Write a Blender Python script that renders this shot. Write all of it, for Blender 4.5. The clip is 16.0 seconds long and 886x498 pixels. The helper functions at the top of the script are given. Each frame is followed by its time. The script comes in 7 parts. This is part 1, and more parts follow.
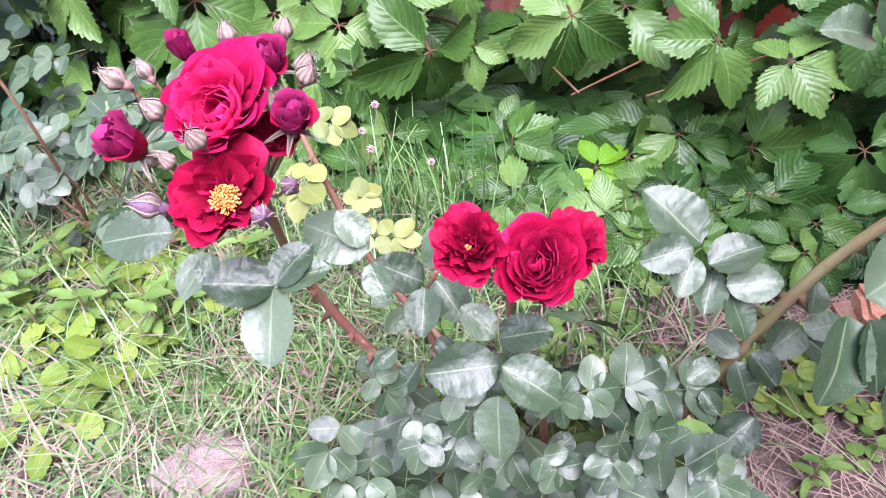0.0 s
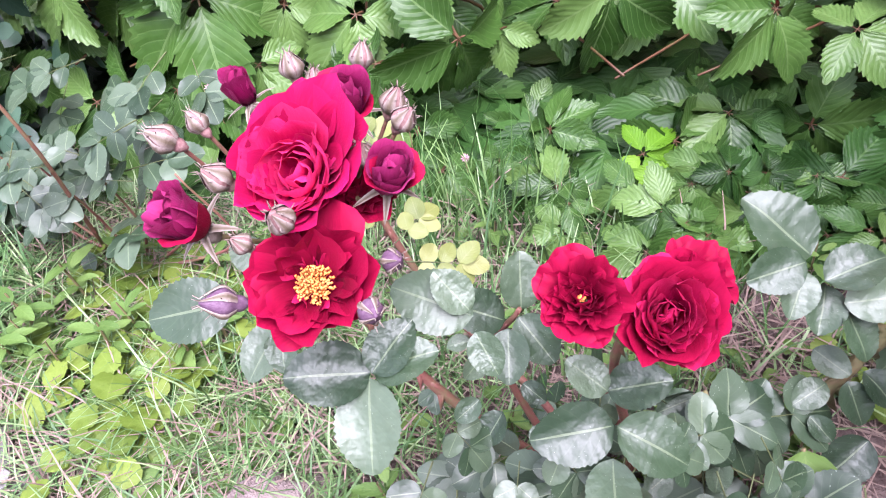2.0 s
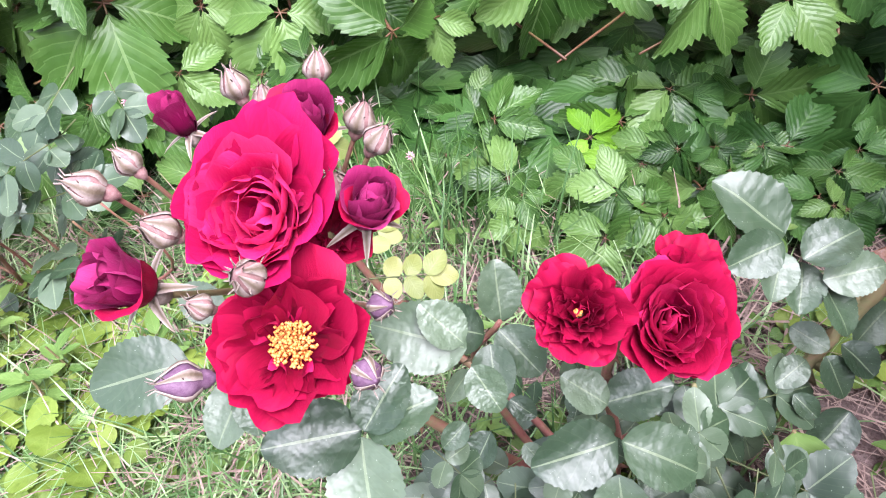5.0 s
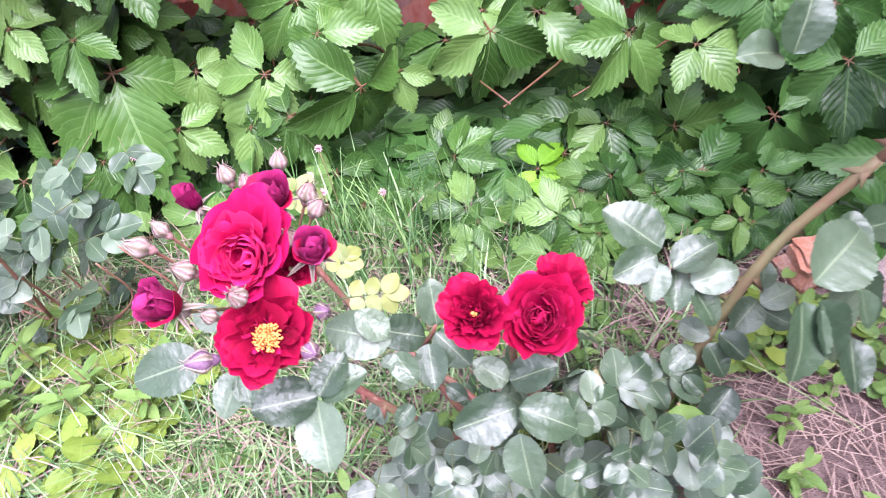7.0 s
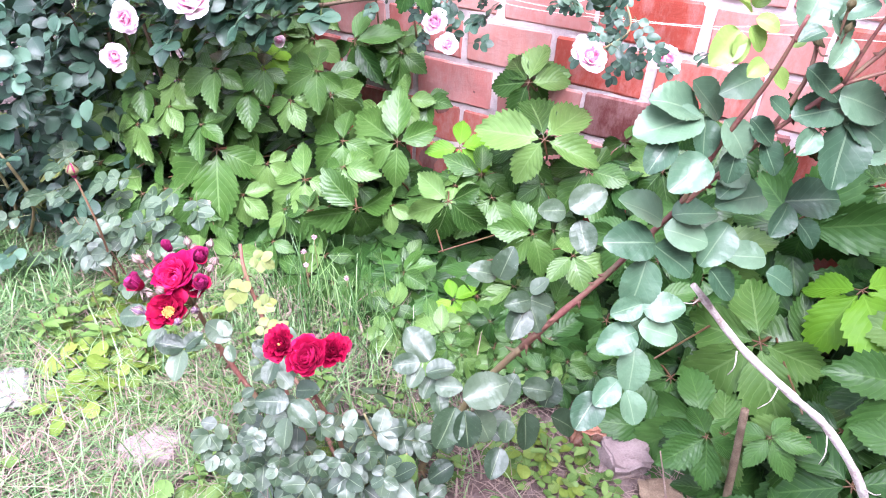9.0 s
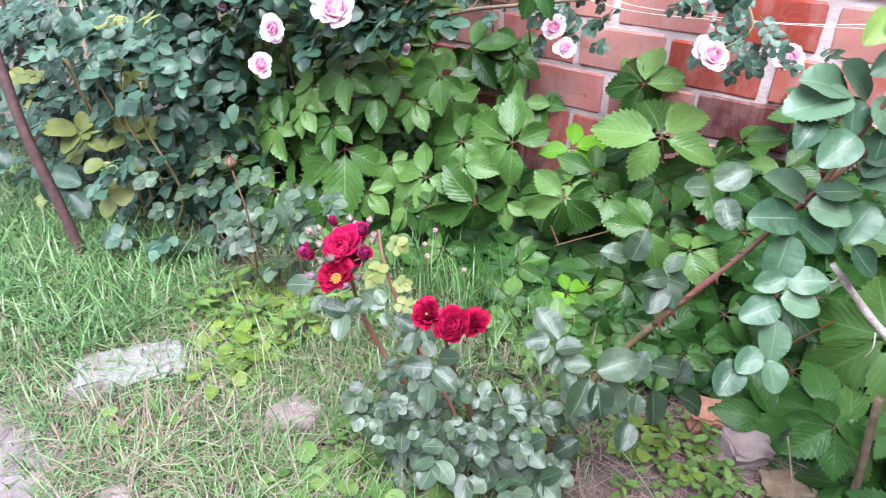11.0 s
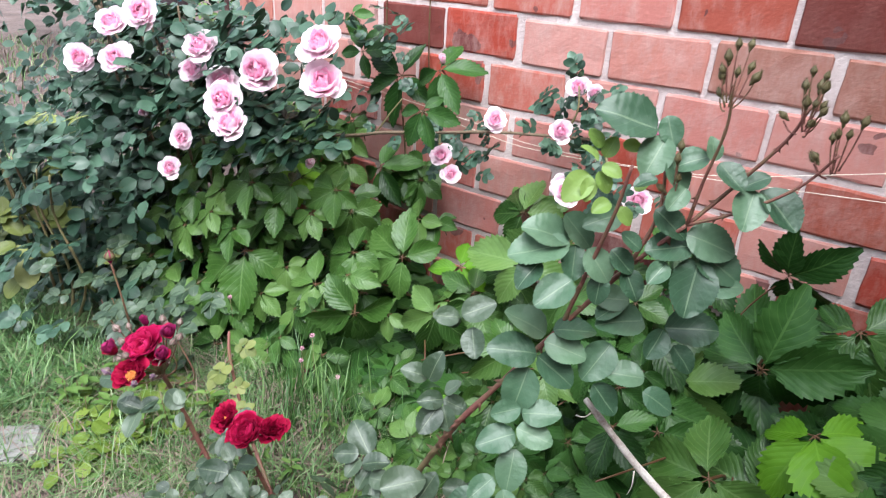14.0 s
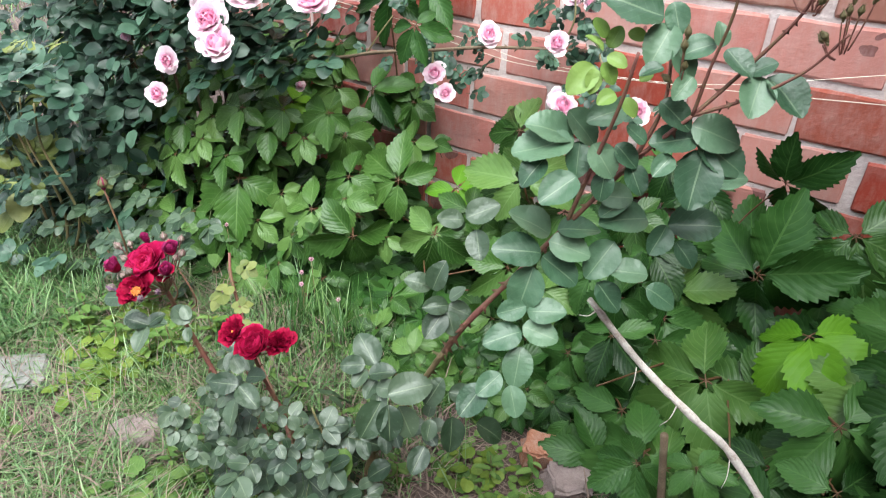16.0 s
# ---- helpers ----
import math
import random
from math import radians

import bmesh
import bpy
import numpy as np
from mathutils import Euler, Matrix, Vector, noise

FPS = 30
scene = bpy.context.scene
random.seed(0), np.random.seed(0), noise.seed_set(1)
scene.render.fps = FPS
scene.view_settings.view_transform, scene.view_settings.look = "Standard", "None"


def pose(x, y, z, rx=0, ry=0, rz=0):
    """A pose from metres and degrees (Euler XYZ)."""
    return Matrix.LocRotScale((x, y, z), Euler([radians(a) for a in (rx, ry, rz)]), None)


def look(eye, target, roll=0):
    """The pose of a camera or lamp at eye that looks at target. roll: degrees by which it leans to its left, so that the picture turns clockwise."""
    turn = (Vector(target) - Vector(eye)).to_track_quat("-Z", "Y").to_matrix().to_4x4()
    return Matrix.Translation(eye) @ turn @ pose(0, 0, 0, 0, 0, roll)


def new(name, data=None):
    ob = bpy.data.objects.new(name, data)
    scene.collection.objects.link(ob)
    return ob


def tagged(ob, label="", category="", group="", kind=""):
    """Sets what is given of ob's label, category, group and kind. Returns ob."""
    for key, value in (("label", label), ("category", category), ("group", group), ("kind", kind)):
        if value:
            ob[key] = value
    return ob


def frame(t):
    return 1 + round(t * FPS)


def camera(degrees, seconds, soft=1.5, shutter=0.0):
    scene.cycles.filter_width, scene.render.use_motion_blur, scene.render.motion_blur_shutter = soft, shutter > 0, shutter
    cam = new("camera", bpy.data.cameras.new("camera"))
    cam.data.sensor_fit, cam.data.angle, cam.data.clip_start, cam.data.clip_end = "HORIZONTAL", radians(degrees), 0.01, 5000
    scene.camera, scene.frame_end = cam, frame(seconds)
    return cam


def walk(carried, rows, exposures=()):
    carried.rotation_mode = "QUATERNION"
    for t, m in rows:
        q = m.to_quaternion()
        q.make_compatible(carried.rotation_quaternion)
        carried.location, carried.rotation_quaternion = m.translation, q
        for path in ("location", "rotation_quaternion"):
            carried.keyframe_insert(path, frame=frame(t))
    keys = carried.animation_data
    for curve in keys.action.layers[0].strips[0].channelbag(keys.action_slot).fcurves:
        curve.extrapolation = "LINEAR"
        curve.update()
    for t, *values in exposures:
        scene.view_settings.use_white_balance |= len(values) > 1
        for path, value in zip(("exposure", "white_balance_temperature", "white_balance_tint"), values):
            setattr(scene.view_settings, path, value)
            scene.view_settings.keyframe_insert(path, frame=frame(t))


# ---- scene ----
cam = camera(68.4, 16.0, 1.0, 0.2)
PATH = [
    (0, (0.051, 0.042, 0.718), (-0.573, 1.392, -0.619), -4.9),
    (0.5, (0.016, 0.055, 0.714), (-0.516, 1.448, -0.619), -5.6),
    (1, (0.006, 0.058, 0.727), (-0.527, 1.452, -0.604), -8.7),
    (1.5, (-0.005, 0.077, 0.727), (-0.54, 1.456, -0.619), -8.5),
    (2, (-0.037, 0.1, 0.711), (-0.646, 1.393, -0.688), -8.4),
    (2.5, (-0.054, 0.129, 0.71), (-0.584, 1.316, -0.81), -8.9),
    (3, (-0.08, 0.149, 0.705), (-0.442, 1.399, -0.814), -6.2),
    (3.5, (-0.088, 0.134, 0.695), (-0.467, 1.339, -0.855), -9.2),
    (3.7, (-0.083, 0.138, 0.687), (-0.423, 1.414, -0.816), -5.2),
    (5.8, (-0.069, 0.129, 0.705), (-0.528, 1.451, -0.723), -10.8),
    (6, (-0.07, 0.131, 0.706), (-0.493, 1.462, -0.727), -9.9),
    (6.5, (-0.062, 0.119, 0.738), (-0.441, 1.474, -0.683), -10.9),
    (7, (0.009, 0.047, 0.798), (-0.421, 1.412, -0.599), -10.9),
    (7.5, (0.202, -0.05, 0.896), (-0.443, 1.325, -0.405), -5.3),
    (8, (0.376, -0.149, 1.047), (-0.511, 1.2, -0.135), -3.3),
    (8.2, (0.424, -0.152, 1.075), (-0.418, 1.269, -0.053), -0.7),
    (10.3, (0.48, -0.27, 1.125), (-0.252, 1.179, -0.043), 4.5),
    (10.5, (0.461, -0.288, 1.119), (-0.358, 1.134, -0.024), 1.8),
    (11, (0.435, -0.313, 1.107), (-0.531, 1.04, -0.005), -0.6),
    (11.5, (0.482, -0.275, 1.087), (-0.739, 0.926, 0.056), -1.6),
    (12, (0.569, -0.21, 1.077), (-0.757, 0.842, 0.011), -1.0),
    (12.5, (0.637, -0.18, 1.081), (-0.543, 0.98, -0.042), 2.8),
    (13, (0.663, -0.164, 1.085), (-0.454, 1.073, -0.02), 4.3),
    (13.5, (0.689, -0.166, 1.117), (-0.41, 1.168, 0.111), 4.8),
    (14, (0.728, -0.154, 1.164), (-0.342, 1.315, 0.33), 3.6),
    (14.5, (0.754, -0.159, 1.185), (-0.263, 1.392, 0.436), 3.7),
    (15, (0.751, -0.161, 1.176), (-0.253, 1.397, 0.425), 3.6),
    (15.5, (0.749, -0.172, 1.148), (-0.253, 1.326, 0.28), 2.9),
    (16, (0.728, -0.18, 1.117), (-0.262, 1.242, 0.119), 2.6),
]
EXPOSURE = [(0.0, 3.6, 5950, 28), (1.5, 3.58, 5950, 28), (2.5, 3.42, 5960, 30), (3.0, 3.48, 5970, 28), (3.5, 3.52, 5980, 26), (6.0, 3.64, 6080, 21), (6.5, 3.68, 6020, 24), (7.0, 3.78, 5900, 31), (7.5, 3.88, 5800, 31), (8.2, 3.98, 5750, 30), (10.5, 3.5, 5800, 15), (12.0, 3.05, 6100, 1), (12.5, 3.2, 6350, -3), (13.0, 3.42, 6080, 8), (13.5, 3.55, 5950, 8), (14.0, 2.8, 6100, 6), (14.5, 2.42, 6350, 2), (15.2, 2.5, 6350, 3), (16.0, 2.83, 6280, 1)]
walk(cam, [(t, look(eye, target, roll)) for t, eye, target, roll in PATH], EXPOSURE)

# ---- world and light: a bright overcast day ----
world = bpy.data.worlds.new("sky")
scene.world = world
world.use_nodes = True
wn = world.node_tree.nodes
sky = wn.new("ShaderNodeTexSky")
sky.sky_type = "NISHITA"
sky.sun_disc = False
SUN_EL, SUN_ROT = radians(62), radians(135)
sky.sun_elevation, sky.sun_rotation = SUN_EL, SUN_ROT
sky.air_density, sky.dust_density, sky.ozone_density = 1.0, 1.5, 1.5
veil = wn.new("ShaderNodeHueSaturation")
veil.inputs["Saturation"].default_value = 0.3
world.node_tree.links.new(sky.outputs[0], veil.inputs["Color"])
world.node_tree.links.new(veil.outputs[0], wn["Background"].inputs[0])
wn["Background"].inputs[1].default_value = 0.08
sun = new("sun", bpy.data.lights.new("sun", "SUN"))
sun.data.energy, sun.data.angle, sun.data.color = 1.4, radians(50), (1.0, 0.985, 0.965)
sun_dir = Vector((math.sin(SUN_ROT) * math.cos(SUN_EL), math.cos(SUN_ROT) * math.cos(SUN_EL), math.sin(SUN_EL)))
sun.matrix_world = look(sun_dir * 20, (0, 0, 0))

# ---- materials ----
def shader(name, rough=0.6, spec=0.4):
    m = bpy.data.materials.new(name)
    m.use_nodes = True
    b = m.node_tree.nodes["Principled BSDF"]
    b.inputs["Roughness"].default_value = rough
    b.inputs["Specular IOR Level"].default_value = spec
    return m, m.node_tree.nodes, m.node_tree.links, b


def math_node(n, l, op, a, b=None, c=None):
    k = n.new("ShaderNodeMath")
    k.operation = op
    for i, v in enumerate((a, b, c)):
        if v is None:
            continue
        if isinstance(v, (int, float)):
            k.inputs[i].default_value = v
        else:
            l.new(v, k.inputs[i])
    return k.outputs[0]


def ramp(n, l, fac, stops):
    r = n.new("ShaderNodeValToRGB")
    while len(r.color_ramp.elements) < len(stops):
        r.color_ramp.elements.new(0.5)
    for e, (p, c) in zip(r.color_ramp.elements, stops):
        e.position, e.color = p, (*c, 1)
    l.new(fac, r.inputs[0])
    return r.outputs[0]


def noise_node(n, l, scale, detail=4.0, vec=None, rough=0.55):
    k = n.new("ShaderNodeTexNoise")
    k.inputs["Scale"].default_value, k.inputs["Detail"].default_value, k.inputs["Roughness"].default_value = scale, detail, rough
    if vec is not None:
        l.new(vec, k.inputs["Vector"])
    return k.outputs["Fac"]


def mix_color(n, l, fac, a, b, kind="MIX"):
    k = n.new("ShaderNodeMix")
    k.data_type, k.blend_type = "RGBA", kind
    for sock, v in ((k.inputs[0], fac), (k.inputs[6], a), (k.inputs[7], b)):
        if isinstance(v, (int, float)):
            sock.default_value = v
        elif isinstance(v, tuple):
            sock.default_value = (*v, 1)
        else:
            l.new(v, sock)
    return k.outputs[2]


def bump(n, l, b, height, strength=0.4, dist=0.002):
    k = n.new("ShaderNodeBump")
    k.inputs["Strength"].default_value, k.inputs["Distance"].default_value = strength, dist
    l.new(height, k.inputs["Height"])
    l.new(k.outputs[0], b.inputs["Normal"])


def leaf_material(name, dark, mid, light, vein, rough=0.45, spec=0.4, through_light=0.25, ribs=7.0, bump_by=0.5, spots=0.0, veins=0.45, crinkle=0.8, pleat=0.0025, side=0.55):
    """Green leaf: midrib and slanting side veins along the blade's own UV, tone by blade."""
    m, n, l, b = shader(name, rough, spec)
    uv = n.new("ShaderNodeUVMap")
    sep = n.new("ShaderNodeSeparateXYZ")
    l.new(uv.outputs[0], sep.inputs[0])
    across = math_node(n, l, "ABSOLUTE", math_node(n, l, "SUBTRACT", sep.outputs[0], 0.5))
    slant = math_node(n, l, "SUBTRACT", math_node(n, l, "MULTIPLY", sep.outputs[1], ribs), math_node(n, l, "MULTIPLY", across, ribs * 0.75))
    wave = math_node(n, l, "ABSOLUTE", math_node(n, l, "SUBTRACT", math_node(n, l, "FRACT", slant), 0.5))
    rib = math_node(n, l, "LESS_THAN", wave, 0.06)
    mid_rib = math_node(n, l, "LESS_THAN", across, 0.02)
    lines = math_node(n, l, "MAXIMUM", math_node(n, l, "MULTIPLY", rib, side), mid_rib)
    geo = n.new("ShaderNodeNewGeometry")
    info = n.new("ShaderNodeObjectInfo")
    var = math_node(n, l, "FRACT", math_node(n, l, "ADD", geo.outputs["Random Per Island"], info.outputs["Random"]))
    tc = n.new("ShaderNodeTexCoord")
    patch = noise_node(n, l, 5.0, 4.0, tc.outputs["Object"])
    fold_up = noise_node(n, l, 5.5, 2.0, tc.outputs["Object"])
    tone = math_node(n, l, "ADD", math_node(n, l, "MULTIPLY", var, 0.7), math_node(n, l, "MULTIPLY", patch, 0.35))
    col = ramp(n, l, tone, [(0.1, dark), (0.5, mid), (0.95, light)])
    col = mix_color(n, l, math_node(n, l, "MULTIPLY", lines, veins), col, vein)
    if spots:
        dots = n.new("ShaderNodeTexVoronoi")
        dots.inputs["Scale"].default_value = 26.0
        l.new(tc.outputs["Object"], dots.inputs["Vector"])
        dot = math_node(n, l, "LESS_THAN", dots.outputs["Distance"], 0.16)
        gate = math_node(n, l, "GREATER_THAN", patch, 0.56)
        col = mix_color(n, l, math_node(n, l, "MULTIPLY", math_node(n, l, "MULTIPLY", dot, gate), spots), col, (0.7, 0.75, 0.7))
    l.new(col, b.inputs["Base Color"])
    rr = math_node(n, l, "ADD", math_node(n, l, "MULTIPLY", patch, 0.3), rough - 0.15)
    l.new(rr, b.inputs["Roughness"])
    quilt = math_node(n, l, "ADD", math_node(n, l, "MULTIPLY", wave, veins * 1.64 * side), math_node(n, l, "MULTIPLY", fold_up, crinkle))
    bump(n, l, b, quilt, bump_by, pleat)
    tl = n.new("ShaderNodeBsdfTranslucent")
    l.new(mix_color(n, l, 1.0, col, (1.5, 1.6, 0.7), "MULTIPLY"), tl.inputs[0])
    mx = n.new("ShaderNodeMixShader")
    mx.inputs[0].default_value = through_light
    l.new(b.outputs[0], mx.inputs[1])
    l.new(tl.outputs[0], mx.inputs[2])
    l.new(mx.outputs[0], n["Material Output"].inputs[0])
    return m


def petal_material(name, base, mid, tip, rough=0.55, through_light=0.2, sheen=0.3, nap=None):
    m, n, l, b = shader(name, rough, 0.12)
    uv = n.new("ShaderNodeUVMap")
    sep = n.new("ShaderNodeSeparateXYZ")
    l.new(uv.outputs[0], sep.inputs[0])
    info = n.new("ShaderNodeObjectInfo")
    geo = n.new("ShaderNodeNewGeometry")
    tc = n.new("ShaderNodeTexCoord")
    streak = n.new("ShaderNodeMapping")
    streak.inputs["Scale"].default_value = (14.0, 1.6, 1.0)
    l.new(uv.outputs[0], streak.inputs[0])
    fine = noise_node(n, l, 3.0, 4.0, streak.outputs[0])
    patch = noise_node(n, l, 90.0, 2.0, tc.outputs["Object"])
    var = math_node(n, l, "FRACT", math_node(n, l, "ADD", geo.outputs["Random Per Island"], info.outputs["Random"]))
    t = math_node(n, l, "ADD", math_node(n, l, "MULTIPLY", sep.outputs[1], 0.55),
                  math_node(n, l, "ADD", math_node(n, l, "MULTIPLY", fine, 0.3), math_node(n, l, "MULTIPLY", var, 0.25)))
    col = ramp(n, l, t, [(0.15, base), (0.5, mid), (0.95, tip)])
    l.new(col, b.inputs["Base Color"])
    b.inputs["Sheen Weight"].default_value = sheen
    b.inputs["Sheen Roughness"].default_value = 0.4
    b.inputs["Sheen Tint"].default_value = (*(nap or mid), 1)
    bump(n, l, b, math_node(n, l, "ADD", fine, math_node(n, l, "MULTIPLY", patch, 0.5)), 0.35, 0.001)
    tl = n.new("ShaderNodeBsdfTranslucent")
    l.new(col, tl.inputs[0])
    mx = n.new("ShaderNodeMixShader")
    mx.inputs[0].default_value = through_light
    l.new(b.outputs[0], mx.inputs[1])
    l.new(tl.outputs[0], mx.inputs[2])
    l.new(mx.outputs[0], n["Material Output"].inputs[0])
    return m


def mottled(name, stops, scale=20.0, rough=0.8, bump_by=0.5, dist=0.003, fine=8.0, per_object=0.0, spec=0.3):
    """Mineral, bark or wood: colour from coarse and fine noise and, if asked, by object."""
    m, n, l, b = shader(name, rough, spec)
    tc = n.new("ShaderNodeTexCoord")
    coarse = noise_node(n, l, scale, 4.0, tc.outputs["Object"])
    small = noise_node(n, l, scale * fine, 5.0, tc.outputs["Object"], 0.65)
    t = math_node(n, l, "ADD", math_node(n, l, "MULTIPLY", coarse, 0.65), math_node(n, l, "MULTIPLY", small, 0.45))
    if per_object:
        info = n.new("ShaderNodeObjectInfo")
        t = math_node(n, l, "ADD", t, math_node(n, l, "MULTIPLY", math_node(n, l, "SUBTRACT", info.outputs["Random"], 0.5), per_object))
    l.new(ramp(n, l, t, stops), b.inputs["Base Color"])
    bump(n, l, b, math_node(n, l, "ADD", coarse, small), bump_by, dist)
    return m


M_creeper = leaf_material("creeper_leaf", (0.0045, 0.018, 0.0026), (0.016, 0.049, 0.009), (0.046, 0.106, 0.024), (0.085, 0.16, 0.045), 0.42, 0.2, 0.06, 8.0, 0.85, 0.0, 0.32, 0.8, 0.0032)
# Paler leaf tone; it also carries the left side's brighter light.
M_creeper_pale_lit = leaf_material("pale_lit_creeper_leaf", (0.01, 0.033, 0.0045), (0.031, 0.077, 0.012), (0.088, 0.154, 0.038), (0.15, 0.22, 0.09), 0.42, 0.3, 0.06, 8.0, 0.85, 0.0, 0.36, 0.8, 0.0032)
M_creeper_new = leaf_material("young_creeper_leaf", (0.05, 0.13, 0.006), (0.08, 0.18, 0.01), (0.115, 0.22, 0.018), (0.13, 0.24, 0.03), 0.52, 0.16, 0.12, 8.0, 0.85, 0.0, 0.35, 0.6, 0.0032)
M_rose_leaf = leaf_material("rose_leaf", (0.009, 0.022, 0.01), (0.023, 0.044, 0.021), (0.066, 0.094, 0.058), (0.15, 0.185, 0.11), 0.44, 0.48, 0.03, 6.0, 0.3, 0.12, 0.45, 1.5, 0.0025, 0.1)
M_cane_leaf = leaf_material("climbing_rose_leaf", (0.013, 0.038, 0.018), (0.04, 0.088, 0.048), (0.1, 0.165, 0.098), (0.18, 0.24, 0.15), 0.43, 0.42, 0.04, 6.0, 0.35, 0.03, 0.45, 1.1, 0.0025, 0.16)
M_bush_leaf = leaf_material("dark_rose_leaf", (0.006, 0.018, 0.011), (0.019, 0.046, 0.028), (0.062, 0.11, 0.074), (0.08, 0.125, 0.085), 0.42, 0.32, 0.03, 7.0, 0.25, 0.0, 0.14, 0.8)
M_yellow_leaf = leaf_material("yellowing_rose_leaf", (0.072, 0.0936, 0.0216), (0.1224, 0.144, 0.036), (0.1944, 0.2016, 0.072), (0.2304, 0.2304, 0.1152), 0.5, 0.3, 0.15, 8.0, 0.4, 0.0, 0.2)
M_shoot_leaf = leaf_material("fresh_rose_leaf", (0.08, 0.14, 0.026), (0.125, 0.2, 0.042), (0.18, 0.26, 0.07), (0.21, 0.28, 0.1), 0.5, 0.3, 0.15, 7.0, 0.3, 0.0, 0.2)
M_mallow = leaf_material("mallow_leaf", (0.05, 0.085, 0.01), (0.085, 0.13, 0.016), (0.13, 0.175, 0.03), (0.15, 0.19, 0.05), 0.6, 0.25, 0.12, 4.0, 0.4, 0.0, 0.25)
M_weed = leaf_material("weed_leaf", (0.0364, 0.078, 0.0146), (0.0676, 0.1227, 0.026), (0.1144, 0.1768, 0.0468), (0.1456, 0.1976, 0.0624), 0.6, 0.25, 0.12, 5.0, 0.4, 0.0, 0.25)
M_grass = leaf_material("grass_blade", (0.022, 0.062, 0.017), (0.075, 0.142, 0.047), (0.22, 0.29, 0.14), (0.2, 0.27, 0.12), 0.42, 0.4, 0.08, 0.0, 0.1)
M_tall_grass = leaf_material("tall_grass_blade", (0.0187, 0.0562, 0.015), (0.0469, 0.1079, 0.0281), (0.1313, 0.2063, 0.075), (0.1875, 0.2625, 0.1125), 0.42, 0.35, 0.08, 0.0, 0.1)
M_straw = mottled("dry_grass", [(0.2, (0.08, 0.052, 0.045)), (0.5, (0.17, 0.118, 0.1)), (0.9, (0.3, 0.23, 0.19))], 25.0, 0.8, 0.2)
# Red petals: pale rims and dark feet also carry rim highlight and fold shade.
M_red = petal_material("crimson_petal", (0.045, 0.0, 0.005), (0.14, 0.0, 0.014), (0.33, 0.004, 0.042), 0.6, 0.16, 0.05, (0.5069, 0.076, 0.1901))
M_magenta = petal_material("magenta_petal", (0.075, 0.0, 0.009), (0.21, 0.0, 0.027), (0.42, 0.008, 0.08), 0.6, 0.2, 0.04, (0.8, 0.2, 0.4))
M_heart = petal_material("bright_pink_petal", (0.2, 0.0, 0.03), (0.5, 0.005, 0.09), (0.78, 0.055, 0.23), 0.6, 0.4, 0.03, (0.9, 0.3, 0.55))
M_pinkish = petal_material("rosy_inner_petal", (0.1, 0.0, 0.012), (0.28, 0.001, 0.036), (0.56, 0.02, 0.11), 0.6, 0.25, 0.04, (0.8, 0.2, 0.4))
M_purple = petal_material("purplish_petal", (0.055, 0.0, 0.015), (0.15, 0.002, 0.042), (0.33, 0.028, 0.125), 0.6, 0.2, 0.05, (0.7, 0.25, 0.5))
M_pink = petal_material("pale_pink_petal", (0.84, 0.44, 0.58), (0.89, 0.66, 0.76), (0.93, 0.82, 0.88), 0.65, 0.4, 0.02)
M_pink_deep = petal_material("rose_pink_petal", (0.8, 0.2, 0.42), (0.86, 0.36, 0.56), (0.9, 0.6, 0.74), 0.65, 0.4, 0.02)
M_stamen = mottled("yellow_stamens", [(0.25, (0.5, 0.1, 0.016)), (0.5, (0.66, 0.22, 0.05)), (0.8, (0.76, 0.39, 0.14))], 5.0, 0.7, 0.2)
M_calyx = mottled("pinkish_bud", [(0.2, (0.07, 0.03, 0.032)), (0.5, (0.17, 0.085, 0.085)), (0.85, (0.28, 0.18, 0.17))], 5.0, 0.6, 0.3, 0.001)
def sepal_material(name, rim, keel):
    m, n, l, b = shader(name, 0.6, 0.3)
    uv = n.new("ShaderNodeUVMap")
    sep = n.new("ShaderNodeSeparateXYZ")
    l.new(uv.outputs[0], sep.inputs[0])
    tc = n.new("ShaderNodeTexCoord")
    grain = noise_node(n, l, 7.0, 4.0, tc.outputs["Object"], 0.7)
    across = math_node(n, l, "MULTIPLY", math_node(n, l, "ABSOLUTE", math_node(n, l, "SUBTRACT", sep.outputs[0], 0.5)), 2.0)
    t = math_node(n, l, "ADD", math_node(n, l, "MULTIPLY", across, 0.75), math_node(n, l, "MULTIPLY", grain, 0.4))
    l.new(ramp(n, l, t, [(0.3, keel), (0.62, tuple((a + c) / 2 for a, c in zip(keel, rim))), (0.95, rim)]), b.inputs["Base Color"])
    bump(n, l, b, grain, 0.3, 0.002)
    return m


M_sepal = sepal_material("pale_edged_sepal", (0.25, 0.2, 0.185), (0.085, 0.062, 0.042))
M_lilac_bud = mottled("lilac_bud", [(0.2, (0.035, 0.012, 0.03)), (0.5, (0.085, 0.04, 0.075)), (0.85, (0.16, 0.1, 0.145))], 4.0, 0.65, 0.2, 0.001)
M_bud_green = mottled("green_bud", [(0.25, (0.05, 0.045, 0.02)), (0.5, (0.09, 0.08, 0.034)), (0.85, (0.15, 0.085, 0.055))], 8.0, 0.5, 0.3, 0.001)
M_stem_red = mottled("reddish_cane_bark", [(0.3, (0.085, 0.03, 0.025)), (0.5, (0.16, 0.06, 0.05)), (0.7, (0.13, 0.1, 0.05))], 22.0, 0.55, 0.4, 0.001)
M_stem_green = mottled("green_cane_bark", [(0.25, (0.075, 0.07, 0.03)), (0.5, (0.14, 0.125, 0.058)), (0.8, (0.17, 0.09, 0.06))], 26.0, 0.55, 0.4, 0.001)
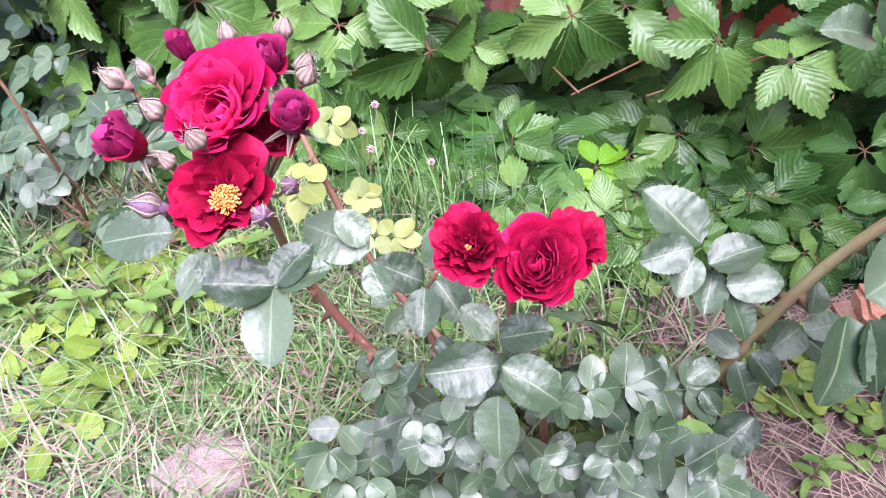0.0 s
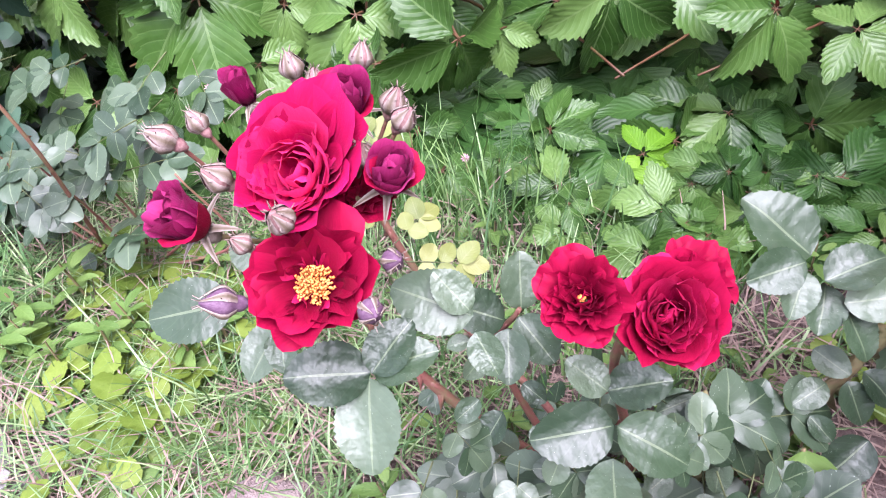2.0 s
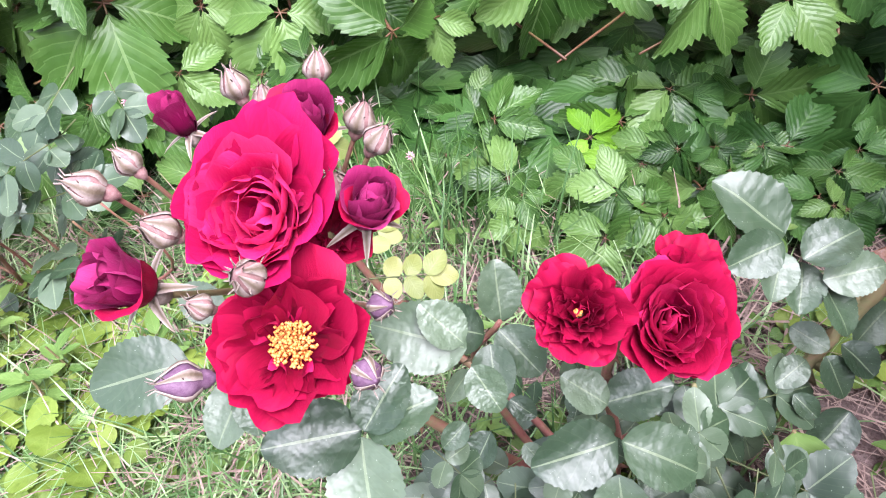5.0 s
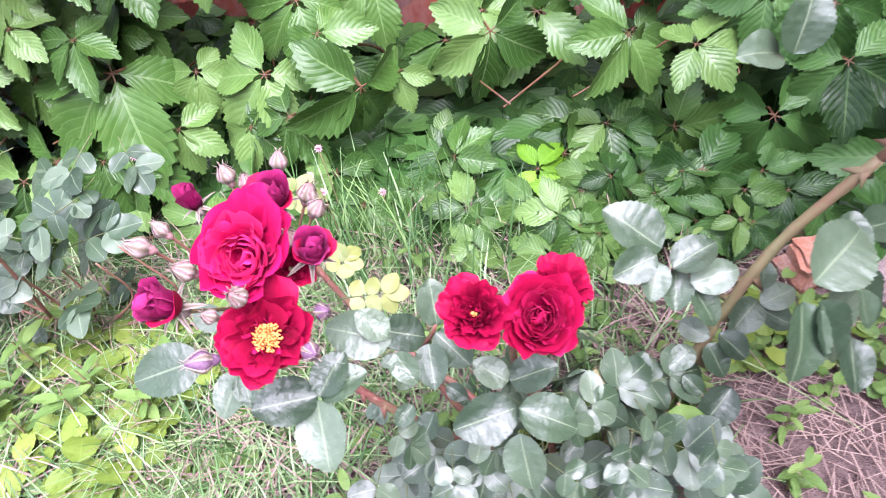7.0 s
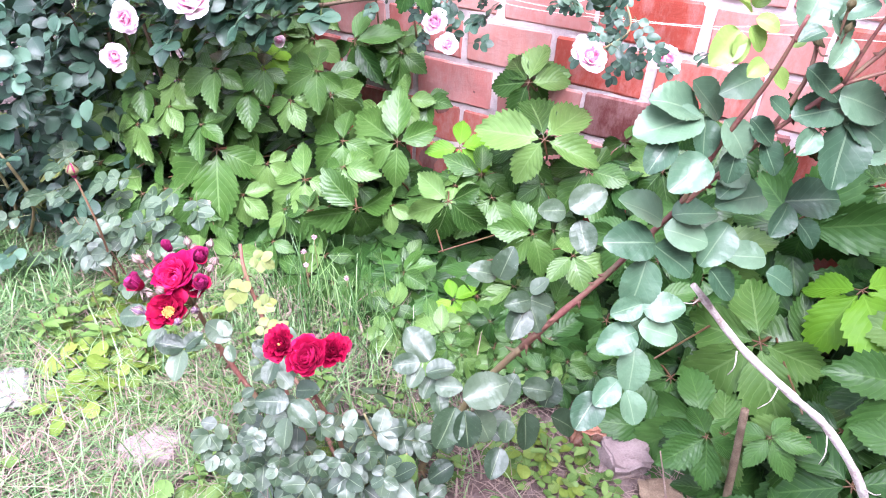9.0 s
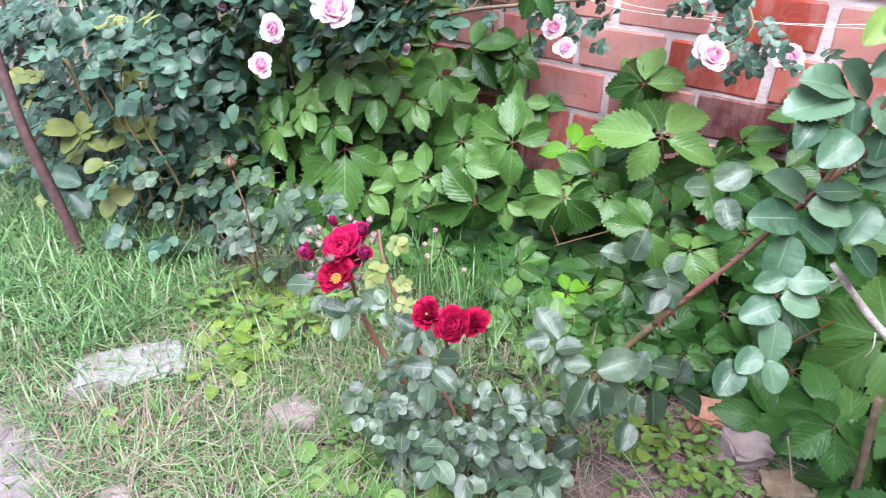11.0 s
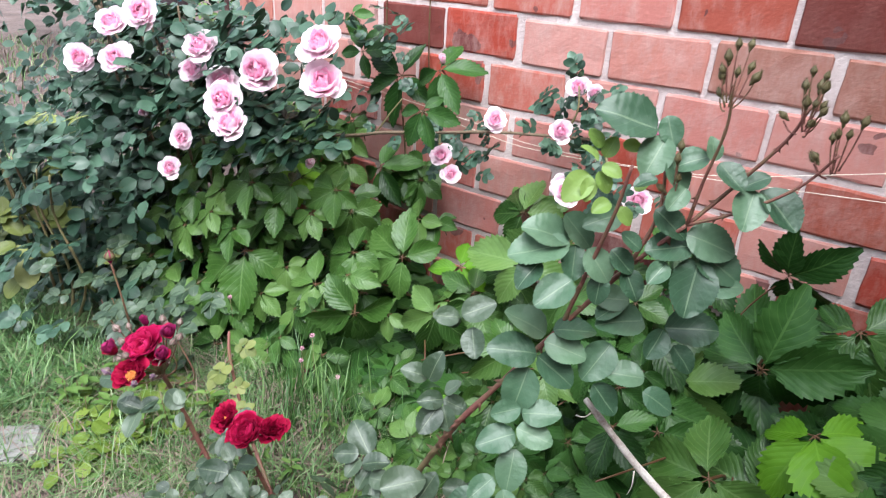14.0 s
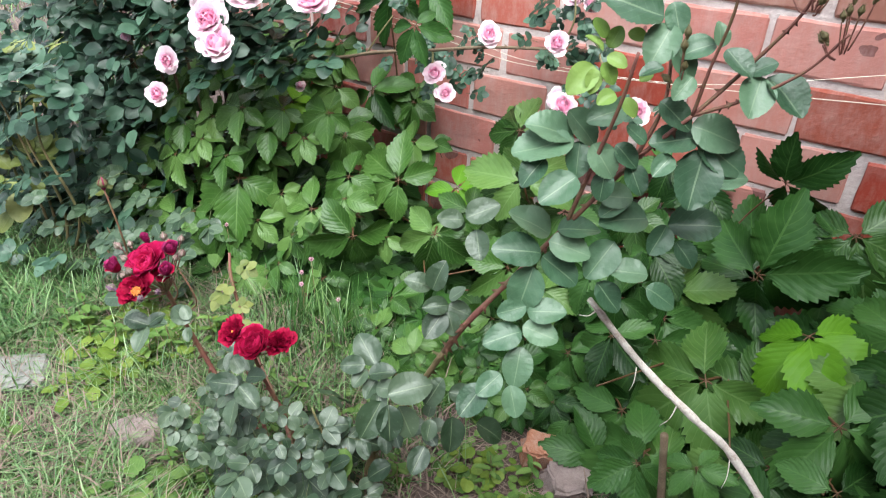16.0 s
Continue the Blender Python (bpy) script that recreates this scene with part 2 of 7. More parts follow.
M_petiole = mottled("creeper_petiole", [(0.25, (0.05, 0.018, 0.01)), (0.55, (0.08, 0.036, 0.018)), (0.85, (0.07, 0.08, 0.025))], 20.0, 0.5, 0.2, 0.001)
M_bark = mottled("brown_bark", [(0.25, (0.0525, 0.0338, 0.0225)), (0.55, (0.1275, 0.09, 0.06)), (0.85, (0.225, 0.1725, 0.12))], 45.0, 0.85, 0.8, 0.002)
M_deadwood = mottled("bleached_dead_wood", [(0.3, (0.16, 0.105, 0.085)), (0.44, (0.38, 0.31, 0.28)), (0.6, (0.54, 0.48, 0.45)), (0.85, (0.66, 0.62, 0.6))], 34.0, 0.85, 1.0, 0.0018)
M_rod = mottled("rusty_iron", [(0.25, (0.022, 0.014, 0.016)), (0.55, (0.052, 0.026, 0.027)), (0.85, (0.115, 0.055, 0.047))], 60.0, 0.65, 0.5, 0.001)
M_stone = mottled("pinkish_stone", [(0.25, (0.14, 0.098, 0.092)), (0.5, (0.22, 0.165, 0.158)), (0.85, (0.32, 0.26, 0.25))], 30.0, 0.9, 1.0, 0.006)
M_pale = mottled("pale_limestone", [(0.2, (0.1, 0.095, 0.09)), (0.5, (0.175, 0.168, 0.16)), (0.85, (0.25, 0.242, 0.235))], 18.0, 0.9, 0.8, 0.004)
M_twine = mottled("cotton_twine", [(0.2, (0.5, 0.42, 0.33)), (0.8, (0.8, 0.74, 0.66))], 300.0, 0.9, 0.5, 0.001)
M_blue = mottled("blue_cloth", [(0.2, (0.016, 0.24, 0.4)), (0.5, (0.04, 0.36, 0.544)), (0.85, (0.12, 0.48, 0.64))], 8.0, 0.8, 0.3)
M_clover = mottled("clover_pink", [(0.2, (0.32, 0.128, 0.192)), (0.8, (0.528, 0.32, 0.384))], 300.0, 0.8, 0.5, 0.001)
M_rachis = mottled("leaf_stalk", [(0.25, (0.04, 0.055, 0.018)), (0.55, (0.06, 0.075, 0.028)), (0.85, (0.08, 0.05, 0.03))], 30.0, 0.6, 0.2, 0.001)
M_mortar = mottled("grey_mortar", [(0.2, (0.36, 0.27, 0.265)), (0.5, (0.52, 0.42, 0.415)), (0.85, (0.64, 0.56, 0.555))], 14.0, 0.95, 0.7, 0.005)


def brick_material(name, tones, chalk_by):
    m, n, l, b = shader(name, 0.82, 0.3)
    tc = n.new("ShaderNodeTexCoord")
    info = n.new("ShaderNodeObjectInfo")
    base = ramp(n, l, info.outputs["Random"], tones)
    shift = n.new("ShaderNodeVectorMath")
    shift.operation = "ADD"
    l.new(tc.outputs["Object"], shift.inputs[0])
    sh = n.new("ShaderNodeCombineXYZ")
    for i in range(3):
        l.new(math_node(n, l, "MULTIPLY", info.outputs["Random"], 37.0 + 11 * i), sh.inputs[i])
    l.new(sh.outputs[0], shift.inputs[1])
    v = shift.outputs[0]
    stain = noise_node(n, l, 7.0, 3.0, v)
    grain = noise_node(n, l, 90.0, 5.0, v, 0.7)
    stretch = n.new("ShaderNodeMapping")
    stretch.inputs["Scale"].default_value = (1.0, 1.0, 0.45)
    l.new(v, stretch.inputs[0])
    chalk = noise_node(n, l, 16.0, 8.0, stretch.outputs[0], 0.75)
    col = mix_color(n, l, math_node(n, l, "MULTIPLY", math_node(n, l, "GREATER_THAN", stain, 0.66), 0.75), base, (0.07, 0.03, 0.035))
    col = mix_color(n, l, ramp(n, l, chalk, [(0.44, (0, 0, 0)), (0.75, (chalk_by,) * 3)]), col, (0.48, 0.325, 0.305))
    col = mix_color(n, l, math_node(n, l, "MULTIPLY", grain, 0.3), col, (0.2, 0.07, 0.05))
    l.new(col, b.inputs["Base Color"])
    bump(n, l, b, math_node(n, l, "ADD", grain, math_node(n, l, "MULTIPLY", chalk, 0.8)), 0.7, 0.003)
    return m


M_brick = brick_material("pale_washed_brick", [(0.0, (0.36, 0.07, 0.048)), (0.25, (0.42, 0.15, 0.12)), (0.5, (0.47, 0.22, 0.195)), (0.75, (0.44, 0.16, 0.14)), (0.93, (0.35, 0.05, 0.032)), (1.0, (0.11, 0.05, 0.06))], 0.8)
M_brick_brown = brick_material("brown_weathered_brick", [(0.0, (0.27, 0.115, 0.085)), (0.35, (0.3, 0.14, 0.11)), (0.7, (0.25, 0.1, 0.075)), (1.0, (0.33, 0.16, 0.13))], 0.6)
M_brick_burnt = brick_material("burnt_dark_brick", [(0.0, (0.1, 0.017, 0.015)), (0.5, (0.12, 0.018, 0.015)), (1.0, (0.085, 0.018, 0.018))], 0.12)
M_brick_deep = brick_material("hard_fired_brick", [(0.0, (0.29, 0.03, 0.016)), (0.3, (0.3, 0.045, 0.027)), (0.55, (0.28, 0.07, 0.048)), (0.78, (0.25, 0.03, 0.018)), (0.9, (0.075, 0.022, 0.024)), (1.0, (0.06, 0.024, 0.028))], 0.55)


def ground_material():
    """Soil and litter under the turf, turning to pale trodden dirt along the path."""
    m, n, l, b = shader("garden_soil", 0.95, 0.2)
    tc = n.new("ShaderNodeTexCoord")
    v = tc.outputs["Object"]
    a = noise_node(n, l, 3.0, 5.0, v)
    c = noise_node(n, l, 40.0, 6.0, v, 0.7)
    d = noise_node(n, l, 160.0, 3.0, v, 0.7)
    t = math_node(n, l, "ADD", math_node(n, l, "MULTIPLY", a, 0.5), math_node(n, l, "MULTIPLY", c, 0.55))
    soil = ramp(n, l, t, [(0.3, (0.035, 0.023, 0.021)), (0.5, (0.105, 0.073, 0.068)), (0.7, (0.19, 0.14, 0.132))])
    l.new(soil, b.inputs["Base Color"])
    bump(n, l, b, math_node(n, l, "ADD", c, d), 0.9, 0.008)
    return m


M_soil = ground_material()
M_paving = mottled("grey_paving", [(0.2, (0.085, 0.078, 0.08)), (0.5, (0.15, 0.14, 0.145)), (0.85, (0.22, 0.21, 0.215))], 12.0, 0.9, 0.8, 0.004)
M_path = mottled("trodden_dirt", [(0.25, (0.088, 0.069, 0.074)), (0.5, (0.145, 0.117, 0.124)), (0.8, (0.208, 0.174, 0.182))], 6.0, 0.95, 0.8, 0.006, 14.0)
M_flesh = mottled("broken_brick", [(0.25, (0.17, 0.06, 0.034)), (0.5, (0.26, 0.115, 0.072)), (0.85, (0.34, 0.25, 0.22))], 25.0, 0.9, 0.8, 0.004)

# ---- building blocks ----
RNG = random.Random(7)


def mesh_from(name, verts, faces, mats, uvs=None, face_mats=None, smooth=True):
    me = bpy.data.meshes.new(name)
    me.from_pydata([tuple(v) for v in verts], [], faces)
    for k in (mats if isinstance(mats, (list, tuple)) else [mats]):
        me.materials.append(k)
    if uvs is not None:
        layer = me.uv_layers.new(name="UVMap")
        flat = np.array([uvs[i] for f in faces for i in f], dtype=np.float32).ravel()
        layer.data.foreach_set("uv", flat)
    if face_mats is not None:
        me.polygons.foreach_set("material_index", face_mats)
    if smooth:
        me.polygons.foreach_set("use_smooth", [True] * len(faces))
    me.update()
    return me


class Builder:
    """Gathers vertices, faces, UVs and material slots for one mesh."""

    def __init__(self):
        self.v, self.f, self.uv, self.m = [], [], [], []

    def add(self, verts, faces, uvs=None, slot=0, matrix=None):
        o = len(self.v)
        for p in verts:
            self.v.append(tuple(matrix @ Vector(p)) if matrix is not None else tuple(p))
        self.f += [tuple(i + o for i in f) for f in faces]
        self.uv += list(uvs) if uvs is not None else [(0.5, 0.5)] * len(verts)
        self.m += [slot] * len(faces)

    def mesh(self, name, mats, smooth=True):
        return mesh_from(name, self.v, self.f, mats, self.uv, self.m, smooth)


def child(name, mesh, parent, matrix=None, label=""):
    ob = new(name, mesh)
    ob.parent = parent
    if matrix is not None:
        ob.matrix_local = matrix
    if label:
        tagged(ob, label)
    return ob


def thing(name, label, category, at=(0, 0, 0), group="", kind="", mesh=None):
    ob = new(name, mesh)
    ob.location = at
    return tagged(ob, label, category, group, kind)


def blade(length, width, kind="ovate", teeth=0, fold=0.25, droop=0.25, rows=9, twist=0.0, seed=0, wavy=0.03):
    """One leaf blade from the origin along +Y, facing +Z. Returns verts, faces, uvs."""
    rng = random.Random(seed)
    ph = (rng.uniform(0, 6.28), rng.uniform(0, 6.28))
    verts, faces, uvs = [], [], []
    for i in range(rows + 1):
        t = i / rows
        if kind == "ovate":
            w = 2.39 * t ** 0.58 * (1 - t) ** 0.68
        elif kind == "palm":
            w = 4.07 * t ** 0.95 * (1 - t) ** 1.08
        elif kind == "round":
            w = math.sin(math.pi * min(1.0, 0.08 + 0.92 * t)) ** 0.5 if t < 1 else 0.0
        else:
            w = (1 - t) ** 0.6 * min(1.0, 0.5 + t * 3)
        bite = 1.0 - ((0.12 if kind == "palm" else 0.05) if teeth and i % 2 == 0 and 0 < i < rows else 0.0)
        back = (0.045 if kind == "palm" else 0.012) * length if teeth and i % 2 == 1 and i < rows else 0.0
        z0 = -droop * length * t * t
        for s in (-1.0, -0.5, 0.0, 0.5, 1.0):
            edge = abs(s) == 1.0
            x = s * width * 0.5 * w * (bite if edge else 1.0)
            z = z0 + fold * abs(x) + (rng.uniform(-1, 1) * wavy * width if edge else 0.0) + twist * x * t
            z += width * w * (0.03 * math.sin(5.0 * t + ph[0] + 2.0 * s) + 0.022 * math.sin(9.0 * t + ph[1] - 3.0 * s) * abs(s))
            verts.append((x, length * t + (back if edge else 0.0), z))
            uvs.append((0.5 + s * 0.5, t))
    for i in range(rows):
        for j in range(4):
            a = i * 5 + j
            if i == 0:
                faces.append((a, a + 6, a + 5) if j < 2 else (a + 1, a + 6, a + 5))
            elif i == rows - 1:
                faces.append((a, a + 1, a + 6) if j < 2 else (a, a + 1, a + 5))
            else:
                faces.append((a, a + 1, a + 6, a + 5))
    return verts, faces, uvs


def tube(pts, radii, sides=6, cap=True):
    """A round stem through points, with a radius at each."""
    pts = [Vector(p) for p in pts]
    verts, faces, uvs = [], [], []
    for i, p in enumerate(pts):
        d = (pts[min(i + 1, len(pts) - 1)] - pts[max(i - 1, 0)]).normalized()
        side = d.cross(Vector((0.31, 0.17, 0.94))).normalized()
        up = side.cross(d)
        for k in range(sides):
            a = 2 * math.pi * k / sides
            verts.append(p + (side * math.cos(a) + up * math.sin(a)) * radii[i])
            uvs.append((k / sides, i / len(pts)))
    for i in range(len(pts) - 1):
        for k in range(sides):
            faces.append((i * sides + k, i * sides + (k + 1) % sides, (i + 1) * sides + (k + 1) % sides, (i + 1) * sides + k))
    if cap:
        faces.append(tuple(reversed(range(sides))))
        faces.append(tuple((len(pts) - 1) * sides + k for k in range(sides)))
    return verts, faces, uvs


def curve_points(pts, steps=6):
    """A smooth line through the points."""
    pts = [Vector(p) for p in pts]
    ext = [pts[0] * 2 - pts[1]] + pts + [pts[-1] * 2 - pts[-2]]
    out = []
    for i in range(1, len(ext) - 2):
        p0, p1, p2, p3 = ext[i - 1:i + 3]
        for k in range(steps):
            t = k / steps
            out.append(0.5 * ((2 * p1) + (p2 - p0) * t + (2 * p0 - 5 * p1 + 4 * p2 - p3) * t * t + (3 * p1 - p0 - 3 * p2 + p3) * t ** 3))
    return out + [pts[-1]]


def stem_mesh(name, pts, r0, r1, mat, sides=7, steps=6, thorns=0, seed=0, bumpy=0.08):
    rng = random.Random(seed)
    line = curve_points(pts, steps)
    n = len(line)
    b = Builder()
    radii = [(r0 + (r1 - r0) * i / (n - 1)) * (1 + bumpy * rng.uniform(-1, 1)) for i in range(n)]
    b.add(*tube(line, radii, sides))
    for _ in range(thorns):
        i = rng.randrange(1, n - 1)
        d = (line[i + 1] - line[i]).normalized()
        out = d.orthogonal().normalized()
        out.rotate(Matrix.Rotation(rng.uniform(0, 6.28), 3, d))
        p = line[i]
        w = radii[i]
        side = d.cross(out)
        tip = p + out * w * rng.uniform(2.6, 3.6) - d * w * 1.2
        b.add([p + d * w * 1.2 + out * w * 0.6, p - d * w * 1.2 + out * w * 0.6, p + side * w * 0.7 + out * w * 0.6, p - side * w * 0.7 + out * w * 0.6, tip],
              [(0, 2, 4), (2, 1, 4), (1, 3, 4), (3, 0, 4)])
    return b.mesh(name, mat)


def aim(base, tip, normal=(0, 0, 1), flip=0.0):
    """A frame at base whose Y runs to tip and whose Z leans to normal, scaled by their distance."""
    base, tip = Vector(base), Vector(tip)
    y = tip - base
    size = y.length
    y.normalize()
    x = y.cross(Vector(normal))
    if x.length < 1e-4:
        x = y.orthogonal()
    x.normalize()
    z = x.cross(y)
    m = Matrix((x, y, z)).transposed().to_4x4()
    m = m @ Matrix.Rotation(flip, 4, "Y")
    m.translation = base
    return m @ Matrix.Scale(size, 4)


def rot_z(a):
    return Matrix.Rotation(a, 4, "Z")


def creeper_leaf_mesh(seed, mat, narrow=1.0):
    """Five toothed leaflets from one point on a reddish stalk; the longest is 1 long."""
    rng = random.Random(seed)
    b = Builder()
    for k, (ang, ln) in enumerate(((0, 1.0), (58, 0.94), (-57, 0.95), (122, 0.74), (-124, 0.76))):
        ang += rng.uniform(-9, 9)
        ln *= rng.uniform(0.9, 1.06)
        v, f, u = blade(ln, ln * rng.uniform(0.58, 0.7) * narrow, "palm", 1, rng.uniform(0.22, 0.5), rng.uniform(0.08, 0.3), 22, rng.uniform(-0.25, 0.25), seed * 10 + k, 0.025)
        m = rot_z(math.radians(ang)) @ Matrix.Translation((0, 0.06, rng.uniform(-0.02, 0.03))) @ Matrix.Rotation(math.radians(rng.uniform(-30, 2)), 4, "X") @ Matrix.Rotation(math.radians(rng.uniform(-18, 18)), 4, "Y")
        b.add(v, f, u, 0, m)
        b.add(*tube([rot_z(math.radians(ang)) @ Vector((0, 0, 0)), rot_z(math.radians(ang)) @ Vector((0, 0.08, 0))], [0.01, 0.009], 4, False), 1)
    b.add(*tube(curve_points([(0, 0, 0), (0.02, -0.12, -0.3), (0.05, 0.05, -0.75)], 4), [0.018] * 9, 4, False), 1)
    return b.mesh("creeper_leaf", [mat, M_petiole])


def rose_leaf_mesh(n_leaflets, seed, mat, stalk, plump=0.72, teeth=1):
    """A pinnate rose leaf along +Y, 1 long from stalk to tip."""
    rng = random.Random(seed)
    b = Builder()
    if n_leaflets == 1:
        b.add(*blade(1.0, plump * 1.0, "ovate", teeth, rng.uniform(0.12, 0.5), rng.uniform(0.03, 0.28), 28, rng.uniform(-0.2, 0.2), seed, 0.02))
        return b.mesh("leaf", [mat, stalk])
    pairs = (n_leaflets - 1) // 2
    term = {1: 0.52, 2: 0.43, 3: 0.35}[pairs]
    first = {1: 0.44, 2: 0.3, 3: 0.2}[pairs]
    arc = rng.uniform(-0.05, 0.05)
    def rachis(t):
        return Vector((arc * t * t, t, -0.1 * t * t))
    last = 1 - term
    b.add(*tube([rachis(t * last / 5) for t in range(6)], [0.01, 0.009, 0.008, 0.007, 0.006, 0.005], 4, False), 1)
    b.add(*blade(term, term * plump * rng.uniform(0.95, 1.1), "ovate", teeth, rng.uniform(0.02, 0.2), rng.uniform(0.02, 0.22), 18, rng.uniform(-0.2, 0.2), seed, 0.012), 0,
          Matrix.Translation(rachis(last)) @ Matrix.Rotation(-0.15, 4, "X"))
    for p in range(pairs):
        t = first + (last - 0.02 - first) * (p / max(1, pairs - 1) if pairs > 1 else 0.9)
        ln = term * (0.8 + 0.15 * (p / max(1, pairs - 1) if pairs > 1 else 1))
        for s in (-1, 1):
            m = Matrix.Translation(rachis(t)) @ rot_z(s * math.radians(rng.uniform(52, 72))) @ Matrix.Rotation(math.radians(rng.uniform(-18, 12)), 4, "X") @ Matrix.Rotation(math.radians(rng.uniform(-18, 18)), 4, "Y")
            b.add(*blade(ln * rng.uniform(0.9, 1.05), ln * plump * rng.uniform(0.92, 1.1), "ovate", teeth, rng.uniform(0.02, 0.2), rng.uniform(0.02, 0.22), 18, rng.uniform(-0.2, 0.2), seed * 7 + p * 2 + s, 0.012), 0, m)
    return b.mesh("leaf", [mat, stalk])


def petal_shape(length, a0, a1, a2, width, ruffle=0.06, seed=0, nu=10, nv=12):
    """A cupped petal that leaves the Z axis towards +Y; a0, a1, a2 are its slants at foot, middle and tip."""
    rng = random.Random(seed)
    ph = [rng.uniform(0, 6.28) for _ in range(4)]
    r, z, line = 0.05, 0.0, []
    steps = 24
    for k in range(steps + 1):
        t = k / steps
        a = a0 + (a1 - a0) * smooth_step(0, 0.5, t) if t < 0.5 else a1 + (a2 - a1) * smooth_step(0.5, 1.0, t)
        line.append((r, z, math.radians(a)))
        r += math.sin(math.radians(a)) * length / steps
        z += math.cos(math.radians(a)) * length / steps
    verts, faces, uvs = [], [], []
    for j in range(nv + 1):
        t = j / nv
        for i in range(nu + 1):
            s = i / nu * 2 - 1
            tt = t * (1 - 0.26 * abs(s) ** 2.5 * t) - 0.05 * math.exp(-(s * 4) ** 2) * t ** 5
            rr, zz, a = line[min(steps, int(tt * steps))]
            f = tt * steps - int(tt * steps)
            if int(tt * steps) < steps:
                r2, z2, _ = line[int(tt * steps) + 1]
                rr, zz = rr + (r2 - rr) * f, zz + (z2 - zz) * f
            w = width * math.sin(math.pi * (0.13 + 0.6 * tt)) ** 0.9
            bow = max(0.32, rr * 1.05, width * 0.62)
            side = s * w / bow
            lift = bow * (1 - math.cos(side))
            lift += ruffle * tt ** 2 * (math.sin(s * 3.3 + ph[0]) * 0.6 + math.sin(s * 6.5 + ph[1]) * 0.45 + math.sin(s * 11 + ph[2]) * 0.2)
            lift -= 0.16 * width * abs(s) ** 4 * tt ** 2
            verts.append((bow * math.sin(side), rr - math.cos(a) * lift, zz + math.sin(a) * lift))
            uvs.append((s * 0.5 + 0.5, t))
    w = nu + 1
    for j in range(nv):
        for i in range(nu):
            a = j * w + i
            faces.append((a, a + 1, a + w + 1, a + w))
    return verts, faces, uvs


def smooth_step(a, b, x):
    t = min(1.0, max(0.0, (x - a) / (b - a)))
    return t * t * (3 - 2 * t)


# layers: count, length, slants at foot, middle and tip, half width, ruffle, slot
OPEN_ROSE = ((5, 1.28, 86, 46, 44, 0.76, 0.12, 0), (5, 1.14, 82, 40, 26, 0.64, 0.13, 0), (5, 0.94, 80, 42, 12, 0.48, 0.14, 0), (3, 0.66, 80, 46, 0, 0.36, 0.14, 1))
FULL_ROSE = ((5, 1.4, 86, 36, 44, 0.8, 0.1, 0), (5, 1.36, 80, 32, 26, 0.76, 0.09, 0), (5, 1.32, 74, 32, 12, 0.7, 0.08, 1), (5, 1.22, 70, 30, 2, 0.64, 0.07, 1), (5, 1.1, 66, 26, -10, 0.6, 0.06, 1), (5, 0.98, 58, 20, -20, 0.54, 0.06, 1), (4, 0.86, 46, 14, -26, 0.46, 0.05, 1), (4, 0.72, 30, 6, -26, 0.38, 0.04, 1), (3, 0.6, 12, 0, -30, 0.3, 0.03, 1))
RUFFLED_ROSE = ((7, 1.15, 88, 52, 66, 0.5, 0.12, 0), (7, 1.02, 82, 42, 46, 0.46, 0.13, 0), (7, 0.88, 76, 34, 26, 0.4, 0.13, 0), (6, 0.7, 70, 28, 10, 0.34, 0.11, 0), (5, 0.54, 58, 20, -10, 0.3, 0.08, 1), (4, 0.44, 34, 4, -30, 0.24, 0.05, 1))
CUP_ROSE = ((2, 1.42, 74, 18, 84, 0.84, 0.06, 1), (3, 1.45, 64, 10, 34, 0.8, 0.06, 0), (3, 1.48, 52, 6, 4, 0.72, 0.05, 0), (3, 1.5, 42, 0, -20, 0.64, 0.04, 0), (3, 1.5, 30, -3, -34, 0.56, 0.03, 0), (2, 1.48, 16, -4, -30, 0.5, 0.02, 0))
BUD_ROSE = ((3, 1.55, 56, 2, 16, 0.66, 0.03, 0), (3, 1.5, 42, -3, -10, 0.58, 0.02, 0), (3, 1.45, 26, -2, -10, 0.46, 0.02, 1), (2, 1.4, 12, 0, -6, 0.4, 0.02, 1))
PINK_ROSE = ((6, 1.2, 86, 52, 62, 0.62, 0.05, 0), (6, 1.15, 80, 38, 30, 0.58, 0.06, 0), (6, 1.05, 68, 24, 0, 0.5, 0.06, 0), (6, 1.0, 56, 14, -18, 0.46, 0.07, 1), (6, 0.95, 46, 8, -28, 0.42, 0.07, 1), (5, 0.9, 34, 4, -32, 0.36, 0.07, 1), (4, 0.82, 20, 0, -28, 0.3, 0.06, 1))


def sepal_mesh(mat, n=5, length=1.0, width=0.28, bend=0.5, seed=0):
    b = Builder()
    rng = random.Random(seed)
    for k in range(n):
        m = rot_z(2 * math.pi * k / n + rng.uniform(-0.2, 0.2)) @ Matrix.Translation((0, 0.12, 0)) @ Matrix.Rotation(bend + rng.uniform(-0.3, 0.3), 4, "X")
        b.add(*blade(length * rng.uniform(0.85, 1.15), width, "lance", 0, 0.3, 0.3, 5, 0, seed + k), 0, m)
    v, f, u = tube([(0, 0, -0.55), (0, 0, -0.42), (0, 0, -0.2), (0, 0, 0.02)], [0.07, 0.2, 0.27, 0.2], 8)
    b.add(v, f, u)
    return b.mesh("calyx", mat)


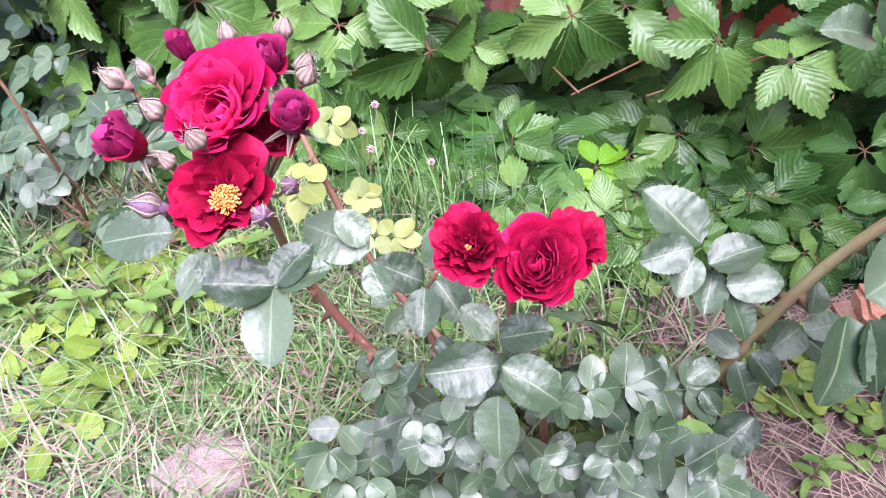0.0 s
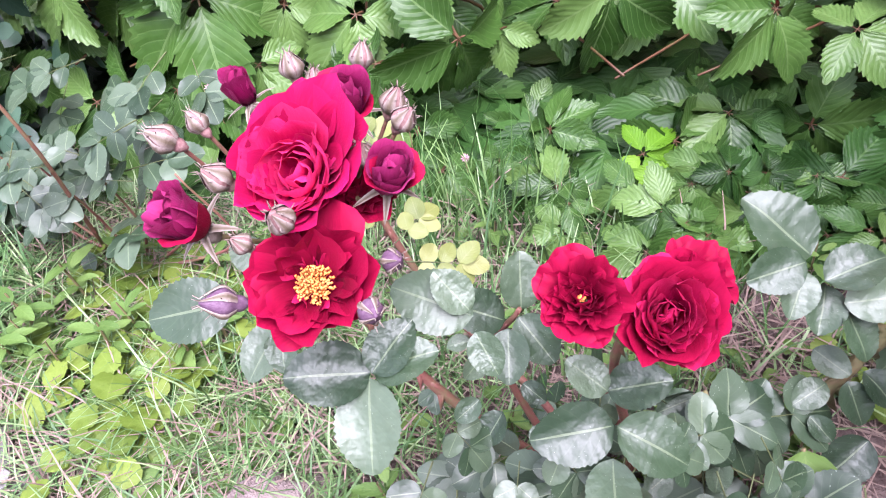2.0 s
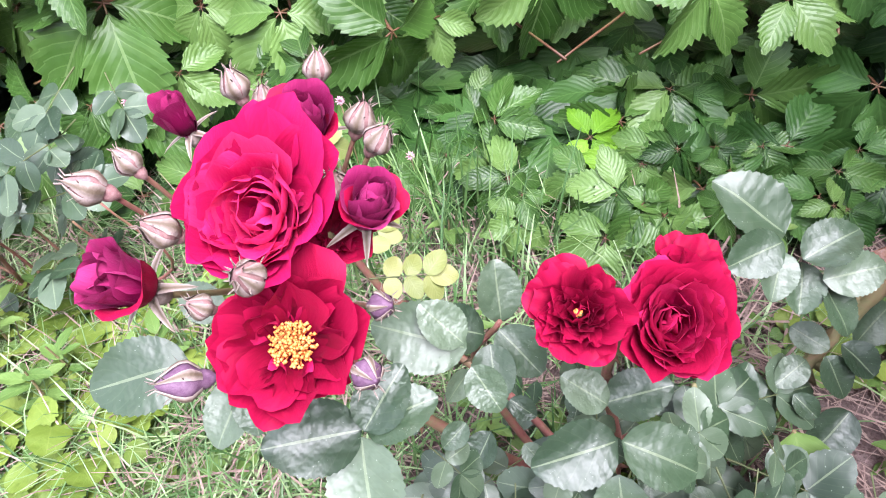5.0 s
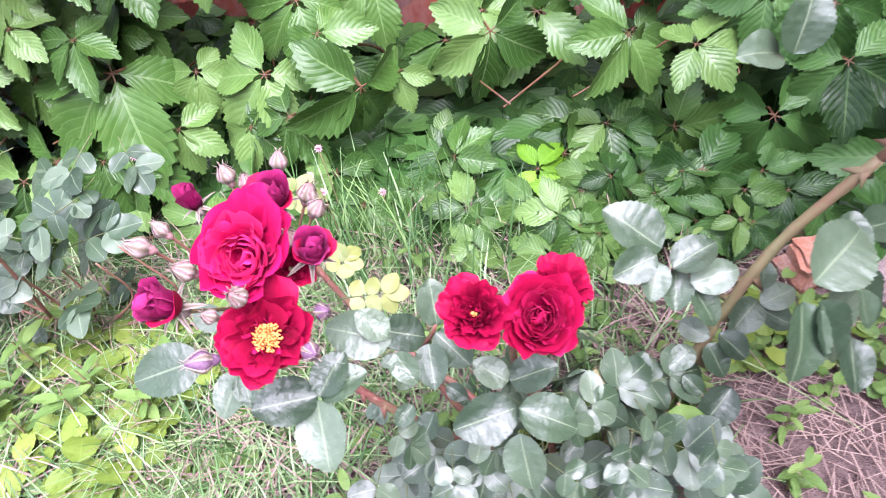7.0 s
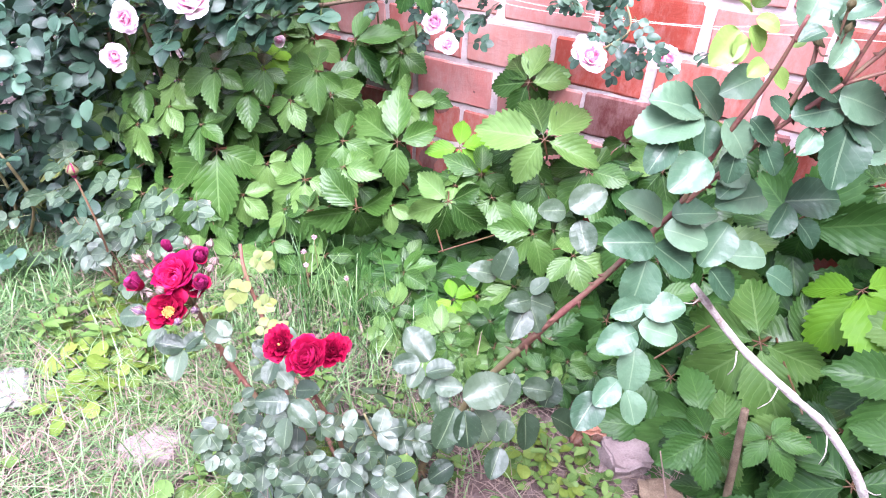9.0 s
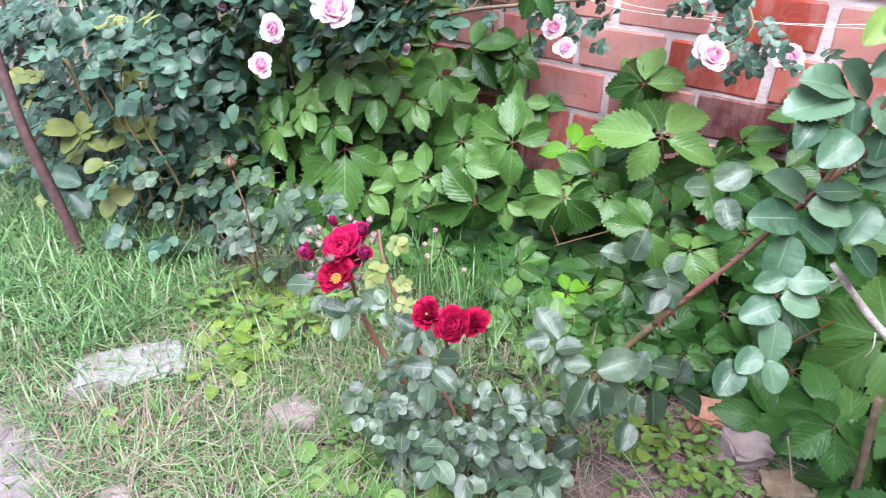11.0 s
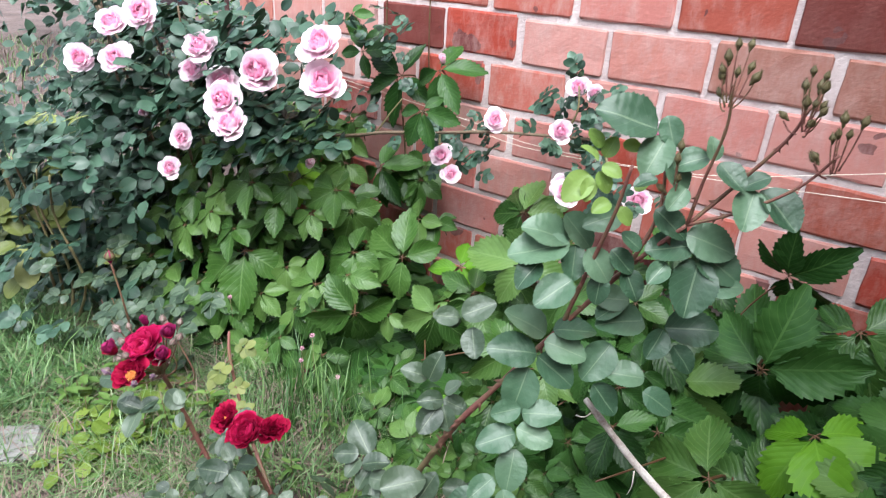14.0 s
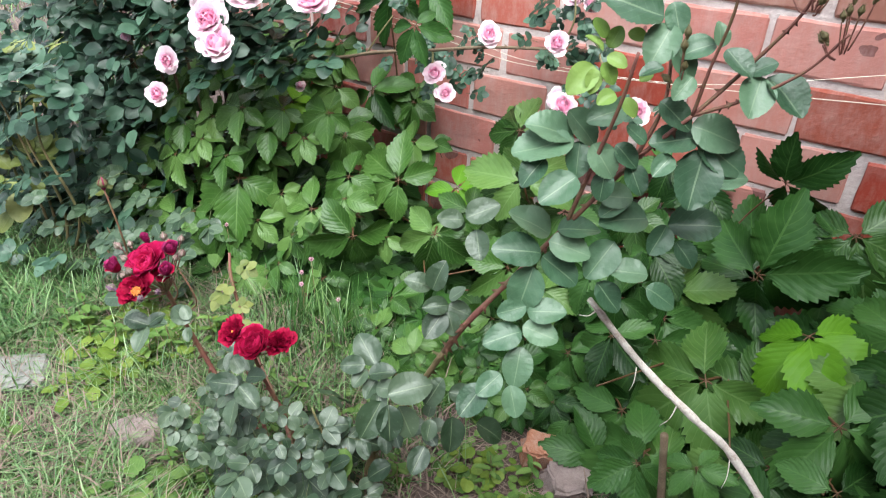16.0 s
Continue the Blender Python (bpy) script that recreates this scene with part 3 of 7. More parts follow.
def stamen_mesh(seed=0, n=210, spread=0.36):
    b = Builder()
    rng = random.Random(seed)
    for k in range(n):
        a, r = rng.uniform(0, 6.28), spread * math.sqrt(rng.random()) * rng.uniform(0.8, 1.12)
        top = Vector((math.cos(a) * r, math.sin(a) * r, 0.26 - 0.5 * r * r + rng.uniform(-0.04, 0.04)))
        b.add(*tube([(top.x * 0.45, top.y * 0.45, 0.06), top], [0.007, 0.006], 3, False))
        s = rng.uniform(0.02, 0.036)
        v = [top + Vector(d) * s for d in ((1, 0, 0), (-1, 0, 0), (0, 1, 0), (0, -1, 0), (0, 0, 0.8), (0, 0, -0.8))]
        b.add(v, [(0, 2, 4), (2, 1, 4), (1, 3, 4), (3, 0, 4), (2, 0, 5), (1, 2, 5), (3, 1, 5), (0, 3, 5)])
    return b.mesh("flower_centre", M_stamen)


LAYER_CACHE = {}


def bloom(parent, at, face, radius, layers, mats, stamens=0.0, sepals=M_bud_green, seed=0, name="bloom", label="", sepal_len=0.75, tall=1.0, lean=0.0):
    """A rose flower of single petals round a receptacle; face is where it looks."""
    rng = random.Random(seed)
    m = aim(at, Vector(at) + Vector(face).normalized(), (0.2, 0.1, 1))
    m = m @ Matrix.Rotation(-math.pi / 2, 4, "X")
    m.translation = at
    key = (id(sepals), sepal_len)
    if key not in LAYER_CACHE:
        LAYER_CACHE[key] = sepal_mesh(sepals, 5, sepal_len, 0.26, -0.1, 3)
    core = child(name, LAYER_CACHE[key], parent, m @ Matrix.Diagonal((radius, radius * tall, radius, 1)), label)
    for li, (count, ln, a0, a1, a2, wide, ruf, slot) in enumerate(layers):
        turn = rng.uniform(0, 6.28)
        for k in range(count):
            var = k % 3
            mk = (id(layers), li, var, mats[slot].name)
            if mk not in LAYER_CACHE:
                v, f, u = petal_shape(ln * (0.94, 1.0, 1.05)[var], a0, a1 + (-4, 0, 5)[var], a2 + (-8, 0, 10)[var], wide, ruf * 1.5, li * 31 + var * 7 + len(layers))
                LAYER_CACHE[mk] = mesh_from("petal", v, f, mats[slot], u)
            loose = 0.13 + 0.012 * li
            tilt = Matrix.Rotation(rng.uniform(-loose, loose), 4, "X") @ Matrix.Rotation(rng.uniform(-loose, loose), 4, "Y")
            child("petal", LAYER_CACHE[mk], core, Matrix.Rotation(lean * li, 4, "X") @ rot_z(turn + 2 * math.pi * k / count + rng.uniform(-0.2, 0.2)) @ tilt @ Matrix.Scale(rng.uniform(0.86, 1.08), 4))
    if stamens:
        child("flower_centre", stamen_mesh(seed, int(30 + 640 * stamens), stamens), core, Matrix.Identity(4), "yellow stamens")
    return core


BUD_PROFILE = ((-0.95, 0.1), (-0.84, 0.17), (-0.68, 0.3), (-0.5, 0.36), (-0.36, 0.36), (-0.18, 0.5), (0.06, 0.66), (0.3, 0.64), (0.55, 0.5), (0.8, 0.3), (1.0, 0.14), (1.1, 0.03))


def bud_mesh(seed, tint):
    b = Builder()
    b.add(*tube([(0, 0, z) for z, _ in BUD_PROFILE], [r for _, r in BUD_PROFILE], 12))
    return b.mesh("bud", tint)


def bud_calyx_mesh(mat, seed=0, cover=0.62):
    """Five pointed sepals that hug the bud, with narrow free tips and ragged side lobes."""
    rng = random.Random(seed)
    b = Builder()
    rows = BUD_PROFILE[4:] + ((1.22, 0.05), (1.36, 0.07))
    for k in range(5):
        mid, free = 2 * math.pi * k / 5 + rng.uniform(-0.16, 0.16), rng.uniform(0.05, 0.5)
        verts, faces, uvs = [], [], []
        for j, (z, r) in enumerate(rows):
            t = j / (len(rows) - 1)
            half = cover * (1 - t) ** 0.7 * rng.uniform(0.88, 1.1)
            out = 0.05 + free * t ** 3 * 0.75
            for i in range(5):
                s = i / 2 - 1
                rr = r + out + 0.05 * (1 - s * s)
                a = mid + s * min(half, 0.16 / rr if t > 0.75 else half) * (1.0 if t < 0.95 else 0.15)
                verts.append((math.cos(a) * rr, math.sin(a) * rr, z - 0.12 * free * t + 0.02))
                uvs.append((s * 0.5 + 0.5, t))
        for j in range(len(rows) - 1):
            for i in range(4):
                a = j * 5 + i
                faces.append((a, a + 1, a + 6, a + 5))
        b.add(verts, faces, uvs)
        for side in (-1, 1):
            j = rng.choice((3, 4, 5))
            z, r = rows[j]
            a = mid + side * cover * 0.5
            p = Vector((math.cos(a) * (r + 0.05), math.sin(a) * (r + 0.05), z))
            d = Vector((math.cos(a), math.sin(a), rng.uniform(0.4, 1.3)))
            b.add(*blade(rng.uniform(0.25, 0.5), 0.09, "lance", 0, 0.1, -0.2, 4, 0, seed + k), 0, aim(p, p + d.normalized(), (math.cos(a), math.sin(a), 0.5)))
    return b.mesh("calyx", mat)


def bud(parent, at, face, size, tint, sepal_mat, seed=0, label="", slim=1.0):
    m = aim(at, Vector(at) + Vector(face).normalized(), (0.3, 0.2, 1)) @ Matrix.Rotation(-math.pi / 2, 4, "X") @ rot_z(seed)
    m.translation = at
    key = ("bud", tint.name)
    if key not in LAYER_CACHE:
        LAYER_CACHE[key] = bud_mesh(1, tint)
    core = child("bud", LAYER_CACHE[key], parent, m @ Matrix.Diagonal((size * slim, size * slim, size * (2 - slim), 1)), label)
    sk = ("bs", sepal_mat.name, seed % 3, tint.name)
    if sk not in LAYER_CACHE:
        LAYER_CACHE[sk] = bud_calyx_mesh(sepal_mat, seed, 0.34 if tint is M_lilac_bud else 0.62)
    child("calyx", LAYER_CACHE[sk], core)
    return core


# ---- ground ----
def path_edge(x):
    """How far the trodden path reaches in y at x."""
    return -0.09 + 0.08 * math.exp(-((x + 0.38) / 0.22) ** 2) + 0.05 * math.sin(x * 5.1) + 0.03 * math.sin(x * 13.0) + max(0.0, -x - 1.3) * 0.38


def lumps(x, y):
    if abs(x) > 6 or abs(y) > 6:
        return -0.01
    near = min(1.0, max(0.0, (path_edge(x) - y) / 0.1 + 0.5))
    return (0.012 * noise.noise((x * 3, y * 3, 0)) + 0.008 * noise.noise((x * 14, y * 14, 4))) * (1 - 0.6 * near)


xs = [-400, -60, -12, -6] + [-5.9 + 0.06 * i for i in range(140)] + [2.6, 6, 12, 60, 400]
ys = [-400, -60, -12, -6, -3] + [-2.0 + 0.06 * i for i in range(62)] + [1.9, 3, 6, 12, 60, 400]
gv = [(x, y, lumps(x, y)) for y in ys for x in xs]
gf, gm = [], []
for j in range(len(ys) - 1):
    for i in range(len(xs) - 1):
        gf.append((j * len(xs) + i, j * len(xs) + i + 1, (j + 1) * len(xs) + i + 1, (j + 1) * len(xs) + i))
        cx, cy = (xs[i] + xs[i + 1]) / 2, (ys[j] + ys[j + 1]) / 2
        gm.append(0)
thing("ground", "bare garden soil with litter and pale trodden path", "ground", kind="structure", mesh=mesh_from("ground", gv, gf, [M_soil, M_path], None, gm))

pv, pf = [], []
PN = 14
for i in range(260):
    x = -7.5 + i * 0.034
    e = path_edge(x) + 0.02 * noise.noise((x * 17, 0, 3)) + 0.012 * noise.noise((x * 41, 2, 3))
    for j in range(PN + 1):
        y = e - 2.4 * (j / PN) ** 1.8
        pv.append((x, y, lumps(x, y) + 0.002 + 0.006 * min(1.0, j / 2)))
for i in range(259):
    for j in range(PN):
        a = i * (PN + 1) + j
        pf.append((a, a + 1, a + PN + 2, a + PN + 1))
thing("path", "pale pinkish trodden dirt path beside the lawn", "path", kind="structure", mesh=mesh_from("path", pv, pf, M_path))

# ---- brick wall ----
WALL_Y, WALL_X0, WALL_X1, WALL_TOP = 1.50, -1.52, 2.4, 2.35
COURSE, PITCH, BRICK_H, BRICK_L = 0.1365, 0.265, 0.1225, 0.25


def box_mesh(name, x0, x1, y0, y1, z0, z1, mat):
    v = [(x, y, z) for z in (z0, z1) for y in (y0, y1) for x in (x0, x1)]
    f = [(0, 2, 3, 1), (4, 5, 7, 6), (0, 1, 5, 4), (2, 6, 7, 3), (0, 4, 6, 2), (1, 3, 7, 5)]
    return mesh_from(name, v, f, mat, None, None, False)


def mortar_mesh():
    nx, nz = 150, 90
    b = Builder()
    verts, faces = [], []
    for j in range(nz + 1):
        for i in range(nx + 1):
            x, z = WALL_X0 + (WALL_X1 - WALL_X0) * i / nx, WALL_TOP * j / nz
            verts.append((x, WALL_Y + 0.006 + 0.0025 * noise.noise((x * 9, z * 9, 1)) + 0.003 * noise.noise((x * 30, z * 30, 2)), z))
    for j in range(nz):
        for i in range(nx):
            a = j * (nx + 1) + i
            faces.append((a, a + 1, a + nx + 2, a + nx + 1))
    b.add(verts, faces)
    x0, x1, y0, y1 = WALL_X0, WALL_X1, WALL_Y + 0.03, WALL_Y + 0.36
    v = [(x, y, z) for z in (0, WALL_TOP) for y in (y0, y1) for x in (x0, x1)]
    b.add(v, [(0, 2, 3, 1), (4, 5, 7, 6), (2, 6, 7, 3), (0, 4, 6, 2), (1, 3, 7, 5), (0, 1, 5, 4)])
    return b.mesh("wall_north", M_mortar)


wall = thing("wall_north", "old red brick garden wall with grey mortar joints", "wall", kind="structure", mesh=mortar_mesh())


def brick_mesh(seed, length, mat=M_brick):
    """A hand-made brick face with soft, chipped edges; its front lies at y = 0."""
    rng = random.Random(seed)
    nx, nz = (8, 5) if length > 0.1 else (3, 5)
    hx, hz = length / 2, BRICK_H / 2
    verts, faces = [], []
    for j in range(nz + 1):
        for i in range(nx + 1):
            u, w = i / nx * 2 - 1, j / nz * 2 - 1
            if abs(u) < 1 and length > 0.1:
                u *= 0.96 / (1 - 2 / nx)
            if abs(w) < 1:
                w *= 0.9 / (1 - 2 / nz)
            rim = abs(u) == 1 or abs(w) == 1
            corner = abs(u) == 1 and abs(w) == 1
            k = 1 - (0.075 if corner else 0.016) * rng.uniform(0.1, 1.5)
            verts.append((u * hx * (k if rim else 1) + (0 if rim else rng.uniform(-1, 1) * 0.002), (0.0035 if rim else 0.0) + rng.uniform(-1, 1) * 0.001, w * hz * (k if rim else 1) + rng.uniform(-1, 1) * 0.0012))
    for j in range(nz):
        for i in range(nx):
            a = j * (nx + 1) + i
            faces.append((a, a + 1, a + nx + 2, a + nx + 1))
    ring = [i for i in range(nx + 1)] + [j * (nx + 1) + nx for j in range(1, nz + 1)] + [nz * (nx + 1) + i for i in range(nx - 1, -1, -1)] + [j * (nx + 1) for j in range(nz - 1, 0, -1)]
    o = len(verts)
    for r in ring:
        x, y, z = verts[r]
        verts.append((x * 1.01, 0.04, z * 1.01))
    for k in range(len(ring)):
        a, c = ring[k], ring[(k + 1) % len(ring)]
        faces.append((c, a, o + k, o + (k + 1) % len(ring)))
    return mesh_from("brick", verts, faces, mat, None, None, False)



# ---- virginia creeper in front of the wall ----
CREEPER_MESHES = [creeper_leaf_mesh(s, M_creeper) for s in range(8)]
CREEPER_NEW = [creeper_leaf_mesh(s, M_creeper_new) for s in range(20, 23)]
CREEPER_PALE_LIT = [creeper_leaf_mesh(s, M_creeper_pale_lit) for s in range(40, 45)]
CREEPER_SLIM = [creeper_leaf_mesh(s, M_creeper, 0.8) for s in range(30, 33)]


def mound_front(x):
    return 0.74 + 0.1 * smooth_step(-1.0, -0.4, x) + 0.06 * smooth_step(0.0, 0.25, x) - 0.2 * smooth_step(0.38, 0.56, x)


def mound(x, y):
    """Height of the creeper's leafy surface."""
    f = mound_front(x)
    low = 0.36 + 0.06 * smooth_step(0.2, 0.5, x) + 0.17 * smooth_step(-0.45, -0.65, x) * smooth_step(0.92, 1.08, y)
    return max(0.03, low * smooth_step(f - 0.08, f + 0.2, y) + 0.12 * smooth_step(1.1, 1.45, y)) + 0.02 * noise.noise((x * 6, y * 6, 0))


creeper = thing("virginia_creeper", "dense green five-fingered creeper mounded against the brick wall", "climbing plant", (0, 1.3, 0))
TAKEN = []
SHOWN = []
LEAF_COUNT = 0
FREE = 20


def creeper_leaf(base, tip, fresh=False, slim=False, normal=None):
    global LEAF_COUNT
    LEAF_COUNT += 1
    # Pale share falls towards +x, putting the right end's shade into leaf colour.
    meshes = CREEPER_NEW if fresh else CREEPER_SLIM if slim else CREEPER_PALE_LIT if RNG.random() < 1.0 - 0.82 * smooth_step(-0.05, 0.4, base[0]) else CREEPER_MESHES
    b, t = Vector(base), Vector(tip)
    n = Vector(normal) if normal else Vector((0.1, -0.55, 0.85))
    m = aim(b, t, n)
    m = m @ Matrix.Rotation(RNG.uniform(-0.25, 0.25), 4, "Y")
    m.translation = b - creeper.location
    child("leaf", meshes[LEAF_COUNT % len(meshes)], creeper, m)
    TAKEN.append((b + t) / 2)
    TAKEN.append(b)
    if normal and not slim:
        SHOWN.append((b, n.normalized(), (t - b).length))


def covers(p):
    # a leaf here would take the light from one that stands free
    for q, n, reach in SHOWN[:FREE]:
        d = p - q
        k = d.dot(n)
        if 0.0 < k < 0.4 and (d - n * k).length < reach * 1.05:
            return True
    return False


creeper_leaf((-0.784, 0.918, 0.311), (-0.907, 0.787, 0.217), normal=(0.11, -0.65, 0.75))
creeper_leaf((-0.364, 0.955, 0.249), (-0.395, 0.898, 0.105), normal=(0.65, -0.75, 0.16))
creeper_leaf((-0.155, 1.047, 0.291), (-0.143, 1.005, 0.169), normal=(0.36, -0.87, 0.34))
creeper_leaf((-0.380, 1.170, 0.338), (-0.518, 1.134, 0.417), normal=(0.47, -0.74, 0.48))
creeper_leaf((-0.248, 1.277, 0.315), (-0.145, 1.267, 0.270), True, normal=(0.21, -0.74, 0.64))
creeper_leaf((0.024, 1.170, 0.454), (-0.076, 1.277, 0.553), normal=(0.33, -0.46, 0.82))
creeper_leaf((-0.097, 1.350, 0.509), (-0.205, 1.387, 0.585), normal=(0.10, -0.83, 0.55))
creeper_leaf((-0.745, 1.110, 0.507), (-0.655, 1.121, 0.467), True, normal=(0.41, -0.03, 0.91))
creeper_leaf((-0.602, 1.181, 0.415), (-0.588, 1.120, 0.304), normal=(0.44, -0.76, 0.47))
creeper_leaf((0.574, 1.394, 0.536), (0.686, 1.330, 0.591), normal=(-0.40, -0.89, -0.22))
creeper_leaf((0.600, 1.181, 0.403), (0.763, 1.157, 0.492), normal=(-0.11, -0.99, -0.06))
creeper_leaf((0.729, 1.105, 0.348), (0.777, 0.953, 0.293), True, normal=(-0.26, -0.40, 0.88))
creeper_leaf((0.589, 0.976, 0.244), (0.493, 0.880, 0.108), normal=(-0.04, -0.80, 0.60))
creeper_leaf((-0.078, 0.951, 0.080), (-0.007, 0.962, 0.071), True, normal=(0.20, -0.63, 0.75))
creeper_leaf((-0.045, 0.890, 0.050), (-0.063, 0.777, 0.091), normal=(0.22, 0.30, 0.93))
creeper_leaf((0.037, 1.056, 0.100), (0.072, 0.965, 0.071), normal=(0.39, -0.14, 0.91))
creeper_leaf((-0.223, 0.951, 0.106), (-0.166, 0.963, 0.175), normal=(-0.54, -0.64, 0.55))
creeper_leaf((0.066, 1.060, 0.268), (0.049, 0.961, 0.212), normal=(0.61, -0.47, 0.64))
creeper_leaf((0.150, 1.030, 0.110), (0.228, 0.956, 0.033), normal=(-0.76, -0.63, -0.17))
creeper_leaf((0.170, 1.050, 0.250), (0.272, 1.052, 0.265), normal=(-0.13, -0.40, 0.91))
creeper_leaf((-1.208, 0.930, 0.314), (-1.208, 0.840, 0.193))
creeper_leaf((0.330, 1.133, 0.141), (0.310, 1.065, 0.092))
creeper_leaf((-0.292, 0.904, 0.071), (-0.290, 0.854, 0.044))
creeper_leaf((0.079, 1.178, 0.215), (0.108, 1.112, 0.169))
creeper_leaf((0.546, 0.744, 0.178), (0.499, 0.672, 0.140))
creeper_leaf((0.642, 0.775, 0.205), (0.683, 0.720, 0.180))
creeper_leaf((0.838, 1.037, 0.237), (0.904, 1.001, 0.219))
creeper_leaf((-1.195, 0.946, 0.322), (-1.173, 0.836, 0.257))
creeper_leaf((-0.129, 1.448, 0.488), (-0.103, 1.502, 0.589), False, False, (0.1, -0.9, 0.45))
creeper_leaf((-0.589, 1.387, 0.808), (-0.727, 1.342, 0.749), False, True, (0.1, -0.9, 0.45))
creeper_leaf((-0.422, 1.357, 0.851), (-0.314, 1.327, 0.766), False, True, (0.1, -0.9, 0.45))
creeper_leaf((-0.337, 1.179, 0.777), (-0.272, 1.149, 0.702), False, True, (0.1, -0.9, 0.45))
creeper_leaf((-0.708, 1.338, 0.867), (-0.668, 1.385, 0.953), False, True, (0.1, -0.9, 0.45))
creeper_leaf((-0.637, 1.348, 0.513), (-0.517, 1.321, 0.433), False, True, (0.1, -0.9, 0.45))
creeper_leaf((-0.765, 1.350, 0.970), (-0.716, 1.336, 0.930), False, True, (0.1, -0.9, 0.45))
for at, to, face in (
    ((-1.042, 0.93, 0.423), (-1.083, 0.855, 0.381), (0.1, -0.6, 0.8)),
    ((-0.912, 0.9, 0.407), (-0.91, 0.825, 0.362), (-0.1, -0.6, 0.8)),
    ((-0.786, 0.96, 0.517), (-0.854, 0.885, 0.464), (0.1, -0.6, 0.8)),
    ((-1.032, 0.88, 0.334), (-1.074, 0.805, 0.274), (0.2, -0.6, 0.8)),
    ((-0.805, 0.9, 0.383), (-0.775, 0.825, 0.344), (0.3, -0.6, 0.8)),
    ((-0.726, 1.0, 0.459), (-0.778, 0.925, 0.414), (0.4, -0.6, 0.8)),
    ((-0.611, 1.03, 0.45), (-0.618, 0.955, 0.4), (0.3, -0.6, 0.8)),
    ((-0.562, 1.08, 0.522), (-0.624, 1.005, 0.472), (0.3, -0.6, 0.8)),
    ((-0.682, 1.02, 0.521), (-0.716, 0.945, 0.5), (0.4, -0.6, 0.8)),
    ((-0.917, 0.95, 0.463), (-0.93, 0.875, 0.414), (0.4, -0.6, 0.8)),
):
    creeper_leaf(at, to, False, False, face)
PLACED = list(TAKEN)
for gx in range(39):
    for gy in range(12):
        x, y = -1.55 + gx * 0.08 + RNG.uniform(-0.03, 0.03), 0.6 + gy * 0.078 + RNG.uniform(-0.03, 0.03)
        if y < mound_front(x) - 0.02 or y > 1.46 or (y > 1.32 and x > -0.5 and RNG.random() < 0.5):
            continue
        z = mound(x, y) * RNG.uniform(0.7, 1.0)
        p = Vector((x, y, z))
        if min((p - q).length for q in PLACED) < 0.08 and RNG.random() < 0.92:
            continue
        if LEAF_COUNT > 420:
            break
        while z > 0.08 and covers(p + Vector((0, -0.05, 0.0))):
            z -= 0.04
            p = Vector((x, y, z))
        slope = (mound(x, y) - mound(x, y - 0.08)) / 0.08
        n = Vector((RNG.uniform(-0.4, 0.6), -0.55 - 0.35 * min(1.2, slope) + RNG.uniform(-0.25, 0.25), 0.85)).normalized()
        d = Vector((RNG.uniform(-0.9, 0.9), -1.0, 0)).normalized()
        d = (d - n * d.dot(n)).normalized()
        creeper_leaf(p, p + d * RNG.uniform(0.085, 0.135) * (1.0 + 0.3 * smooth_step(0.3, 0.5, x)), RNG.random() < 0.01, False, n)

# small leaves at the creeper's foot, spreading over the soil
for k in range(46):
    x = RNG.uniform(-0.2, 0.36)
    y = 0.77 + 0.14 * RNG.random() + 0.05 * math.sin(x * 9)
    p = Vector((x, y, RNG.uniform(0.03, 0.1) + 0.25 * max(0.0, y - 0.84)))
    n = Vector((RNG.uniform(-0.4, 0.5), -0.5 + RNG.uniform(-0.3, 0.2), 0.85)).normalized()
    d = Vector((RNG.uniform(-1.0, 1.0), -0.8, 0)).normalized()
    creeper_leaf(p, p + (d - n * d.dot(n)).normalized() * RNG.uniform(0.05, 0.085), False, False, n)

# the leaves deep inside, and the creeper's woody runners
deep = Builder()
for k in range(1600):
    x = RNG.uniform(-1.6, 1.6)
    y = RNG.uniform(mound_front(x), 1.47)
    z = mound(x, y) * RNG.uniform(0.02, 0.26)
    L = RNG.uniform(0.07, 0.12)
    d = Vector((RNG.uniform(-1, 1), RNG.uniform(-1.2, 0.3), RNG.uniform(-0.5, 0.1)))
    m = aim((x, y, z), Vector((x, y, z)) + d.normalized() * L, (RNG.uniform(-0.4, 0.4), -0.3, 1))
    for ang in (0, 57, -57):
        v, f, u = blade(1.0, 0.58, "palm", 1, 0.2, 0.2, 8, 0, k)
        deep.add(v, f, u, 0, m @ rot_z(math.radians(ang)))
m = child("inner_foliage", deep.mesh("inner_foliage", M_creeper), creeper, Matrix.Translation(-Vector(creeper.location)))
tagged(m, kind="stuff")
for k in range(16):
    x = -1.4 + k * 0.19 + RNG.uniform(-0.06, 0.06)
    y = 1.38 + RNG.uniform(-0.06, 0.06)
    f = mound_front(x) + 0.12
    pts = [(x, y, 0.0), (x + RNG.uniform(-0.05, 0.05), y - 0.1, 0.14), (x + RNG.uniform(-0.1, 0.1), (y + f) / 2, 0.2), (x + RNG.uniform(-0.15, 0.15), f, mound(x, f) * 0.7)]
    child("runner", stem_mesh("runner", pts, 0.004, 0.002, M_petiole, 5, 5, 0, k), creeper, Matrix.Translation(-Vector(creeper.location)))
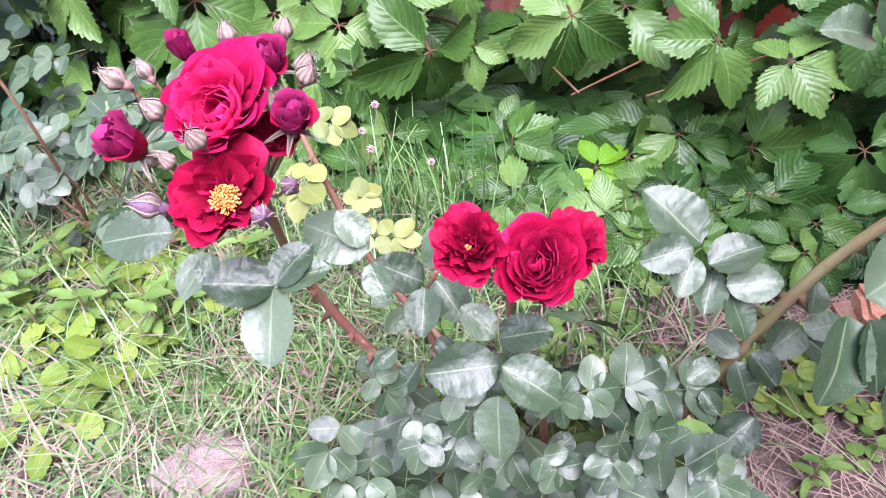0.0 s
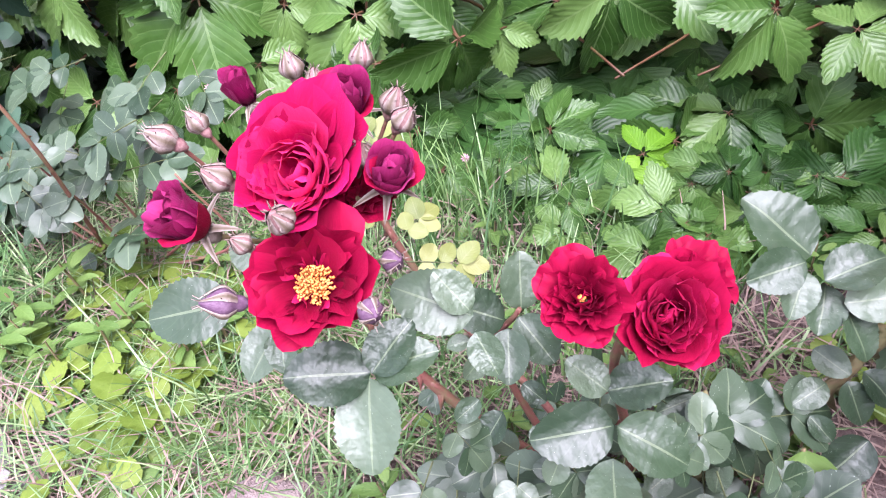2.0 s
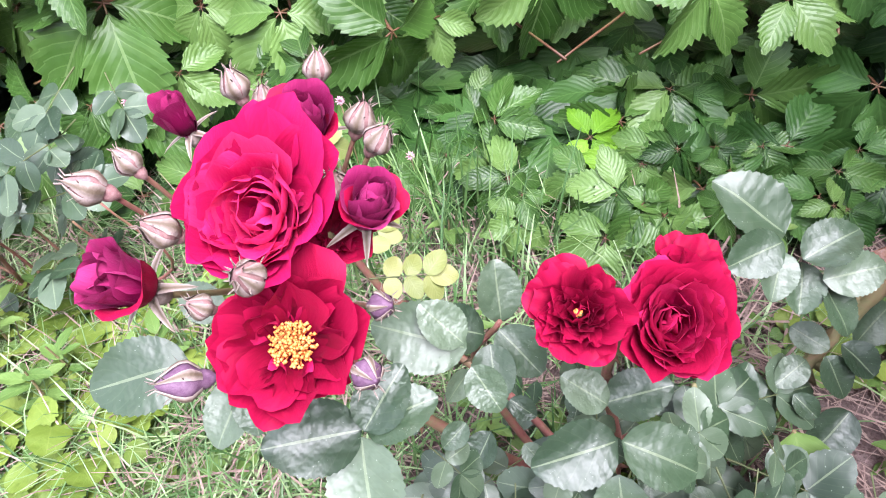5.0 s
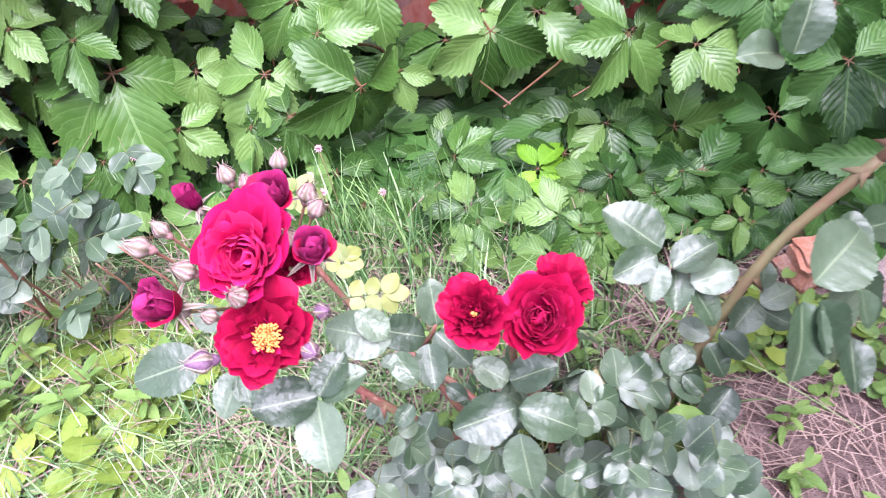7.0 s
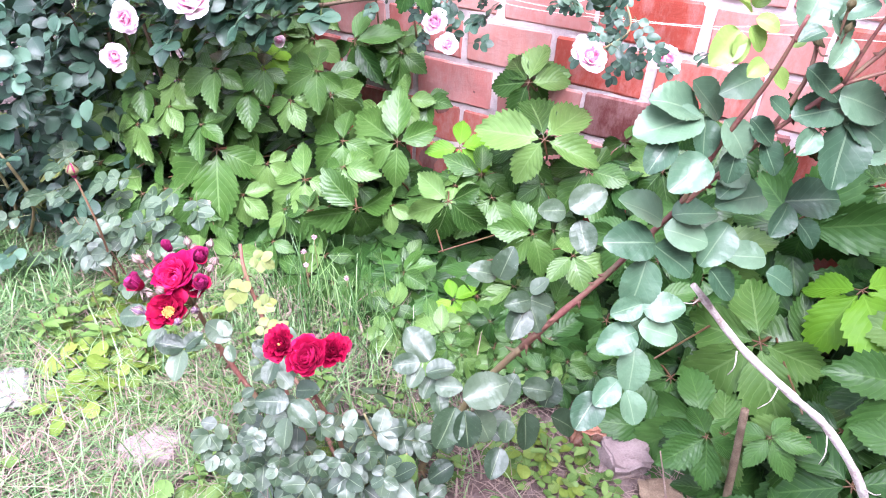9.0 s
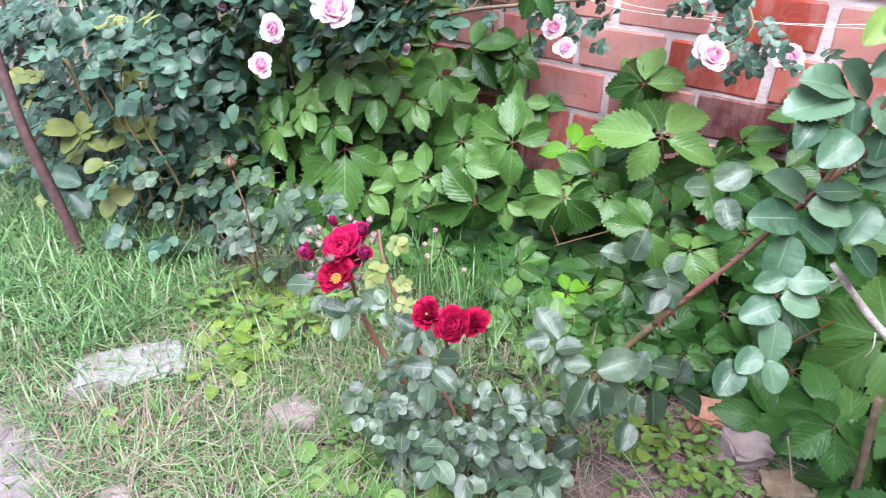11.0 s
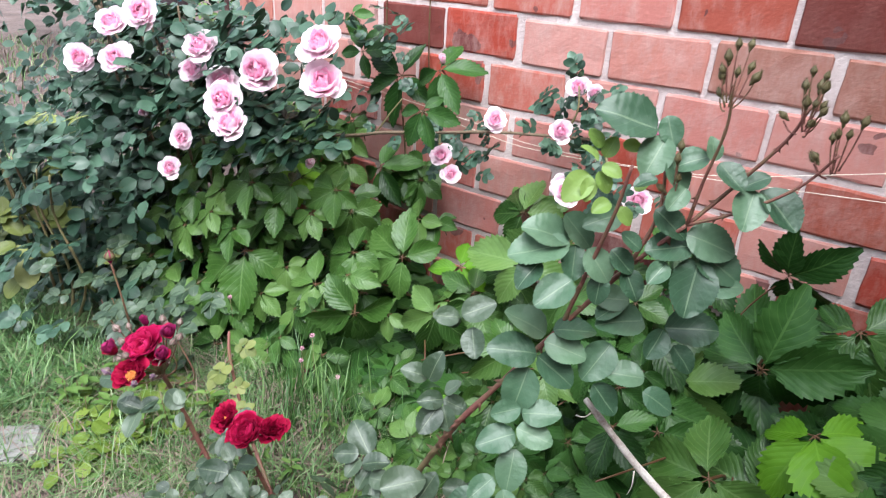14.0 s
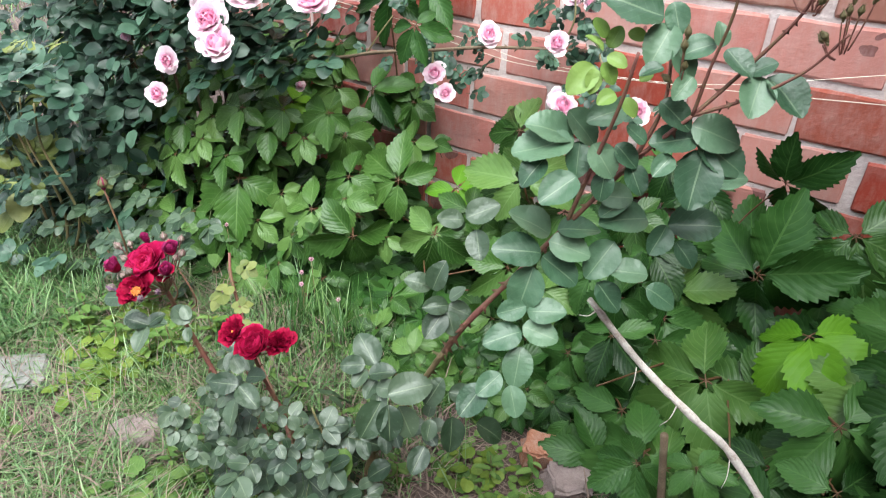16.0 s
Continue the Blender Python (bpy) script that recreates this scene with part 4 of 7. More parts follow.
for pts in (((-0.62, 1.47, 0.4), (-0.66, 1.47, 0.7), (-0.74, 1.48, 0.95), (-0.72, 1.48, 1.2), (-0.75, 1.48, 1.6)), ((-0.5, 1.47, 0.5), (-0.55, 1.47, 0.8), (-0.57, 1.485, 1.1), (-0.55, 1.485, 1.5)), ((0.44, 1.3, 0.2), (0.5, 1.4, 0.4), (0.57, 1.42, 0.52))):
    child("runner", stem_mesh("runner", pts, 0.0035, 0.0018, M_petiole, 5, 5), creeper, Matrix.Translation(-Vector(creeper.location)))

# ---- roses: leaves on plants ----
ROSE_SETS = {}


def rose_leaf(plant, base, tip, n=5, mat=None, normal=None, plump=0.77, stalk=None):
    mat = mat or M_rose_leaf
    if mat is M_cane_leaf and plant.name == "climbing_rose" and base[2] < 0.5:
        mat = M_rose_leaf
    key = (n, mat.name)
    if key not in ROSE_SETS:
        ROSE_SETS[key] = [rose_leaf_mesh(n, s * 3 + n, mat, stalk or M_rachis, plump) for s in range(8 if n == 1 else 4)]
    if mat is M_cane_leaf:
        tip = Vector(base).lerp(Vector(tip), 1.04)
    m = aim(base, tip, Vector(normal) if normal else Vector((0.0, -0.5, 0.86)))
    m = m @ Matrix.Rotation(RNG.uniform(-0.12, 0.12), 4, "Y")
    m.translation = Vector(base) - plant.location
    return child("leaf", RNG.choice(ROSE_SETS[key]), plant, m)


def cane(plant, pts, r0, r1, mat, thorns=8, name="cane"):
    return child(name, stem_mesh(name, pts, r0, r1, mat, 8, 6, thorns, len(pts) + int(r0 * 1e5)), plant, Matrix.Translation(-Vector(plant.location)))


# ---- the red rose ----
red = thing("red_rose_bush", "low rose bush with crimson double blooms and grey-green leaves", "rose bush", (-0.03, 0.43, 0.0))


def on(plant, p):
    return Vector(p) - plant.location


HUB = (-0.215, 0.325, 0.455)
cane(red, [(-0.02, 0.43, -0.02), (-0.08, 0.4, 0.1), (-0.148, 0.382, 0.183), (-0.207, 0.379, 0.25), (-0.235, 0.362, 0.345), HUB], 0.0058, 0.0038, M_stem_red, 16)
cane(red, [(-0.02, 0.43, -0.02), (-0.03, 0.42, 0.15), (-0.05, 0.385, 0.3), (-0.045, 0.36, 0.4)], 0.005, 0.003, M_stem_red, 10)
cane(red, [(-0.03, 0.43, 0.0), (-0.12, 0.47, 0.1), (-0.25, 0.51, 0.2), (-0.32, 0.53, 0.33), (-0.345, 0.55, 0.385)], 0.0048, 0.003, M_stem_red, 12)
cane(red, [(-0.08, 0.4, 0.1), (-0.15, 0.42, 0.24), (-0.125, 0.405, 0.33)], 0.004, 0.002, M_stem_red, 6)
cane(red, [(0.0, 0.44, 0.0), (0.05, 0.44, 0.12), (0.02, 0.43, 0.24)], 0.004, 0.002, M_stem_green, 4)
cane(red, [(0.0, 0.44, 0.0), (-0.06, 0.36, 0.12), (-0.1, 0.32, 0.2)], 0.004, 0.002, M_stem_green, 4)
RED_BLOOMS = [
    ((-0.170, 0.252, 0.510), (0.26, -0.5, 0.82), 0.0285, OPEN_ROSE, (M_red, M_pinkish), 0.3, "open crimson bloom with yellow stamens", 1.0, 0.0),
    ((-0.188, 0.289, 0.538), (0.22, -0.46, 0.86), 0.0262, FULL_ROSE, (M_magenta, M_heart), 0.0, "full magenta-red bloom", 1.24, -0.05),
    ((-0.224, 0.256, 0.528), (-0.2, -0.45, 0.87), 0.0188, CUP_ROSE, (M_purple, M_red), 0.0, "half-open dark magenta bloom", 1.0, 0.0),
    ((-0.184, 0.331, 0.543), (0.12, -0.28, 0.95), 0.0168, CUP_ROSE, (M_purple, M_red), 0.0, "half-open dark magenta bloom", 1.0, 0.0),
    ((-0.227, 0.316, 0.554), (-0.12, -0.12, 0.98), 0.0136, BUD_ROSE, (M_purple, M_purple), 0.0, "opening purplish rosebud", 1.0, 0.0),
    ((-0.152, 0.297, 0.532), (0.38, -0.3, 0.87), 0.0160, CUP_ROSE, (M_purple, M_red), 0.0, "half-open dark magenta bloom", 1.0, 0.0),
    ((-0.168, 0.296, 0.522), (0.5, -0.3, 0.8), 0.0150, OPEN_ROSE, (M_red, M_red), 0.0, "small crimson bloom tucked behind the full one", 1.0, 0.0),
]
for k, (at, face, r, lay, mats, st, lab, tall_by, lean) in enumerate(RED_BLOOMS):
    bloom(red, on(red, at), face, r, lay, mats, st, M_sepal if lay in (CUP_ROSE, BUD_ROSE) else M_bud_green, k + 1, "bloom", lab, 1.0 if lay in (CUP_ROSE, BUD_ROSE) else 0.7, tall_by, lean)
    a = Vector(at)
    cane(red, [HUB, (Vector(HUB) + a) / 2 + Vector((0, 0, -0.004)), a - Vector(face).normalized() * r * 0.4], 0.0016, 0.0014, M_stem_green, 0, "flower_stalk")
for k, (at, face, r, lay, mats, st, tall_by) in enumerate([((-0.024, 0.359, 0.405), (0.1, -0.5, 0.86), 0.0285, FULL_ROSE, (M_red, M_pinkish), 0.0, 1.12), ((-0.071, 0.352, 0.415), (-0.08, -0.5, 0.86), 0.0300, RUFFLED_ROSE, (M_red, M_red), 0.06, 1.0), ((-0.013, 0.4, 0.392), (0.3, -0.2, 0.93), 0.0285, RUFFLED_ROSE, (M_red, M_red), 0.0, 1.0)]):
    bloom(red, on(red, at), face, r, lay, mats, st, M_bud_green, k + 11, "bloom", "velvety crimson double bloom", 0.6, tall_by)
    cane(red, [(-0.045, 0.36, 0.37), Vector(at) - Vector(face) * r * 0.5], 0.0016, 0.0014, M_stem_green, 0, "flower_stalk")
for k, (at, face, s) in enumerate([((-0.237, 0.271, 0.563), (-0.7, -0.3, 0.6), 0.0105), ((-0.236, 0.29, 0.558), (-0.6, 0.1, 0.8), 0.0085), ((-0.214, 0.338, 0.560), (-0.2, 0.1, 0.9), 0.0100), ((-0.204, 0.339, 0.554), (0.1, 0.0, 0.9), 0.0085), ((-0.183, 0.35, 0.561), (0.1, 0.3, 0.9), 0.0095),
                                 ((-0.163, 0.335, 0.548), (0.4, 0.2, 0.9), 0.0105), ((-0.149, 0.315, 0.554), (0.6, 0.1, 0.8), 0.0095), ((-0.162, 0.298, 0.546), (0.2, -0.2, 0.9), 0.0095), ((-0.172, 0.248, 0.551), (0.0, -0.5, 0.85), 0.0095), ((-0.21, 0.264, 0.552), (-0.4, -0.4, 0.8), 0.0105), ((-0.195, 0.247, 0.534), (-0.3, -0.4, 0.8), 0.0075),
                                 ((-0.143, 0.271, 0.513), (0.7, -0.3, 0.5), 0.009), ((-0.137, 0.238, 0.520), (0.6, -0.5, 0.4), 0.0092), ((-0.195, 0.226, 0.521), (-0.6, -0.5, 0.4), 0.0115)]):
    bud(red, on(red, at), face, s * 0.86, M_lilac_bud if k in (11, 12, 13) else M_calyx, M_sepal, k, "closed bud with pale folded sepals" if k == 0 else "")
    a = Vector(at)
    cane(red, [HUB, (Vector(HUB) * 0.45 + a * 0.55) + Vector((0, 0, -0.006)), a - Vector(face).normalized() * s * 0.4], 0.0012, 0.001, M_stem_red, 0, "flower_stalk")
rose_leaf(red, (-0.043, 0.325, 0.333), (-0.087, 0.296, 0.339), 1, M_rose_leaf, (0.38, -0.41, 0.83))
rose_leaf(red, (-0.041, 0.325, 0.333), (0.008, 0.319, 0.319), 1, M_rose_leaf, (0.35, -0.46, 0.82))
rose_leaf(red, (-0.040, 0.315, 0.310), (-0.031, 0.280, 0.278), 1, M_rose_leaf, (-0.15, -0.44, 0.88))
rose_leaf(red, (-0.050, 0.340, 0.346), (-0.078, 0.345, 0.364), 1, M_rose_leaf, (-0.27, -0.26, 0.93))
rose_leaf(red, (-0.051, 0.350, 0.332), (-0.013, 0.358, 0.348), 1, M_rose_leaf, (0.09, -0.46, 0.88))
rose_leaf(red, (0.019, 0.459, 0.188), (-0.011, 0.438, 0.181), 1, M_rose_leaf, (0.25, -0.30, 0.92))
rose_leaf(red, (0.029, 0.462, 0.191), (0.055, 0.438, 0.177), 1, M_rose_leaf, (0.01, -0.61, 0.79))
rose_leaf(red, (0.054, 0.451, 0.172), (0.073, 0.474, 0.210), 1, M_rose_leaf, (0.21, -0.54, 0.82))
rose_leaf(red, (0.043, 0.436, 0.163), (0.077, 0.440, 0.163), 1, M_rose_leaf, (0.25, -0.46, 0.85))
rose_leaf(red, (0.046, 0.420, 0.162), (0.048, 0.395, 0.144), 1, M_rose_leaf, (0.17, -0.41, 0.90))
rose_leaf(red, (0.010, 0.430, 0.162), (0.043, 0.424, 0.152), 1, M_rose_leaf, (0.16, -0.20, 0.97))
rose_leaf(red, (0.073, 0.408, 0.131), (0.090, 0.397, 0.115), 1, M_rose_leaf, (0.08, -0.58, 0.81))
rose_leaf(red, (0.008, 0.401, 0.150), (-0.010, 0.376, 0.147), 1, M_rose_leaf, (0.37, -0.30, 0.88))
rose_leaf(red, (0.030, 0.388, 0.140), (0.056, 0.381, 0.132), 1, M_rose_leaf, (0.19, -0.10, 0.98))
rose_leaf(red, (-0.136, 0.402, 0.316), (-0.174, 0.389, 0.342), 1, M_rose_leaf, (-0.14, -0.38, 0.91))
rose_leaf(red, (-0.125, 0.409, 0.324), (-0.132, 0.437, 0.359), 1, M_rose_leaf, (0.28, -0.15, 0.95))
rose_leaf(red, (-0.127, 0.406, 0.319), (-0.093, 0.387, 0.297), 1, M_rose_leaf, (0.29, -0.41, 0.86))
rose_leaf(red, (-0.130, 0.390, 0.323), (-0.120, 0.354, 0.306), 1, M_rose_leaf, (-0.00, -0.18, 0.98))
rose_leaf(red, (-0.145, 0.382, 0.300), (-0.157, 0.360, 0.288), 1, M_rose_leaf, (0.62, -0.44, 0.65))
rose_leaf(red, (-0.159, 0.383, 0.307), (-0.175, 0.374, 0.307), 1, M_rose_leaf, (0.23, -0.29, 0.93))
rose_leaf(red, (-0.115, 0.372, 0.283), (-0.095, 0.365, 0.275), 1, M_rose_leaf, (-0.06, -0.45, 0.89))
rose_leaf(red, (-0.142, 0.348, 0.285), (-0.156, 0.330, 0.277), 1, M_rose_leaf, (0.24, -0.42, 0.88))
rose_leaf(red, (-0.127, 0.356, 0.262), (-0.138, 0.333, 0.244), 1, M_rose_leaf, (-0.01, -0.34, 0.94))
rose_leaf(red, (-0.102, 0.349, 0.264), (-0.086, 0.337, 0.256), 1, M_rose_leaf, (0.07, -0.67, 0.74))
rose_leaf(red, (-0.155, 0.248, 0.452), (-0.144, 0.210, 0.432), 1, M_rose_leaf, (0.12, -0.49, 0.86))
rose_leaf(red, (-0.156, 0.251, 0.452), (-0.190, 0.231, 0.464), 1, M_rose_leaf, (0.06, -0.42, 0.90))
rose_leaf(red, (-0.154, 0.251, 0.453), (-0.127, 0.263, 0.467), 1, M_rose_leaf, (0.06, -0.28, 0.96))
rose_leaf(red, (-0.154, 0.249, 0.455), (-0.141, 0.271, 0.473), 1, M_rose_leaf, (0.15, -0.44, 0.88))
rose_leaf(red, (-0.121, 0.303, 0.444), (-0.162, 0.297, 0.463), 1, M_rose_leaf, (-0.09, -0.53, 0.85))
rose_leaf(red, (-0.122, 0.302, 0.449), (-0.142, 0.308, 0.468), 1, M_rose_leaf, (0.21, -0.27, 0.94))
rose_leaf(red, (-0.118, 0.296, 0.440), (-0.102, 0.282, 0.426), 1, M_rose_leaf, (0.03, -0.44, 0.90))
rose_leaf(red, (-0.248, 0.272, 0.452), (-0.290, 0.248, 0.457), 1, M_rose_leaf, (0.17, -0.39, 0.90))
rose_leaf(red, (-0.227, 0.276, 0.436), (-0.235, 0.245, 0.423), 1, M_rose_leaf, (-0.00, -0.47, 0.88))
rose_leaf(red, (-0.237, 0.293, 0.462), (-0.258, 0.298, 0.476), 1, M_rose_leaf, (0.02, -0.38, 0.93))
rose_leaf(red, (-0.220, 0.270, 0.442), (-0.212, 0.251, 0.430), 1, M_rose_leaf, (-0.05, -0.29, 0.96))
rose_leaf(red, (-0.157, 0.410, 0.120), (-0.199, 0.322, 0.098), 5, M_rose_leaf)
rose_leaf(red, (0.002, 0.397, 0.190), (0.080, 0.466, 0.215), 5, M_rose_leaf)
rose_leaf(red, (-0.226, 0.432, 0.169), (-0.210, 0.397, 0.154), 3, M_rose_leaf)
rose_leaf(red, (-0.032, 0.404, 0.158), (-0.026, 0.312, 0.121), 5, M_rose_leaf)
rose_leaf(red, (0.031, 0.445, 0.140), (0.060, 0.330, 0.087), 5, M_rose_leaf)
rose_leaf(red, (0.076, 0.436, 0.096), (0.110, 0.378, 0.067), 5, M_rose_leaf)
rose_leaf(red, (0.098, 0.500, 0.175), (0.060, 0.439, 0.156), 5, M_rose_leaf)
rose_leaf(red, (-0.240, 0.452, 0.306), (-0.169, 0.474, 0.299), 7, M_yellow_leaf)
rose_leaf(red, (-0.252, 0.460, 0.318), (-0.228, 0.510, 0.331), 5, M_yellow_leaf)
rose_leaf(red, (-0.319, 0.540, 0.337), (-0.313, 0.459, 0.303), 5, M_yellow_leaf)
rose_leaf(red, (-0.340, 0.551, 0.365), (-0.279, 0.566, 0.348), 5, M_yellow_leaf)
rose_leaf(red, (-0.167, 0.304, 0.258), (-0.173, 0.233, 0.225), 5, M_rose_leaf, (0.50, -0.19, 0.85))
rose_leaf(red, (-0.167, 0.331, 0.277), (-0.125, 0.319, 0.236), 5, M_rose_leaf, (0.67, -0.31, 0.67))
rose_leaf(red, (-0.088, 0.322, 0.309), (-0.041, 0.303, 0.260), 5, M_rose_leaf, (0.25, -0.46, 0.85))
rose_leaf(red, (-0.057, 0.364, 0.319), (-0.048, 0.318, 0.285), 5, M_rose_leaf, (0.53, -0.36, 0.77))
rose_leaf(red, (-0.151, 0.303, 0.221), (-0.138, 0.243, 0.176), 5, M_rose_leaf, (0.39, -0.47, 0.79))
rose_leaf(red, (-0.105, 0.322, 0.258), (-0.099, 0.273, 0.225), 5, M_rose_leaf, (0.39, -0.49, 0.78))
rose_leaf(red, (-0.071, 0.352, 0.250), (-0.077, 0.289, 0.222), 5, M_rose_leaf, (0.28, -0.18, 0.94))
rose_leaf(red, (-0.029, 0.335, 0.305), (0.025, 0.347, 0.275), 5, M_rose_leaf, (0.56, -0.43, 0.71))
rose_leaf(red, (-0.016, 0.355, 0.263), (0.048, 0.398, 0.254), 5, M_rose_leaf, (0.35, -0.31, 0.88))
rose_leaf(red, (-0.189, 0.266, 0.230), (-0.134, 0.254, 0.179), 5, M_rose_leaf, (0.49, -0.00, 0.87))
rose_leaf(red, (-0.119, 0.297, 0.192), (-0.109, 0.243, 0.152), 5, M_rose_leaf, (0.47, -0.17, 0.86))
rose_leaf(red, (-0.053, 0.306, 0.239), (-0.037, 0.261, 0.199), 5, M_rose_leaf, (0.38, -0.36, 0.85))
rose_leaf(red, (-0.019, 0.323, 0.248), (0.030, 0.314, 0.205), 5, M_rose_leaf, (0.29, -0.59, 0.75))
rose_leaf(red, (0.053, 0.355, 0.264), (0.046, 0.299, 0.240), 5, M_rose_leaf, (0.35, -0.36, 0.86))
rose_leaf(red, (0.054, 0.376, 0.278), (0.092, 0.350, 0.230), 5, M_rose_leaf, (0.42, -0.37, 0.83))
rose_leaf(red, (0.116, 0.356, 0.278), (0.131, 0.309, 0.237), 5, M_rose_leaf, (0.25, -0.58, 0.77))
for k in range(30):
    a, r = RNG.uniform(0, 6.28), RNG.uniform(0.03, 0.17)
    b = Vector((0.0 + math.cos(a) * r * 0.9, 0.40 + math.sin(a) * r * 0.6, RNG.uniform(0.04, 0.24)))
    d = Vector((math.cos(a) + 0.1, math.sin(a) - 0.5, RNG.uniform(-0.6, 0.1))).normalized()
    rose_leaf(red, b, b + d * RNG.uniform(0.08, 0.12), 5, M_rose_leaf)

# ---- tall climbing rose on an arching cane ----
tall = thing("climbing_rose", "tall rose with one arching thorny cane, large leaves and green buds", "rose bush", (0.075, 0.485, 0.0))
MAIN = [(0.075, 0.485, -0.03), (0.112, 0.495, 0.118), (0.146, 0.523, 0.2), (0.172, 0.53, 0.278), (0.2, 0.538, 0.335), (0.245, 0.53, 0.425), (0.289, 0.525, 0.507), (0.341, 0.545, 0.592), (0.4, 0.59, 0.69), (0.47, 0.615, 0.8), (0.526, 0.633, 0.871)]
cane(tall, MAIN[:6], 0.0066, 0.0054, M_stem_green, 22)
cane(tall, MAIN[5:], 0.0054, 0.0026, M_stem_red, 30)
cane(tall, [MAIN[-1], (0.56, 0.655, 0.92), (0.605, 0.655, 0.99), (0.62, 0.65, 1.03)], 0.0028, 0.0016, M_stem_red, 6)
cane(tall, [MAIN[-1], (0.535, 0.625, 0.93), (0.55, 0.61, 1.0), (0.549, 0.6, 1.05)], 0.0024, 0.0015, M_stem_red, 4)
cane(tall, [MAIN[-1], (0.58, 0.65, 0.9), (0.63, 0.66, 0.94), (0.66, 0.66, 0.985)], 0.0024, 0.0015, M_stem_red, 4)
cane(tall, [(0.4, 0.59, 0.69), (0.43, 0.585, 0.8), (0.455, 0.57, 0.88), (0.47, 0.56, 0.95)], 0.0035, 0.002, M_stem_red, 5)
cane(tall, [(0.47, 0.615, 0.8), (0.49, 0.63, 0.88), (0.475, 0.655, 0.96)], 0.003, 0.002, M_stem_red, 3)
TIPS = [((0.549, 0.6, 1.05), 9), ((0.62, 0.65, 1.03), 12), ((0.66, 0.66, 0.985), 7), ((0.505, 0.625, 0.93), 4)]
kk = 0
for tip, count in TIPS:
    for k in range(count):
        a = RNG.uniform(0, 6.28)
        q = Vector(tip) + Vector((math.cos(a) * RNG.uniform(0.003, 0.026), math.sin(a) * RNG.uniform(0.003, 0.022), RNG.uniform(-0.03, 0.04)))
        start = Vector(tip) + (q - Vector(tip)) * 0.25 + Vector((0, 0, -0.025))
        cane(tall, [start, (start + q) / 2 + Vector((0, 0, -0.004)), q], 0.001, 0.0008, M_stem_red, 0, "bud_stalk")
        bud(tall, on(tall, q + Vector((0, 0, 0.005))), q - start, RNG.uniform(0.0055, 0.0078), M_bud_green, M_bud_green, kk, "small closed green bud" if kk == 0 else "", 0.85)
        kk += 1
rose_leaf(tall, (0.392, 0.542, 0.665), (0.347, 0.495, 0.682), 1, M_cane_leaf, (0.28, -0.41, 0.87))
rose_leaf(tall, (0.390, 0.566, 0.685), (0.341, 0.537, 0.715), 1, M_cane_leaf, (0.20, -0.35, 0.91))
rose_leaf(tall, (0.399, 0.568, 0.694), (0.446, 0.599, 0.705), 1, M_cane_leaf, (0.23, -0.31, 0.92))
rose_leaf(tall, (0.395, 0.553, 0.681), (0.450, 0.573, 0.674), 1, M_cane_leaf, (0.18, -0.63, 0.76))
rose_leaf(tall, (0.391, 0.547, 0.659), (0.444, 0.557, 0.631), 1, M_cane_leaf, (0.30, -0.54, 0.78))
rose_leaf(tall, (0.389, 0.529, 0.648), (0.391, 0.491, 0.594), 1, M_cane_leaf, (0.29, -0.62, 0.73))
rose_leaf(tall, (0.402, 0.495, 0.606), (0.373, 0.469, 0.595), 1, M_cane_leaf, (0.37, -0.61, 0.70))
rose_leaf(tall, (0.402, 0.500, 0.593), (0.447, 0.517, 0.609), 1, M_cane_leaf, (0.18, -0.59, 0.79))
rose_leaf(tall, (0.405, 0.484, 0.570), (0.375, 0.440, 0.567), 1, M_cane_leaf, (0.06, -0.59, 0.80))
rose_leaf(tall, (0.404, 0.486, 0.578), (0.452, 0.500, 0.571), 1, M_cane_leaf, (0.06, -0.58, 0.81))
rose_leaf(tall, (0.407, 0.483, 0.546), (0.423, 0.445, 0.508), 1, M_cane_leaf, (0.41, -0.61, 0.68))
rose_leaf(tall, (0.403, 0.440, 0.523), (0.389, 0.405, 0.503), 1, M_cane_leaf, (0.43, -0.16, 0.89))
rose_leaf(tall, (0.415, 0.446, 0.505), (0.439, 0.430, 0.472), 1, M_cane_leaf, (0.22, -0.45, 0.86))
rose_leaf(tall, (0.386, 0.425, 0.504), (0.377, 0.383, 0.474), 1, M_cane_leaf, (0.37, -0.46, 0.81))
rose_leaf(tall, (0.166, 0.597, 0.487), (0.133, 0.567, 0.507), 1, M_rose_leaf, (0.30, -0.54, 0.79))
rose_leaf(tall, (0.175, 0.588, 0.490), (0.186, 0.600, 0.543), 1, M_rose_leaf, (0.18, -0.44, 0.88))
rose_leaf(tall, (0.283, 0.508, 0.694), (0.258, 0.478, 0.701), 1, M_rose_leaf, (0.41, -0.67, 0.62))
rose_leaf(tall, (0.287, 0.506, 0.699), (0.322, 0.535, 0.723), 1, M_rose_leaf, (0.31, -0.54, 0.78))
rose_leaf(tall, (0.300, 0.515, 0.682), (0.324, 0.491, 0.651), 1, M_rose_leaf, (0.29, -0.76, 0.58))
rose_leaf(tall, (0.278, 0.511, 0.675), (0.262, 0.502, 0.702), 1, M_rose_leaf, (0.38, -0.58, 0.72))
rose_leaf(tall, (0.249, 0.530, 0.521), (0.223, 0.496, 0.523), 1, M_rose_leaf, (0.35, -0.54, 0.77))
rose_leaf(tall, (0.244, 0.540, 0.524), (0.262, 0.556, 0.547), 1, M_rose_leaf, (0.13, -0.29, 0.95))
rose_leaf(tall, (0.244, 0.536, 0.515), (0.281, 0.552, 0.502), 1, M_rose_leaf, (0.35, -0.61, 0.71))
